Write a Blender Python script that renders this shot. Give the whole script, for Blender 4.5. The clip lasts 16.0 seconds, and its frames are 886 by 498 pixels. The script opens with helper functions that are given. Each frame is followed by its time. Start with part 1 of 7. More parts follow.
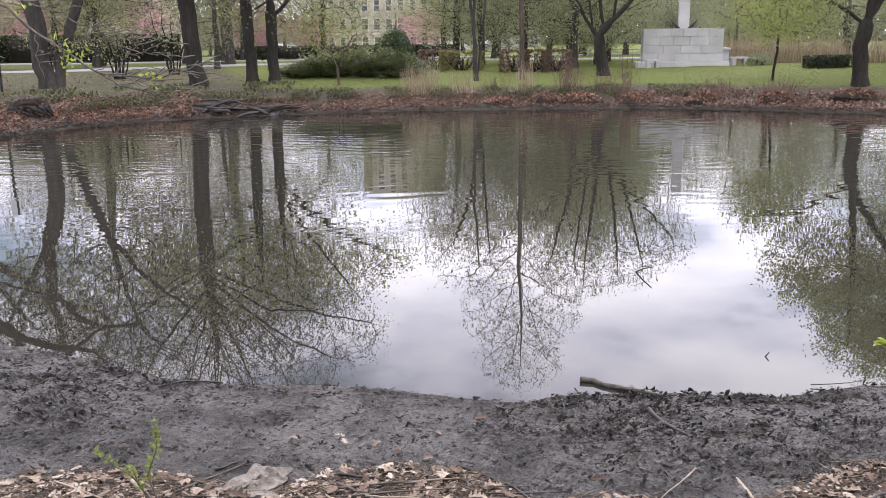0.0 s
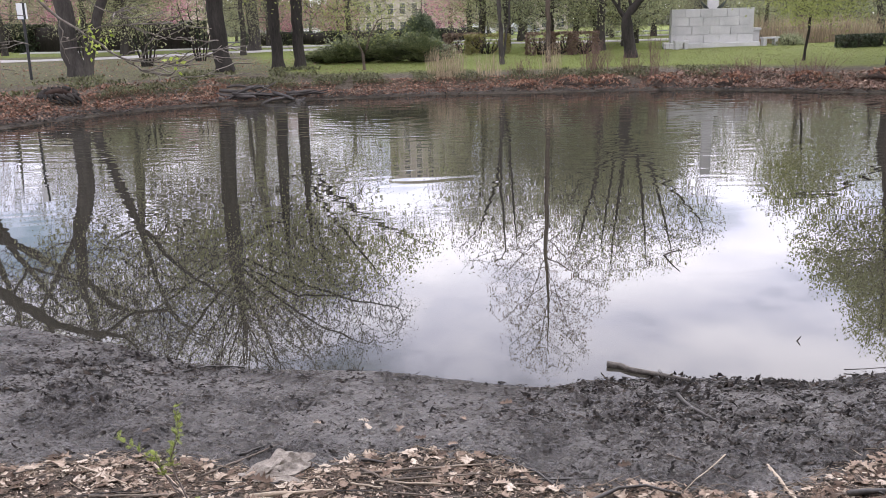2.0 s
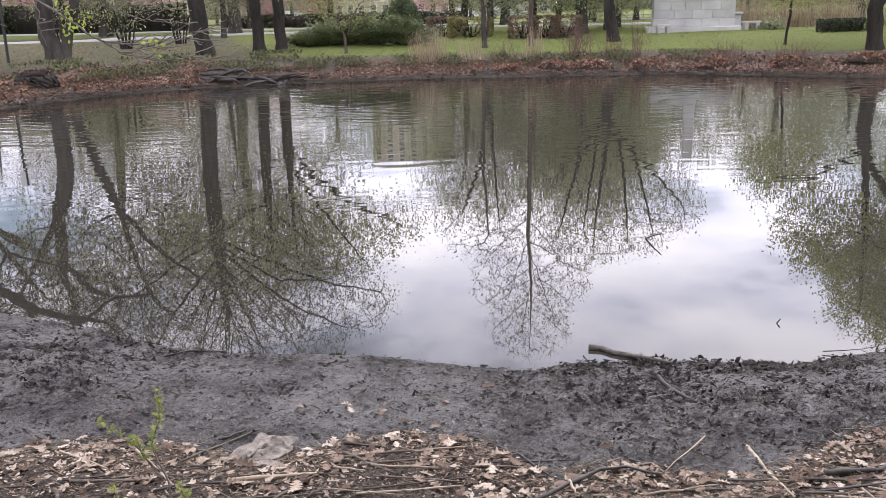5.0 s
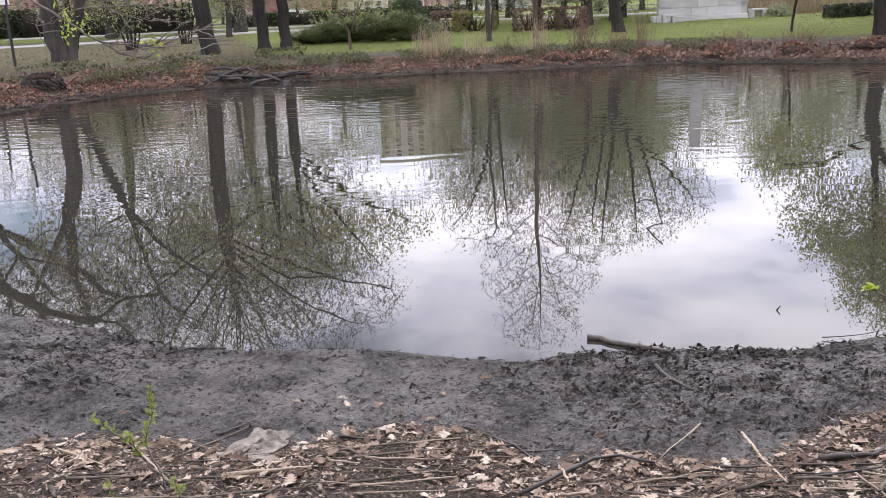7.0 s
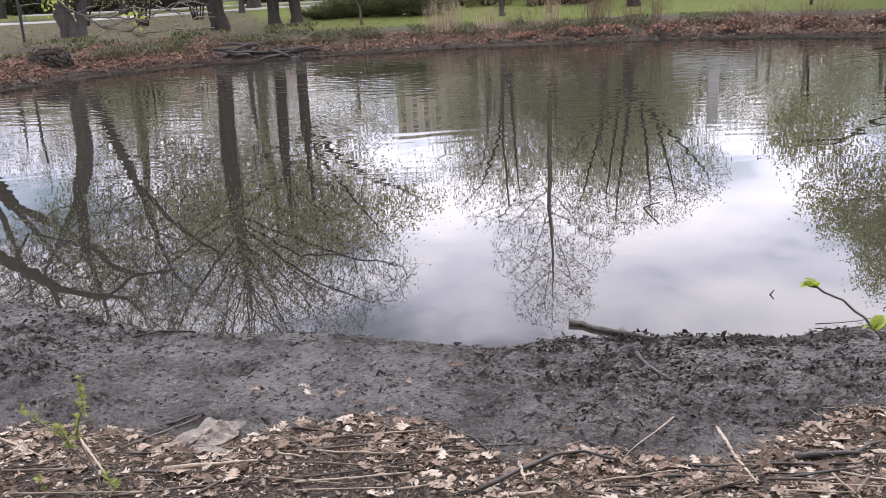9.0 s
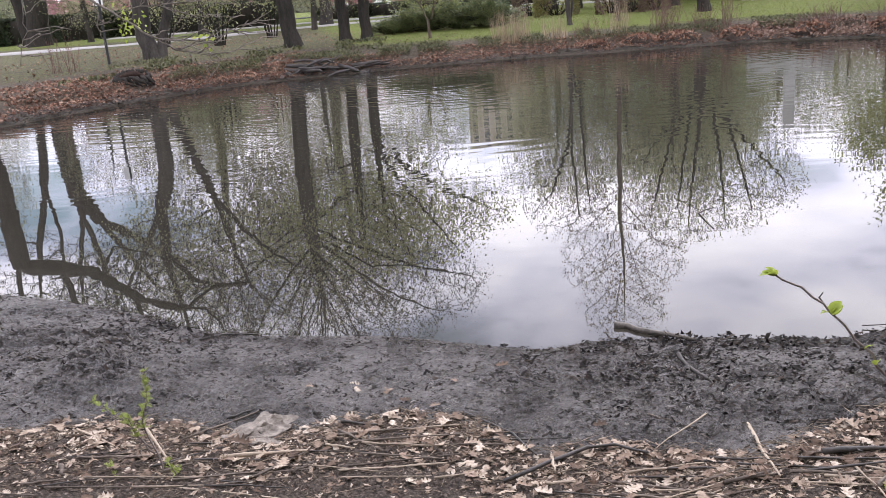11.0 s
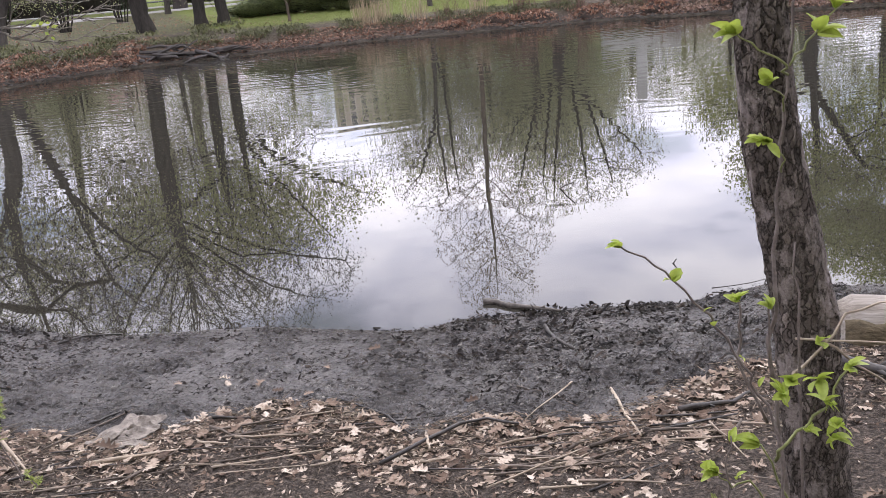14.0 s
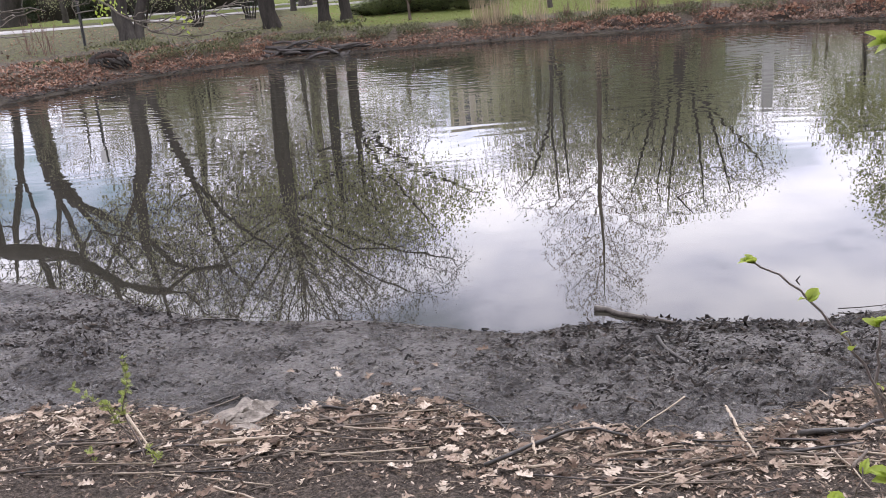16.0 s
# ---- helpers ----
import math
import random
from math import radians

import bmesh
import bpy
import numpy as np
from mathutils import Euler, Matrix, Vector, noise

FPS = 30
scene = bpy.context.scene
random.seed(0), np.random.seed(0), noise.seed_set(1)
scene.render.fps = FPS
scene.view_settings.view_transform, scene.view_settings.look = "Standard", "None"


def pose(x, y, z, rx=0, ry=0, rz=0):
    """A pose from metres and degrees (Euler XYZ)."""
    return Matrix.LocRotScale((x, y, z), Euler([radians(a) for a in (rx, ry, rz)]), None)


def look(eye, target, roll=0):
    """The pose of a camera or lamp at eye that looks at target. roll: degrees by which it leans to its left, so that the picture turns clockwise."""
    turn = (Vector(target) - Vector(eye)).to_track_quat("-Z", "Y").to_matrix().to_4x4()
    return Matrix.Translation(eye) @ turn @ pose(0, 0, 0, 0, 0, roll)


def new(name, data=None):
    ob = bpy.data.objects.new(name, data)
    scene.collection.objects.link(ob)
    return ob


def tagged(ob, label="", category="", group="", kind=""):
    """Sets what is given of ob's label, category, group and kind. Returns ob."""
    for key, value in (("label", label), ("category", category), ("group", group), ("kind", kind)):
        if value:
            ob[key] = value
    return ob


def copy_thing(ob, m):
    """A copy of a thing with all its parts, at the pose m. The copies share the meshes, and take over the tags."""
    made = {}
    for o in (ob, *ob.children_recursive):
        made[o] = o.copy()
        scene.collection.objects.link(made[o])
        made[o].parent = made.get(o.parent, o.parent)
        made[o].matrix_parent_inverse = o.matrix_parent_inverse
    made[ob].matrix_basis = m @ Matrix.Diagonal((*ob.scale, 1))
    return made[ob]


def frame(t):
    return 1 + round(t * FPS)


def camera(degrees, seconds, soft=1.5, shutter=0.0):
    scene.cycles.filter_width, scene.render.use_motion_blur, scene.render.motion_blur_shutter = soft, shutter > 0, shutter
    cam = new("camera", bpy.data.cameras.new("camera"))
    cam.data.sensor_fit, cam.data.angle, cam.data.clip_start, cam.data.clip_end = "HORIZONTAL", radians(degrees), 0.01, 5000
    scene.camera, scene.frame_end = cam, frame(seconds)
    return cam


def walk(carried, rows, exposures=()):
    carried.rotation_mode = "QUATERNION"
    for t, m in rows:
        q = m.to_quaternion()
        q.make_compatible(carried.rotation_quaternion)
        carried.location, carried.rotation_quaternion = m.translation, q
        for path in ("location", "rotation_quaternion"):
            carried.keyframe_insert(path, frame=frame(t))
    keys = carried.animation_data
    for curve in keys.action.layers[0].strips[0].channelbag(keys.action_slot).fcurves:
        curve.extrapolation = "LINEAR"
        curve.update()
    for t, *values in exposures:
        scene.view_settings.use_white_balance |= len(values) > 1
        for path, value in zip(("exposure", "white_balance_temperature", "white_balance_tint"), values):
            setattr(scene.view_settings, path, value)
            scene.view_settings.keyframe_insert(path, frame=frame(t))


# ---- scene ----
cam = camera(53.7, 16.0, soft=0.8)
PATH = [
    (0, (0.019, 0.427, 2.687), (0.046, 2.374, 2.228), -0.8),
    (0.5, (0.022, 0.428, 2.682), (-0.039, 2.373, 2.222), -0.6),
    (1, (0.039, 0.509, 2.662), (-0.031, 2.45, 2.187), -1.0),
    (1.5, (0.047, 0.471, 2.664), (-0.007, 2.411, 2.181), -1.3),
    (2, (0.041, 0.501, 2.659), (0.006, 2.439, 2.168), -1.5),
    (2.5, (0.04, 0.503, 2.654), (0.016, 2.44, 2.156), -1.5),
    (3, (0.038, 0.505, 2.655), (0.023, 2.44, 2.15), -1.5),
    (3.5, (0.035, 0.509, 2.65), (0.029, 2.442, 2.138), -1.3),
    (4, (0.038, 0.506, 2.652), (0.043, 2.439, 2.136), -1.3),
    (6.5, (0.105, 0.506, 2.643), (0.09, 2.432, 2.104), -1.8),
    (7, (0.158, 0.495, 2.635), (0.136, 2.421, 2.098), -2.6),
    (7.5, (0.212, 0.526, 2.626), (0.185, 2.454, 2.096), -4.2),
    (8, (0.284, 0.667, 2.585), (0.27, 2.59, 2.033), -5.9),
    (8.5, (0.379, 0.755, 2.579), (0.369, 2.674, 2.014), -4.2),
    (9, (0.483, 0.777, 2.571), (0.417, 2.688, 1.986), -2.8),
    (9.5, (0.643, 0.661, 2.591), (0.491, 2.574, 2.027), -3.2),
    (10, (0.702, 0.559, 2.598), (0.487, 2.471, 2.052), -4.8),
    (10.2, (0.699, 0.545, 2.593), (0.462, 2.454, 2.047), -4.7),
    (12.3, (0.719, 0.511, 2.605), (0.554, 2.42, 2.033), -4.9),
    (12.5, (0.725, 0.509, 2.603), (0.593, 2.419, 2.024), -4.9),
    (13, (0.725, 0.562, 2.595), (0.654, 2.47, 1.999), -4.9),
    (13.5, (0.762, 0.509, 2.601), (0.752, 2.415, 1.996), -5.0),
    (14, (0.745, 0.51, 2.605), (0.796, 2.413, 1.992), -5.2),
    (14.5, (0.713, 0.495, 2.612), (0.676, 2.403, 2.013), -4.7),
    (15, (0.714, 0.513, 2.608), (0.605, 2.42, 2.013), -4.5),
    (15.5, (0.718, 0.526, 2.608), (0.565, 2.429, 2.013), -4.9),
    (16, (0.699, 0.524, 2.611), (0.508, 2.424, 2.019), -4.5),
]
walk(cam, [(t, look(eye, target, roll)) for t, eye, target, roll in PATH])


# ---- light: a bright, mostly overcast spring sky and a weak, veiled sun ----
def link_nodes(tree, *pairs):
    for a, b in pairs:
        tree.links.new(a, b)


SUN_UP, SUN_TURN = 40, 14
world = bpy.data.worlds.new("overcast_sky")
scene.world = world
world.use_nodes = True
wn = world.node_tree
wn.nodes.clear()
out = wn.nodes.new("ShaderNodeOutputWorld")
sky = wn.nodes.new("ShaderNodeTexSky")
sky.sky_type, sky.sun_disc = "NISHITA", False
sky.sun_elevation, sky.sun_rotation = radians(SUN_UP), radians(SUN_TURN)
sky_light = wn.nodes.new("ShaderNodeBackground")
sky_light.inputs["Strength"].default_value = 0.16
cloud_light = wn.nodes.new("ShaderNodeBackground")
coord = wn.nodes.new("ShaderNodeTexCoord")
stretch = wn.nodes.new("ShaderNodeMapping")
stretch.inputs["Scale"].default_value = (1.0, 1.0, 2.6)
puffs = wn.nodes.new("ShaderNodeTexNoise")
puffs.inputs["Scale"].default_value, puffs.inputs["Detail"].default_value = 2.6, 7
puffs.inputs["Roughness"].default_value = 0.52
cover = wn.nodes.new("ShaderNodeValToRGB")
cover.color_ramp.elements[0].position, cover.color_ramp.elements[1].position = 0.37, 0.47
shade = wn.nodes.new("ShaderNodeValToRGB")
shade.color_ramp.elements[0].position, shade.color_ramp.elements[0].color = 0.42, (0.55, 0.56, 0.73, 1)
shade.color_ramp.elements[1].position, shade.color_ramp.elements[1].color = 0.58, (1, 0.965, 1.07, 1)
# clouds are brighter towards the veiled sun
toward = wn.nodes.new("ShaderNodeVectorMath")
toward.operation = "DOT_PRODUCT"
toward.inputs[1].default_value = (math.sin(radians(SUN_TURN)) * math.cos(radians(SUN_UP)), math.cos(radians(SUN_TURN)) * math.cos(radians(SUN_UP)), math.sin(radians(SUN_UP)))
glow = wn.nodes.new("ShaderNodeMapRange")
glow.interpolation_type = "SMOOTHSTEP"
for k, v in (("From Min", -0.1), ("From Max", 1.0), ("To Min", 3.4), ("To Max", 4.2)):
    glow.inputs[k].default_value = v
link_nodes(wn, (coord.outputs["Generated"], toward.inputs[0]), (toward.outputs["Value"], glow.inputs["Value"]), (glow.outputs["Result"], cloud_light.inputs["Strength"]))
both = wn.nodes.new("ShaderNodeMixShader")
link_nodes(wn, (coord.outputs["Generated"], stretch.inputs["Vector"]), (stretch.outputs["Vector"], puffs.inputs["Vector"]),
           (puffs.outputs["Fac"], cover.inputs["Fac"]), (puffs.outputs["Fac"], shade.inputs["Fac"]),
           (sky.outputs["Color"], sky_light.inputs["Color"]), (shade.outputs["Color"], cloud_light.inputs["Color"]),
           (cover.outputs["Color"], both.inputs["Fac"]), (sky_light.outputs["Background"], both.inputs[1]),
           (cloud_light.outputs["Background"], both.inputs[2]), (both.outputs["Shader"], out.inputs["Surface"]))
sun = new("sun", bpy.data.lights.new("sun", "SUN"))
sun.data.energy, sun.data.angle, sun.data.color = 0.9, radians(16), (1, 0.95, 0.87)
sun.matrix_world = look((0, 0, 0), (-math.sin(radians(SUN_TURN)) * math.cos(radians(SUN_UP)),
                                    -math.cos(radians(SUN_TURN)) * math.cos(radians(SUN_UP)), -math.sin(radians(SUN_UP))))
sun.location = (0, 0, 60)


# ---- materials ----
def ramp_node(nt, fac, stops):
    r = nt.nodes.new("ShaderNodeValToRGB")
    while len(r.color_ramp.elements) < len(stops):
        r.color_ramp.elements.new(0.5)
    for e, (p, c) in zip(r.color_ramp.elements, stops):
        e.position, e.color = p, (*c, 1)
    nt.links.new(fac, r.inputs["Fac"])
    return r.outputs["Color"]


def noise_node(nt, scale, detail=5, rough=0.6, squash=(1, 1, 1), vector=None):
    n = nt.nodes.new("ShaderNodeTexNoise")
    n.inputs["Scale"].default_value, n.inputs["Detail"].default_value, n.inputs["Roughness"].default_value = scale, detail, rough
    m = nt.nodes.new("ShaderNodeMapping")
    m.inputs["Scale"].default_value = squash
    if vector is None:
        vector = nt.nodes.new("ShaderNodeTexCoord").outputs["Object"]
    link_nodes(nt, (vector, m.inputs["Vector"]), (m.outputs["Vector"], n.inputs["Vector"]))
    return n.outputs["Fac"]


def mix_node(nt, fac, a, b, blend="MIX"):
    m = nt.nodes.new("ShaderNodeMix")
    m.data_type, m.blend_type = "RGBA", blend
    for socket, v in ((m.inputs[0], fac), (m.inputs[6], a), (m.inputs[7], b)):
        if hasattr(v, "links"):
            nt.links.new(v, socket)
        else:
            socket.default_value = v if isinstance(v, float) else (*v, 1)
    return m.outputs[2]


def math_node(nt, op, a, b=0.0):
    m = nt.nodes.new("ShaderNodeMath")
    m.operation, m.use_clamp = op, False
    for socket, v in zip(m.inputs, (a, b)):
        if hasattr(v, "links"):
            nt.links.new(v, socket)
        else:
            socket.default_value = v
    return m.outputs[0]


def bump_node(nt, height, strength, distance, normal=None):
    b = nt.nodes.new("ShaderNodeBump")
    b.inputs["Strength"].default_value, b.inputs["Distance"].default_value = strength, distance
    nt.links.new(height, b.inputs["Height"])
    if normal is not None:
        nt.links.new(normal, b.inputs["Normal"])
    return b.outputs["Normal"]


def blank(name):
    m = bpy.data.materials.new(name)
    m.use_nodes = True
    return m, m.node_tree, m.node_tree.nodes["Principled BSDF"]


def surface(name, dark, light, scale, rough=0.8, bump=0.3, depth=0.02, squash=(1, 1, 1), metal=0.0, vary=0.0, island=False, fine=6.0, through_light=0.0):
    """A two-scale mottled surface: dark and light tones, grain at fine times the scale, bump of that depth."""
    m, nt, p = blank(name)
    big, small = noise_node(nt, scale, 5, 0.6, squash), noise_node(nt, scale * fine, 4, 0.6, squash)
    blend = math_node(nt, "ADD", math_node(nt, "MULTIPLY", big, 0.6), math_node(nt, "MULTIPLY", small, 0.4))
    col = ramp_node(nt, blend, [(0.34, dark), (0.66, light)])
    if vary or island:
        if island:
            rnd = nt.nodes.new("ShaderNodeNewGeometry").outputs["Random Per Island"]
        else:
            rnd = nt.nodes.new("ShaderNodeObjectInfo").outputs["Random"]
        tone = ramp_node(nt, rnd, [(0.0, (1 - vary,) * 3), (1.0, (1 + vary,) * 3)])
        col = mix_node(nt, 1.0, col, tone, "MULTIPLY")
    nt.links.new(col, p.inputs["Base Color"])
    p.inputs["Roughness"].default_value, p.inputs["Metallic"].default_value = rough, metal
    if rough > 0.6:
        p.inputs["Specular IOR Level"].default_value = 0.2
    nt.links.new(bump_node(nt, blend, bump, depth), p.inputs["Normal"])
    if through_light:
        t = nt.nodes.new("ShaderNodeBsdfTranslucent")
        mixed, target = nt.nodes.new("ShaderNodeMixShader"), nt.nodes["Material Output"]
        mixed.inputs[0].default_value = through_light
        link_nodes(nt, (col, t.inputs["Color"]), (p.outputs[0], mixed.inputs[1]), (t.outputs[0], mixed.inputs[2]), (mixed.outputs[0], target.inputs["Surface"]))
    return m


def leaf_mat(name, stops, rough=0.55, through_light=0.35):
    """Leaves or petals: every leaf takes its own tone along the stops."""
    m, nt, p = blank(name)
    rnd = nt.nodes.new("ShaderNodeNewGeometry").outputs["Random Per Island"]
    col = ramp_node(nt, rnd, [(i / max(1, len(stops) - 1), c) for i, c in enumerate(stops)])
    vein = noise_node(nt, 30, 3)
    col = mix_node(nt, 1.0, col, ramp_node(nt, vein, [(0.3, (0.75, 0.75, 0.75)), (0.7, (1.15, 1.15, 1.15))]), "MULTIPLY")
    nt.links.new(col, p.inputs["Base Color"])
    p.inputs["Roughness"].default_value = rough
    t = nt.nodes.new("ShaderNodeBsdfTranslucent")
    mixed, target = nt.nodes.new("ShaderNodeMixShader"), nt.nodes["Material Output"]
    mixed.inputs[0].default_value = through_light
    link_nodes(nt, (col, t.inputs["Color"]), (p.outputs[0], mixed.inputs[1]), (t.outputs[0], mixed.inputs[2]), (mixed.outputs[0], target.inputs["Surface"]))
    return m


def ground_mat():
    """Wet mud, earth with litter crumbs, bare bank and lawn, blended by what grows where."""
    m, nt, p = blank("ground")
    at = {}
    for k in ("mud", "lawn", "litter", "clod"):
        a = nt.nodes.new("ShaderNodeAttribute")
        a.attribute_name = k
        at[k] = a.outputs["Fac"]
    n1, n2, n3 = noise_node(nt, 0.5, 6), noise_node(nt, 7, 6, 0.65), noise_node(nt, 45, 4, 0.7)
    soil = ramp_node(nt, n2, [(0.3, (0.055, 0.045, 0.034)), (0.5, (0.105, 0.087, 0.064)), (0.72, (0.17, 0.145, 0.105))])
    crumbs = ramp_node(nt, n3, [(0.40, (0.046, 0.037, 0.030)), (0.53, (0.098, 0.078, 0.063)), (0.68, (0.21, 0.168, 0.132))])
    mud = mix_node(nt, n2, ramp_node(nt, n3, [(0.38, (0.011, 0.0095, 0.0083)), (0.62, (0.112, 0.095, 0.083))]), (0.050, 0.043, 0.038))
    n0 = noise_node(nt, 1.7, 4, 0.55)
    mud = mix_node(nt, 1.0, mud, ramp_node(nt, n0, [(0.32, (0.62, 0.62, 0.64)), (0.52, (1.05, 1.03, 1.02)), (0.7, (1.5, 1.46, 1.42))]), "MULTIPLY")
    scrap, speck = noise_node(nt, 30, 6, 0.68, (0.85, 1.35, 1)), noise_node(nt, 75, 4, 0.6, (0.8, 1.3, 1))
    strewn = math_node(nt, "ADD", math_node(nt, "MULTIPLY", scrap, 0.72), math_node(nt, "MULTIPLY", speck, 0.28))
    rotten = ramp_node(nt, math_node(nt, "ADD", strewn, math_node(nt, "MULTIPLY", at["clod"], 0.032)), [(0.562, (0, 0, 0)), (0.588, (1, 1, 1))])
    mud = mix_node(nt, rotten, mud, ramp_node(nt, n3, [(0.35, (0.008, 0.0065, 0.0055)), (0.7, (0.034, 0.027, 0.022))]))
    grass = mix_node(nt, n1, ramp_node(nt, n2, [(0.3, (0.085, 0.115, 0.022)), (0.7, (0.18, 0.215, 0.045))]), ramp_node(nt, n3, [(0.3, (0.10, 0.135, 0.025)), (0.7, (0.22, 0.24, 0.07))]))
    bare = ramp_node(nt, math_node(nt, "ADD", at["lawn"], math_node(nt, "MULTIPLY", math_node(nt, "SUBTRACT", n2, 0.5), 0.7)), [(0.36, (0, 0, 0)), (0.62, (1, 1, 1))])
    wet = ramp_node(nt, math_node(nt, "ADD", at["mud"], math_node(nt, "MULTIPLY", math_node(nt, "SUBTRACT", n2, 0.5), 0.35)), [(0.4, (0, 0, 0)), (0.6, (1, 1, 1))])
    lit = ramp_node(nt, math_node(nt, "ADD", at["litter"], math_node(nt, "MULTIPLY", math_node(nt, "SUBTRACT", n2, 0.5), 0.5)), [(0.4, (0, 0, 0)), (0.6, (1, 1, 1))])
    col = mix_node(nt, bare, soil, grass)
    col = mix_node(nt, lit, col, crumbs)
    col = mix_node(nt, wet, col, mud)
    nt.links.new(col, p.inputs["Base Color"])
    gloss = ramp_node(nt, math_node(nt, "ADD", math_node(nt, "MULTIPLY", n2, 0.5), math_node(nt, "MULTIPLY", n0, 0.5)), [(0.40, (0.15, 0.15, 0.15)), (0.60, (0.40, 0.40, 0.40))])
    nt.links.new(mix_node(nt, wet, (0.92, 0.92, 0.92), mix_node(nt, rotten, gloss, (0.62, 0.62, 0.62))), p.inputs["Roughness"])
    film = ramp_node(nt, n0, [(0.38, (0.34, 0.34, 0.34)), (0.60, (0.85, 0.85, 0.85))])
    nt.links.new(mix_node(nt, wet, (0.2, 0.2, 0.2), mix_node(nt, rotten, film, (0.05, 0.05, 0.05))), p.inputs["Specular IOR Level"])
    h = math_node(nt, "ADD", n2, math_node(nt, "MULTIPLY", n3, 0.8))
    n4 = noise_node(nt, 19, 5, 0.6)
    h = math_node(nt, "ADD", h, math_node(nt, "ADD", math_node(nt, "MULTIPLY", n4, 1.1), math_node(nt, "MULTIPLY", scrap, 0.9)))
    relief = nt.nodes.new("ShaderNodeBump")
    relief.inputs["Distance"].default_value = 0.05
    link_nodes(nt, (h, relief.inputs["Height"]), (mix_node(nt, wet, (1.0, 1.0, 1.0), (0.75, 0.75, 0.75)), relief.inputs["Strength"]))
    nt.links.new(relief.outputs["Normal"], p.inputs["Normal"])
    return m


def water_mat():
    """Still, murky pond water: a clear mirror near this bank, small wind ripples further out."""
    m, nt, p = blank("pond_water")
    murk = ramp_node(nt, noise_node(nt, 0.12, 4), [(0.35, (0.026, 0.0235, 0.018)), (0.65, (0.037, 0.034, 0.027))])
    nt.links.new(murk, p.inputs["Base Color"])
    p.inputs["Roughness"].default_value, p.inputs["IOR"].default_value = 0.012, 1.38
    place = nt.nodes.new("ShaderNodeTexCoord").outputs["Object"]
    xyz = nt.nodes.new("ShaderNodeSeparateXYZ")
    nt.links.new(place, xyz.inputs[0])
    away = nt.nodes.new("ShaderNodeMapRange")
    away.inputs["From Min"].default_value, away.inputs["From Max"].default_value = 12, 25
    away.inputs["To Min"].default_value, away.inputs["To Max"].default_value = 0.035, 1.0
    nt.links.new(xyz.outputs["Y"], away.inputs["Value"])
    patch = ramp_node(nt, noise_node(nt, 0.16, 3, 0.5, (1, 1.8, 1)), [(0.36, (0.35, 0.35, 0.35)), (0.62, (1, 1, 1))])
    # long low wind ripples that run across the pond, bent and broken by slow noise
    bend = nt.nodes.new("ShaderNodeTexNoise")
    bend.inputs["Scale"].default_value, bend.inputs["Detail"].default_value = 0.22, 2
    shifted = nt.nodes.new("ShaderNodeVectorMath")
    shifted.operation = "MULTIPLY_ADD"
    shifted.inputs[1].default_value = (2.6, 2.6, 0)
    link_nodes(nt, (place, bend.inputs["Vector"]), (bend.outputs["Color"], shifted.inputs[0]), (place, shifted.inputs[2]))
    crests = []
    for turn, length in ((4, 0.62), (-11, 0.40)):
        way = nt.nodes.new("ShaderNodeMapping")
        way.inputs["Rotation"].default_value = (0, 0, radians(turn))
        wave = nt.nodes.new("ShaderNodeTexWave")
        wave.wave_type, wave.bands_direction, wave.wave_profile = "BANDS", "Y", "SIN"
        for k, v in (("Scale", 0.314 / length), ("Distortion", 4.0), ("Detail", 2.0), ("Detail Scale", 1.2)):
            wave.inputs[k].default_value = v
        link_nodes(nt, (shifted.outputs["Vector"], way.inputs["Vector"]), (way.outputs["Vector"], wave.inputs["Vector"]))
        crests.append(math_node(nt, "MULTIPLY", wave.outputs["Fac"], length))
    ripple = math_node(nt, "ADD", crests[0], crests[1])
    chop = noise_node(nt, 4.6, 1, 0.4, (0.22, 1.0, 1), shifted.outputs["Vector"])
    swell = noise_node(nt, 0.55, 2, 0.4)
    h = math_node(nt, "ADD", math_node(nt, "MULTIPLY", ripple, 0.72), math_node(nt, "ADD", math_node(nt, "MULTIPLY", swell, 0.7), math_node(nt, "MULTIPLY", chop, 0.28)))
    h = math_node(nt, "MULTIPLY", math_node(nt, "MULTIPLY", h, away.outputs["Result"]), patch)
    nt.links.new(bump_node(nt, h, 1.0, 0.0075), p.inputs["Normal"])
    ruffled = nt.nodes.new("ShaderNodeMapRange")
    for k, v in (("From Min", 11), ("From Max", 26), ("To Min", 0.012), ("To Max", 0.03)):
        ruffled.inputs[k].default_value = v
    link_nodes(nt, (xyz.outputs["Y"], ruffled.inputs["Value"]), (ruffled.outputs["Result"], p.inputs["Roughness"]))
    return m


BARK = surface("bark_grey_brown", (0.028, 0.025, 0.022), (0.09, 0.08, 0.07), 3, 0.92, 0.8, 0.06, (1, 1, 0.25), island=False)
BARK_DARK = surface("bark_dark", (0.017, 0.015, 0.013), (0.055, 0.048, 0.041), 3, 0.92, 0.8, 0.06, (1, 1, 0.25))
BARK_WARM = surface("bark_warm", (0.05, 0.037, 0.028), (0.14, 0.11, 0.085), 3, 0.92, 0.8, 0.05, (1, 1, 0.25))
# spring, green and olive leaf tones paled and greyed to stand in for haze
LEAF_SPRING = leaf_mat("spring_leaves", [(0.23, 0.245, 0.12), (0.36, 0.375, 0.19), (0.45, 0.455, 0.255)], through_light=0.5)
LEAF_FRESH = leaf_mat("fresh_green_leaves", [(0.22, 0.25, 0.08), (0.33, 0.365, 0.12), (0.42, 0.45, 0.17)], through_light=0.62)
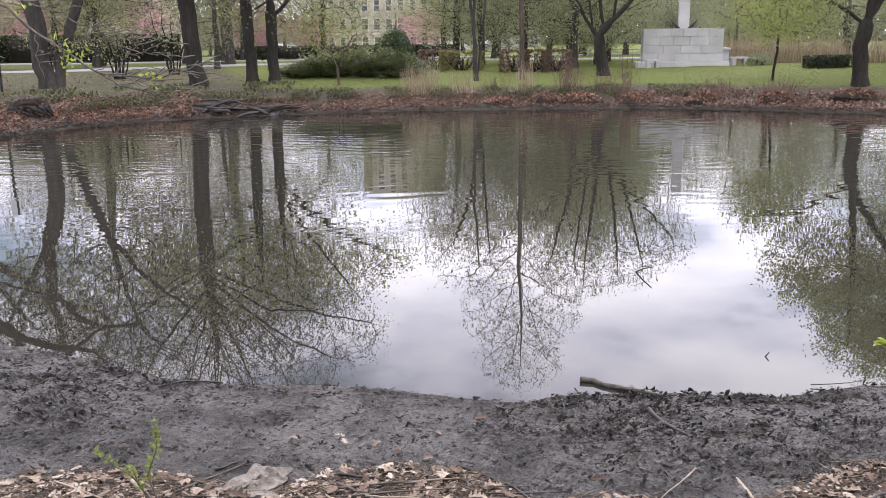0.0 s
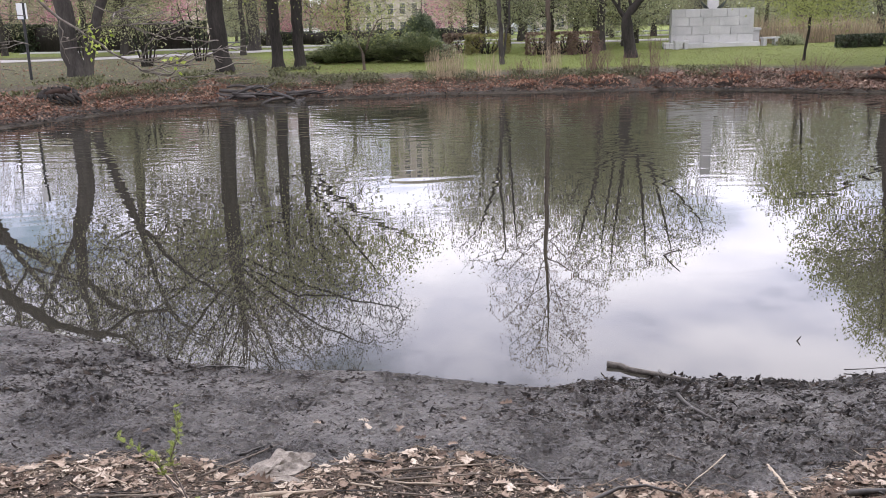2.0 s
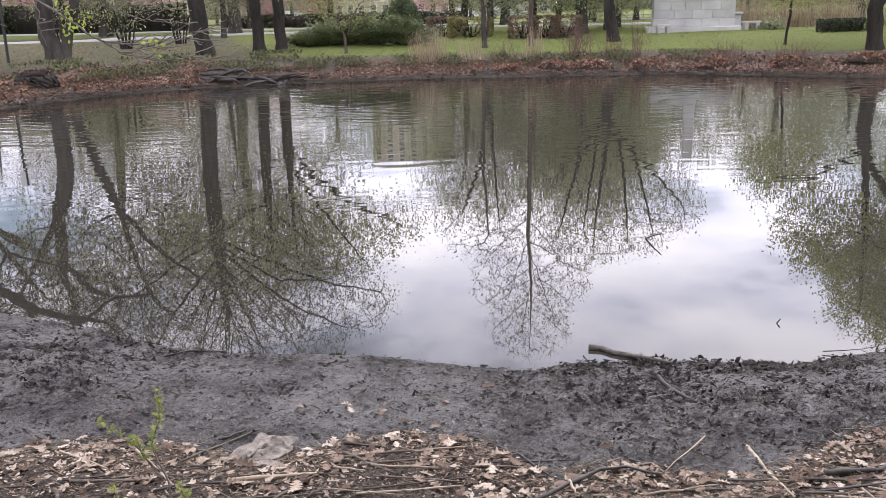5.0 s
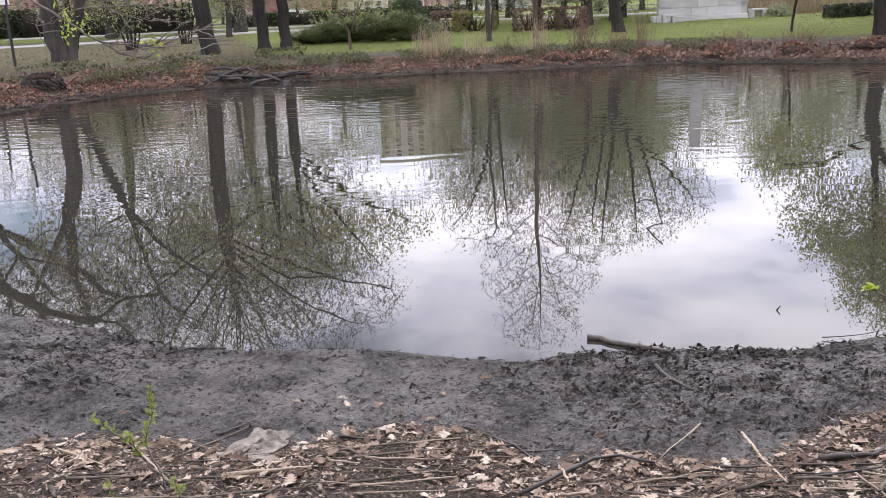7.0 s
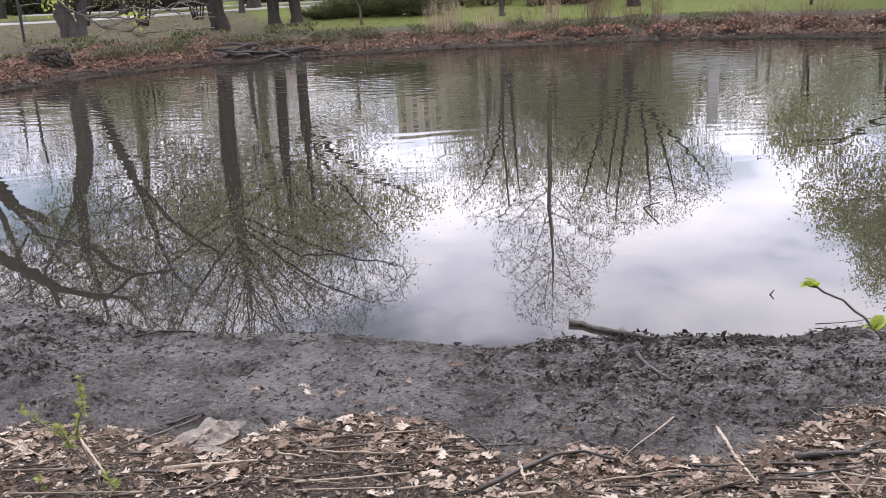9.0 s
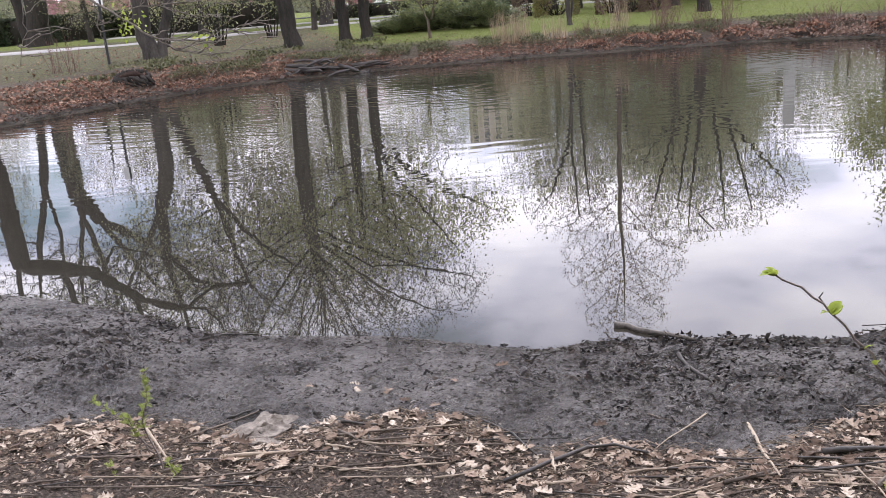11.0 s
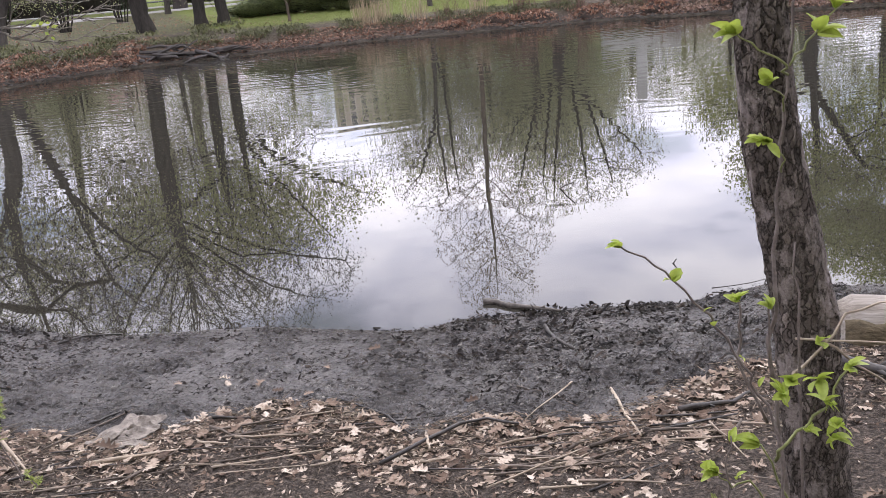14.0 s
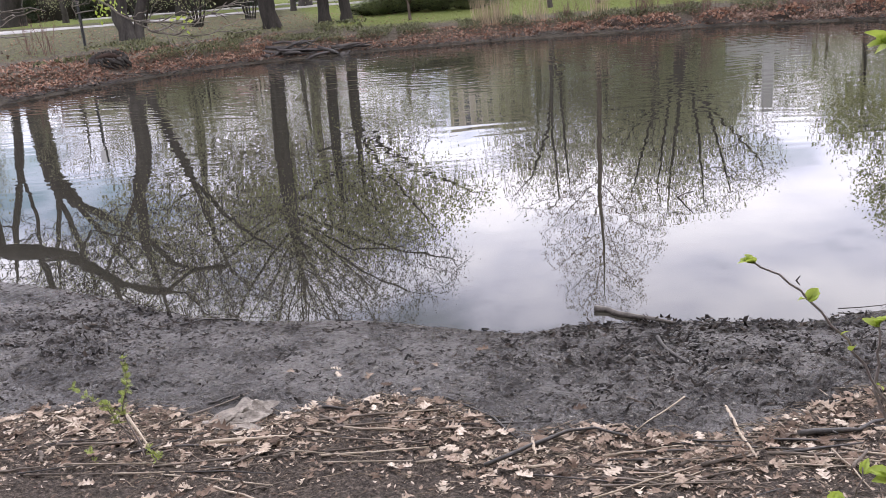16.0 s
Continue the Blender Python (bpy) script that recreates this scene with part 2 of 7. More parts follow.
LEAF_GREEN = leaf_mat("green_leaves", [(0.20, 0.22, 0.125), (0.31, 0.335, 0.19), (0.42, 0.435, 0.26)], through_light=0.5)
LEAF_OLIVE = leaf_mat("olive_buds", [(0.185, 0.185, 0.105), (0.275, 0.275, 0.155), (0.35, 0.345, 0.205)], through_light=0.5)
# tall tree's buds: colour darkened so they read as backlit silhouettes
BUD_BACKLIT = leaf_mat("backlit_buds", [(0.045, 0.038, 0.026), (0.075, 0.066, 0.04), (0.11, 0.10, 0.055)], through_light=0.15)
LEAF_BUD = leaf_mat("reddish_buds", [(0.174, 0.116, 0.08), (0.246, 0.174, 0.102), (0.29, 0.246, 0.116)])
LEAF_DARK = leaf_mat("evergreen_sprays", [(0.03, 0.05, 0.022), (0.065, 0.095, 0.04), (0.13, 0.16, 0.065)], through_light=0.1)
LEAF_JUNIPER = leaf_mat("juniper_sprays", [(0.06, 0.08, 0.038), (0.14, 0.17, 0.075), (0.26, 0.28, 0.125)], through_light=0.3)
BLOSSOM = leaf_mat("pink_blossom", [(0.42, 0.14, 0.20), (0.55, 0.22, 0.28), (0.66, 0.34, 0.38)])
GROUND, WATER = ground_mat(), water_mat()
PAVING = surface("pale_asphalt", (0.30, 0.285, 0.27), (0.42, 0.40, 0.38), 1.5, 0.9, 0.1)
GRANITE = surface("pale_granite", (0.40, 0.395, 0.385), (0.56, 0.55, 0.535), 1.2, 0.75, 0.15, 0.01, vary=0.10, fine=20)
BRICKWORK = surface("buff_stone", (0.36, 0.315, 0.265), (0.50, 0.445, 0.38), 0.3, 0.85, 0.1)
PANE = surface("dark_window_glass", (0.05, 0.055, 0.065), (0.10, 0.11, 0.125), 0.5, 0.12, 0.02)
TRIM = surface("pale_stone_trim", (0.52, 0.47, 0.39), (0.62, 0.57, 0.48), 0.8, 0.8, 0.1)
STICK_GREY = surface("dead_wood_grey", (0.065, 0.053, 0.043), (0.20, 0.165, 0.135), 9, 0.85, 0.6, 0.01, (1, 1, 1), vary=0.35)
STICK_PALE = surface("dead_wood_pale", (0.24, 0.19, 0.14), (0.42, 0.35, 0.27), 9, 0.8, 0.4, 0.008, vary=0.2)
STICK_DARK = surface("wet_wood_dark", (0.018, 0.015, 0.013), (0.06, 0.05, 0.042), 9, 0.55, 0.6, 0.01, vary=0.2)


# ---- lie of the land: pond outline and height of the ground ----
POND = [(-14.5, 14), (-11, 10.6), (-8, 9.6), (-4.9, 8.6), (-4.04, 8.27), (-3.07, 7.83), (-2.3, 7.34), (-1.9, 7.2),
        (-1.2, 7.1), (-0.56, 7.03), (-0.1, 6.88), (0.38, 6.71), (0.72, 6.67), (1.05, 6.8), (1.5, 6.78), (1.9, 6.77),
        (2.48, 6.7), (2.75, 6.66), (3.12, 6.78), (3.6, 6.86), (4.3, 6.65), (6, 6.9), (9, 7.5), (14, 8.5), (20, 11),
        (25, 16), (26, 23), (22, 28.5), (18, 30.6), (16, 31.5), (13.5, 33.2), (11.8, 34.4), (8.9, 35.8), (6.4, 36.1),
        (3.2, 36.2), (0, 36.4), (-3.1, 35.9), (-5.7, 35.25), (-7.8, 34.5), (-10.5, 32.8), (-12.3, 30.2), (-13.3, 27.9),
        (-14.4, 25), (-15.6, 21), (-16, 18)]


def smooth_loop(pts, n=6):
    p, out = np.array(pts, float), []
    for i in range(len(p)):
        a, b, c, d = p[i - 1], p[i], p[(i + 1) % len(p)], p[(i + 2) % len(p)]
        for k in range(n):
            t = k / n
            out.append(0.5 * (2 * b + (c - a) * t + (2 * a - 5 * b + 4 * c - d) * t * t + (3 * b - a - 3 * c + d) * t ** 3))
    return np.array(out)


SHORE = smooth_loop(POND)


def shore_distance(x, y):
    """Metres from the shore line; positive on land, negative in the pond."""
    x, y = np.atleast_1d(np.asarray(x, float)).ravel(), np.atleast_1d(np.asarray(y, float)).ravel()
    if len(x) < 400:
        a, b = SHORE, np.roll(SHORE, -1, 0)
        d = b - a
        q = np.stack([x, y], 1)[:, None] - a[None]
        t = np.clip((q * d).sum(2) / (d * d).sum(1), 0, 1)
        near = ((q - t[..., None] * d) ** 2).sum(2).min(1)
        cross = ((a[:, 1] > y[:, None]) != (b[:, 1] > y[:, None])) & (x[:, None] < d[:, 0] * (y[:, None] - a[:, 1]) / np.where(d[:, 1] == 0, 1, d[:, 1]) + a[:, 0])
        return np.where(cross.sum(1) % 2 == 1, -1, 1) * np.sqrt(near)
    best, inside = np.full(len(x), 1e9), np.zeros(len(x), bool)
    for (ax, ay), (bx, by) in zip(SHORE, np.roll(SHORE, -1, 0)):
        dx, dy = bx - ax, by - ay
        t = np.clip(((x - ax) * dx + (y - ay) * dy) / (dx * dx + dy * dy), 0, 1)
        best = np.minimum(best, (x - ax - t * dx) ** 2 + (y - ay - t * dy) ** 2)
        if dy:
            inside ^= ((ay > y) != (by > y)) & (x < dx * (y - ay) / dy + ax)
    return np.where(inside, -1, 1) * np.sqrt(best)


def lumps(x, y, size, seed=0):
    """Smooth hills and hollows between -1 and 1, of about that size in metres."""
    r, out = np.random.RandomState(seed), 0
    for _ in range(7):
        a, k, p = r.rand() * 6.283, 6.283 / size * (0.6 + 0.8 * r.rand()), r.rand() * 6.283
        out = out + np.sin(k * (np.cos(a) * x + np.sin(a) * y) + p)
    return out / 4


def land(x, y):
    """Height of the ground, in metres above the water."""
    x, y = np.atleast_1d(np.asarray(x, float)).ravel(), np.atleast_1d(np.asarray(y, float)).ravel()
    s = shore_distance(x, y)
    near = np.interp(s, [-6, -1, 0, 0.5, 1.2, 2.2, 2.9, 4, 6, 12, 60], [-1, -0.16, 0, 0.06, 0.165, 0.25, 0.34, 0.62, 1.1, 1.5, 2])
    far = np.interp(s, [-6, -1, 0, 0.7, 1.6, 2.1, 3, 5, 9, 20, 60, 300], [-1, -0.2, 0, 0.08, 0.24, 0.52, 0.64, 0.85, 1.05, 1.2, 1.45, 2.2])
    w = np.clip((y - 13) / 8, 0, 1)
    z = near * (1 - w) + far * w
    rough = np.clip(1 - np.abs(y - 3) / 8, 0, 1)
    z += rough * np.clip(s + 0.25, 0, 1) * (0.02 * lumps(x, y, 1.6, 3) + 0.012 * lumps(x, y, 0.45, 4))
    z += w * np.clip(s, 0, 3) / 3 * (0.04 * lumps(x, y, 5, 5) + 0.05 * np.clip(s / 20, 0, 1) * lumps(x, y, 22, 6))
    return z


# ---- building blocks ----
class Sheet:
    """Collects vertices and faces and becomes one mesh."""

    def __init__(self):
        self.v, self.f = [], []

    def add(self, verts, faces):
        n = len(self.v)
        self.v.extend(verts)
        self.f.extend([tuple(i + n for i in f) for f in faces])

    def mesh(self, name, material, smooth=True):
        me = bpy.data.meshes.new(name)
        me.from_pydata([tuple(map(float, v)) for v in self.v], [], self.f)
        me.materials.append(material)
        if smooth:
            me.polygons.foreach_set("use_smooth", [True] * len(me.polygons))
        me.update()
        return me


def thing(name, mesh=None, label="", category="", group="", kind="", at=None):
    ob = new(name, mesh)
    if at is not None:
        ob.matrix_world = at
    return tagged(ob, label, category, group, kind)


def part(name, mesh, parent, label="", at=None):
    ob = new(name, mesh)
    ob.parent = parent
    if at is not None:
        ob.matrix_local = at
    if label:
        ob["label"] = label
    return ob


def box(s, x0, y0, z0, x1, y1, z1, bevel=0.0):
    """A box with chamfered upright and top edges, added to a Sheet."""
    b = bevel
    if not b:
        v = [(x, y, z) for z in (z0, z1) for x, y in ((x0, y0), (x1, y0), (x1, y1), (x0, y1))]
        s.add(v, [(3, 2, 1, 0), (4, 5, 6, 7), (0, 1, 5, 4), (1, 2, 6, 5), (2, 3, 7, 6), (3, 0, 4, 7)])
        return
    ring = [(x0 + b, y0), (x1 - b, y0), (x1, y0 + b), (x1, y1 - b), (x1 - b, y1), (x0 + b, y1), (x0, y1 - b), (x0, y0 + b)]
    cx, cy = (x0 + x1) / 2, (y0 + y1) / 2
    inner = [(x + (b if x < cx else -b), y + (b if y < cy else -b)) for x, y in ring]
    v = [(x, y, z0) for x, y in ring] + [(x, y, z1 - b) for x, y in ring] + [(x, y, z1) for x, y in inner]
    f = [tuple(range(7, -1, -1)), tuple(range(16, 24))]
    for k in (0, 8):
        f += [(k + i, k + (i + 1) % 8, k + 8 + (i + 1) % 8, k + 8 + i) for i in range(8)]
    s.add(v, f)


def tube(s, pts, radii, sides=6, cap=True):
    """A round limb along the points, added to a Sheet."""
    p = [Vector(q) for q in pts]
    rings, side = [], None
    for i, q in enumerate(p):
        d = (p[min(i + 1, len(p) - 1)] - p[max(i - 1, 0)]).normalized()
        if side is None:
            side = d.cross(Vector((0.31, 0.2, 0.93))).normalized()
        side = (side - d * side.dot(d)).normalized()
        up = d.cross(side)
        rings.append([q + radii[i] * (math.cos(a) * side + math.sin(a) * up) for a in (6.28319 * k / sides for k in range(sides))])
    f = [(i * sides + k, i * sides + (k + 1) % sides, (i + 1) * sides + (k + 1) % sides, (i + 1) * sides + k) for i in range(len(p) - 1) for k in range(sides)]
    if cap:
        f += [tuple(range(sides - 1, -1, -1)), tuple((len(p) - 1) * sides + k for k in range(sides))]
    s.add([v for r in rings for v in r], f)


def wander(pts, n, amount, seed):
    """More points along a line, with small uneven bends."""
    r, out = random.Random(seed), []
    for i in range(len(pts) - 1):
        a, b = Vector(pts[i]), Vector(pts[i + 1])
        for k in range(n):
            q = a.lerp(b, k / n)
            out.append(q + Vector((r.gauss(0, amount), r.gauss(0, amount), r.gauss(0, amount * 0.5))) * (0 if i + k == 0 else 1))
    return out + [Vector(pts[-1])]


def tree_wood(trunks, blobs, step=0.45, tip=0.012, base=0.3, seed=1, twigs=2, twig_len=0.5, droop=0.0, flare=1.35):
    """Grows limbs from the trunk lines into the crown blobs (x, y, z, rx, ry, rz, points). Returns the wood and the places of the twig tips."""
    r = np.random.RandomState(seed)
    P, par = [], []
    for line in trunks:
        last = -1
        if len(line[0]) == 1:
            last = min(range(len(P)), key=lambda i: (P[i] - np.array(line[1])) @ (P[i] - np.array(line[1])))
            line = [tuple(P[last])] + list(line[1:])
        for i in range(len(line) - 1):
            a, b = np.array(line[i], float), np.array(line[i + 1], float)
            n = max(1, int(np.linalg.norm(b - a) / step))
            for k in range(0 if (i == 0 and last < 0) else 1, n + 1):
                q = a + (b - a) * k / n
                if i + k:
                    q = q + r.normal(0, step * 0.06, 3)
                P.append(q)
                par.append(last)
                last = len(P) - 1
    A = []
    for cx, cy, cz, rx, ry, rz, n in blobs:
        d = r.normal(size=(n, 3))
        d /= np.linalg.norm(d, axis=1)[:, None]
        d *= (0.25 + 0.75 * r.rand(n, 1) ** 0.5)
        A.append(d * (rx, ry, rz) + (cx, cy, cz))
    A = np.concatenate(A)
    X = np.array(P)
    d2 = ((A[:, None] - X[None]) ** 2).sum(2)
    near, dist = d2.argmin(1), np.sqrt(d2.min(1))
    kids = {}
    for _ in range(70):
        if not len(A):
            break
        way = A - X[near]
        way /= np.linalg.norm(way, axis=1)[:, None] + 1e-9
        pull = np.zeros((len(X), 3))
        np.add.at(pull, near, way)
        grow = np.unique(near)
        fresh, origin = [], []
        for g in grow:
            v = pull[g] / (np.linalg.norm(pull[g]) + 1e-9) + r.normal(0, 0.13, 3)
            v[2] -= droop
            v /= np.linalg.norm(v)
            if any(float(v @ k) > 0.93 for k in kids.get(g, ())) or len(kids.get(g, ())) > 3:
                continue
            kids.setdefault(g, []).append(v)
            fresh.append(X[g] + step * v)
            origin.append(g)
        if not fresh:
            break
        F = np.array(fresh)
        n0 = len(X)
        X = np.concatenate([X, F])
        par += [int(o) for o in origin]
        dd = np.sqrt(((A[:, None] - F[None]) ** 2).sum(2))
        j = dd.argmin(1)
        m = dd[np.arange(len(A)), j]
        closer = m < dist
        near, dist = np.where(closer, n0 + j, near), np.minimum(dist, m)
        keep = dist > step * 1.25
        A, near, dist = A[keep], near[keep], dist[keep]
    n = len(X)
    par = np.array(par)
    area = np.zeros(n)
    count = np.bincount(par[par >= 0], minlength=n)
    biggest = np.full(n, -1)
    depth = np.zeros(n, int)
    for i in range(n):
        if par[i] >= 0:
            depth[i] = depth[par[i]] + 1
    for i in sorted(range(n), key=lambda q: -depth[q]):
        if area[i] == 0:
            area[i] = 1.0
        if par[i] >= 0:
            area[par[i]] += area[i]
            b = biggest[par[i]]
            if b < 0 or area[i] > area[b]:
                biggest[par[i]] = i
    top = area[par < 0].max()
    R = tip * (area ** (math.log(base / tip) / math.log(top)))
    R = R * (0.48 + 0.52 * np.clip(R / base, 0, 1) ** 0.8)
    R = np.maximum(R, tip * 0.75)
    s = Sheet()
    D = np.zeros((n, 3))
    for i in range(n):
        q = X[i] - X[par[i]] if par[i] >= 0 else np.array((0, 0, 1.0))
        D[i] = q / (np.linalg.norm(q) + 1e-9)
    if flare > 1:
        low = X[:, 2] - X[:, 2].min()
        R = R * (1 + (flare - 1) * np.clip(1 - low / (2.2 * base), 0, 1) ** 2)
    ref = np.array((0.31, 0.93, 0.2))

    def ring(c, d, rad, k):
        u = np.cross(d, ref)
        u /= np.linalg.norm(u) + 1e-9
        w = np.cross(d, u)
        return [c + rad * (math.cos(a) * u + math.sin(a) * w) for a in (6.28319 * q / k for q in range(k))]

    first = {}

    def sides(rad):
        return 9 if rad > 0.12 else 6 if rad > 0.045 else 4 if rad > 0.02 else 3

    for i in range(n):
        k = sides(R[i])
        first[i] = len(s.v)
        s.v.extend(ring(X[i], D[i], R[i], k))
        q = par[i]
        if q < 0:
            continue
        if biggest[q] == i and sides(R[q]) == k:
            a = first[q]
        else:
            a = len(s.v)
            s.v.extend(ring(X[q], D[i], min(R[q], R[i] * 1.25), k))
        b = first[i]
        s.f.extend([(a + t, a + (t + 1) % k, b + (t + 1) % k, b + t) for t in range(k)])
    tips = []
    thin = [i for i in range(n) if R[i] < tip * 3.2 and par[i] >= 0]
    for i in thin:
        for _ in range(twigs if count[i] == 0 else max(1, twigs - 1)):
            v = D[i] + r.normal(0, 0.75, 3)
            v[2] -= droop * 1.5
            v /= np.linalg.norm(v)
            e = X[i] + v * twig_len * (0.5 + r.rand())
            a = len(s.v)
            s.v.extend(ring(X[i], v, tip * 0.75, 3))
            s.v.append(e)
            s.f.extend([(a, a + 1, a + 3), (a + 1, a + 2, a + 3), (a + 2, a, a + 3)])
            tips.append(e)
            tips.append(X[i] + (e - X[i]) * (0.3 + 0.5 * r.rand()))
    return s, np.array(tips)


def foliage(places, per, size, spread, seed=1, narrow=0.55):
    """Small leaf blades scattered round the places."""
    r = np.random.RandomState(seed)
    n = int(len(places) * per)
    c = places[r.randint(0, len(places), n)] + r.normal(0, spread, (n, 3))
    a, b = r.normal(size=(n, 3)), r.normal(size=(n, 3))
    a /= np.linalg.norm(a, axis=1)[:, None]
    b = np.cross(a, b)
    b /= np.linalg.norm(b, axis=1)[:, None] + 1e-9
    L = size * (0.6 + 0.8 * r.rand(n, 1))
    v = np.stack([c - a * L, c + b * L * narrow, c + a * L, c - b * L * narrow], 1).reshape(-1, 3)
    s = Sheet()
    s.v = list(v)
    s.f = [(4 * i, 4 * i + 1, 4 * i + 2, 4 * i + 3) for i in range(n)]
    return s


def tree(name, at, wood, leaves, bark, leaf, label, category="tree", group="", turn=0):
    """A tree as one thing: trunk with its limbs, and the crown."""
    ob = thing(name, None, label, category, group, at=pose(at[0], at[1], at[2], 0, 0, turn))
    part("trunk", wood.mesh("trunk", bark), ob)
    if leaves is not None:
        part("crown", leaves.mesh("crown", leaf, False), ob)
    return ob


def floor_at(x, y, sink=0.0):
    return float(land(x, y)[0]) - sink




# ---- ground and pond ----
def steps(*spans):
    out = []
    for a, b, d in spans:
        out += list(np.arange(a, b - 1e-6, d))
    return np.array(out + [spans[-1][1]])


GX = np.unique(np.concatenate([-np.geomspace(60, 2500, 22), steps((-60, -20, 1.2), (-20, -5, 0.4), (-5, -3.2, 0.05), (-3.2, 3.4, 0.019), (3.4, 5, 0.05), (5, 26, 0.4), (26, 60, 1.2)), np.geomspace(60, 2500, 22)]).round(4))
GY = np.unique(np.concatenate([-np.geomspace(12, 2500, 16), steps((-12, 2.5, 0.6), (2.5, 3.6, 0.1), (3.6, 4.3, 0.05), (4.3, 7.5, 0.019), (7.5, 8.6, 0.04), (8.6, 12, 0.2), (12, 24, 0.6), (24, 44, 0.25), (44, 100, 1.2)), np.geomspace(100, 3000, 24)]).round(4))
gx, gy = np.meshgrid(GX, GY)
gz = land(gx, gy).reshape(gx.shape)
gs = shore_distance(gx, gy).reshape(gx.shape)


def grain(x, y, cell, seed):
    """Smooth random relief between 0 and 1 on a lattice of that cell size."""
    table = np.random.RandomState(seed).rand(257, 257)
    u, v = x / cell, y / cell
    i, k = np.floor(u).astype(int), np.floor(v).astype(int)
    a, b = u - i, v - k
    a, b = a * a * (3 - 2 * a), b * b * (3 - 2 * b)
    i0, k0, i1, k1 = i % 257, k % 257, (i + 1) % 257, (k + 1) % 257
    return (table[i0, k0] * (1 - a) + table[i1, k0] * a) * (1 - b) + (table[i0, k1] * (1 - a) + table[i1, k1] * a) * b


def trodden(x, y):
    """How thickly rotten leaves lie in the mud: two patches by the water, thin elsewhere."""
    right = np.exp(-((x - 1.9) / 1.15) ** 2 - ((y - 6.25) / 0.75) ** 2)
    left = np.exp(-((x + 3.1) / 1.5) ** 2 - ((y - 6.9) / 0.9) ** 2)
    return np.clip(0.22 + 0.85 * right + 0.8 * left + 0.25 * (x > 0.9) * (y > 4.9), 0, 1)


fine = ((gy > 3.4) & (gy < 9) & (np.abs(gx) < 5.5))
rnd = np.random.RandomState(5)
tread = trodden(gx, gy)
scraps = 0.6 * grain(gx, gy * 1.3, 0.05, 21) + 0.4 * grain(gx, gy * 1.3, 0.1, 22)
gz = gz + fine * np.clip(gs + 0.12, 0, 1) * (rnd.normal(0, 0.0026, gz.shape) + 0.006 * grain(gx, gy, 0.09, 24) + 0.006 * lumps(gx, gy, 0.3, 13) + 0.055 * (0.5 + 0.5 * tread) * (np.abs(scraps - 0.5) * 2.2 - 0.25) + 0.035 * tread * np.clip(scraps - 0.58, 0, 0.3))
LITTER_X = [-5, -2.5, -2.26, -1.6, -0.97, -0.55, -0.2, 0.25, 0.61, 0.94, 1.22, 1.6, 2.0, 2.44, 5]
LITTER_Y = [5.3, 5.0, 5.13, 5.1, 4.85, 5.15, 5.25, 5.08, 4.66, 4.8, 4.68, 4.52, 4.78, 5.12, 5.4]


def litter_depth(x, y):
    """How far a spot lies inside the strip of fallen leaves, in metres."""
    return np.interp(x, LITTER_X, LITTER_Y) - y


near_side = gy < 16
mud = np.where(near_side, np.clip(0.5 + litter_depth(gx, gy) * -2.2, 0, 1), np.clip(0.5 - gs * 1.4, 0, 1))
litter = np.where(near_side, np.clip(0.55 + litter_depth(gx, gy) * 2, 0, 1) * np.clip((gy - 3.2) / 0.8 + 0.45, 0, 1), np.clip(1 - np.abs(gs - 1.4) / 1.4, 0, 1) * 0.62)
lawn = np.where(near_side, 0.0, np.clip((gs - 2.6) / 3.0, 0, 1) * np.clip(0.5 + (gx + 7.5 + 0.32 * (gy - 40)) / 8, 0.42, 1))
lawn = np.maximum(lawn, np.where((gy > 64) & ~near_side, 0.85, 0))
nx, ny = len(GX), len(GY)
ground_mesh = bpy.data.meshes.new("ground")
co = np.stack([gx, gy, gz], 2).reshape(-1, 3)
i0 = (np.arange(ny - 1)[:, None] * nx + np.arange(nx - 1)[None]).ravel()
quads = np.stack([i0, i0 + 1, i0 + nx + 1, i0 + nx], 1)
ground_mesh.vertices.add(len(co))
ground_mesh.vertices.foreach_set("co", co.ravel())
ground_mesh.loops.add(quads.size)
ground_mesh.loops.foreach_set("vertex_index", quads.ravel().astype(np.int32))
ground_mesh.polygons.add(len(quads))
ground_mesh.polygons.foreach_set("loop_start", np.arange(0, quads.size, 4, dtype=np.int32))
ground_mesh.update(calc_edges=True)
ground_mesh.polygons.foreach_set("use_smooth", [True] * len(quads))
for k, values in (("mud", mud), ("lawn", lawn), ("litter", litter), ("clod", tread * fine)):
    ground_mesh.attributes.new(k, "FLOAT", "POINT").data.foreach_set("value", values.ravel().astype(np.float32))
ground_mesh.materials.append(GROUND)
thing("ground", ground_mesh, "wet dark mud shore, leafy banks and spring lawn of a park", "ground", kind="structure")

w = Sheet()
w.add([(-19, 4.6, 0), (29, 4.6, 0), (29, 39.5, 0), (-19, 39.5, 0)], [(0, 1, 2, 3)])
thing("pond_water", w.mesh("pond_water", WATER), "still murky brown-green pond water mirroring trees and cloudy sky", "water", kind="structure")


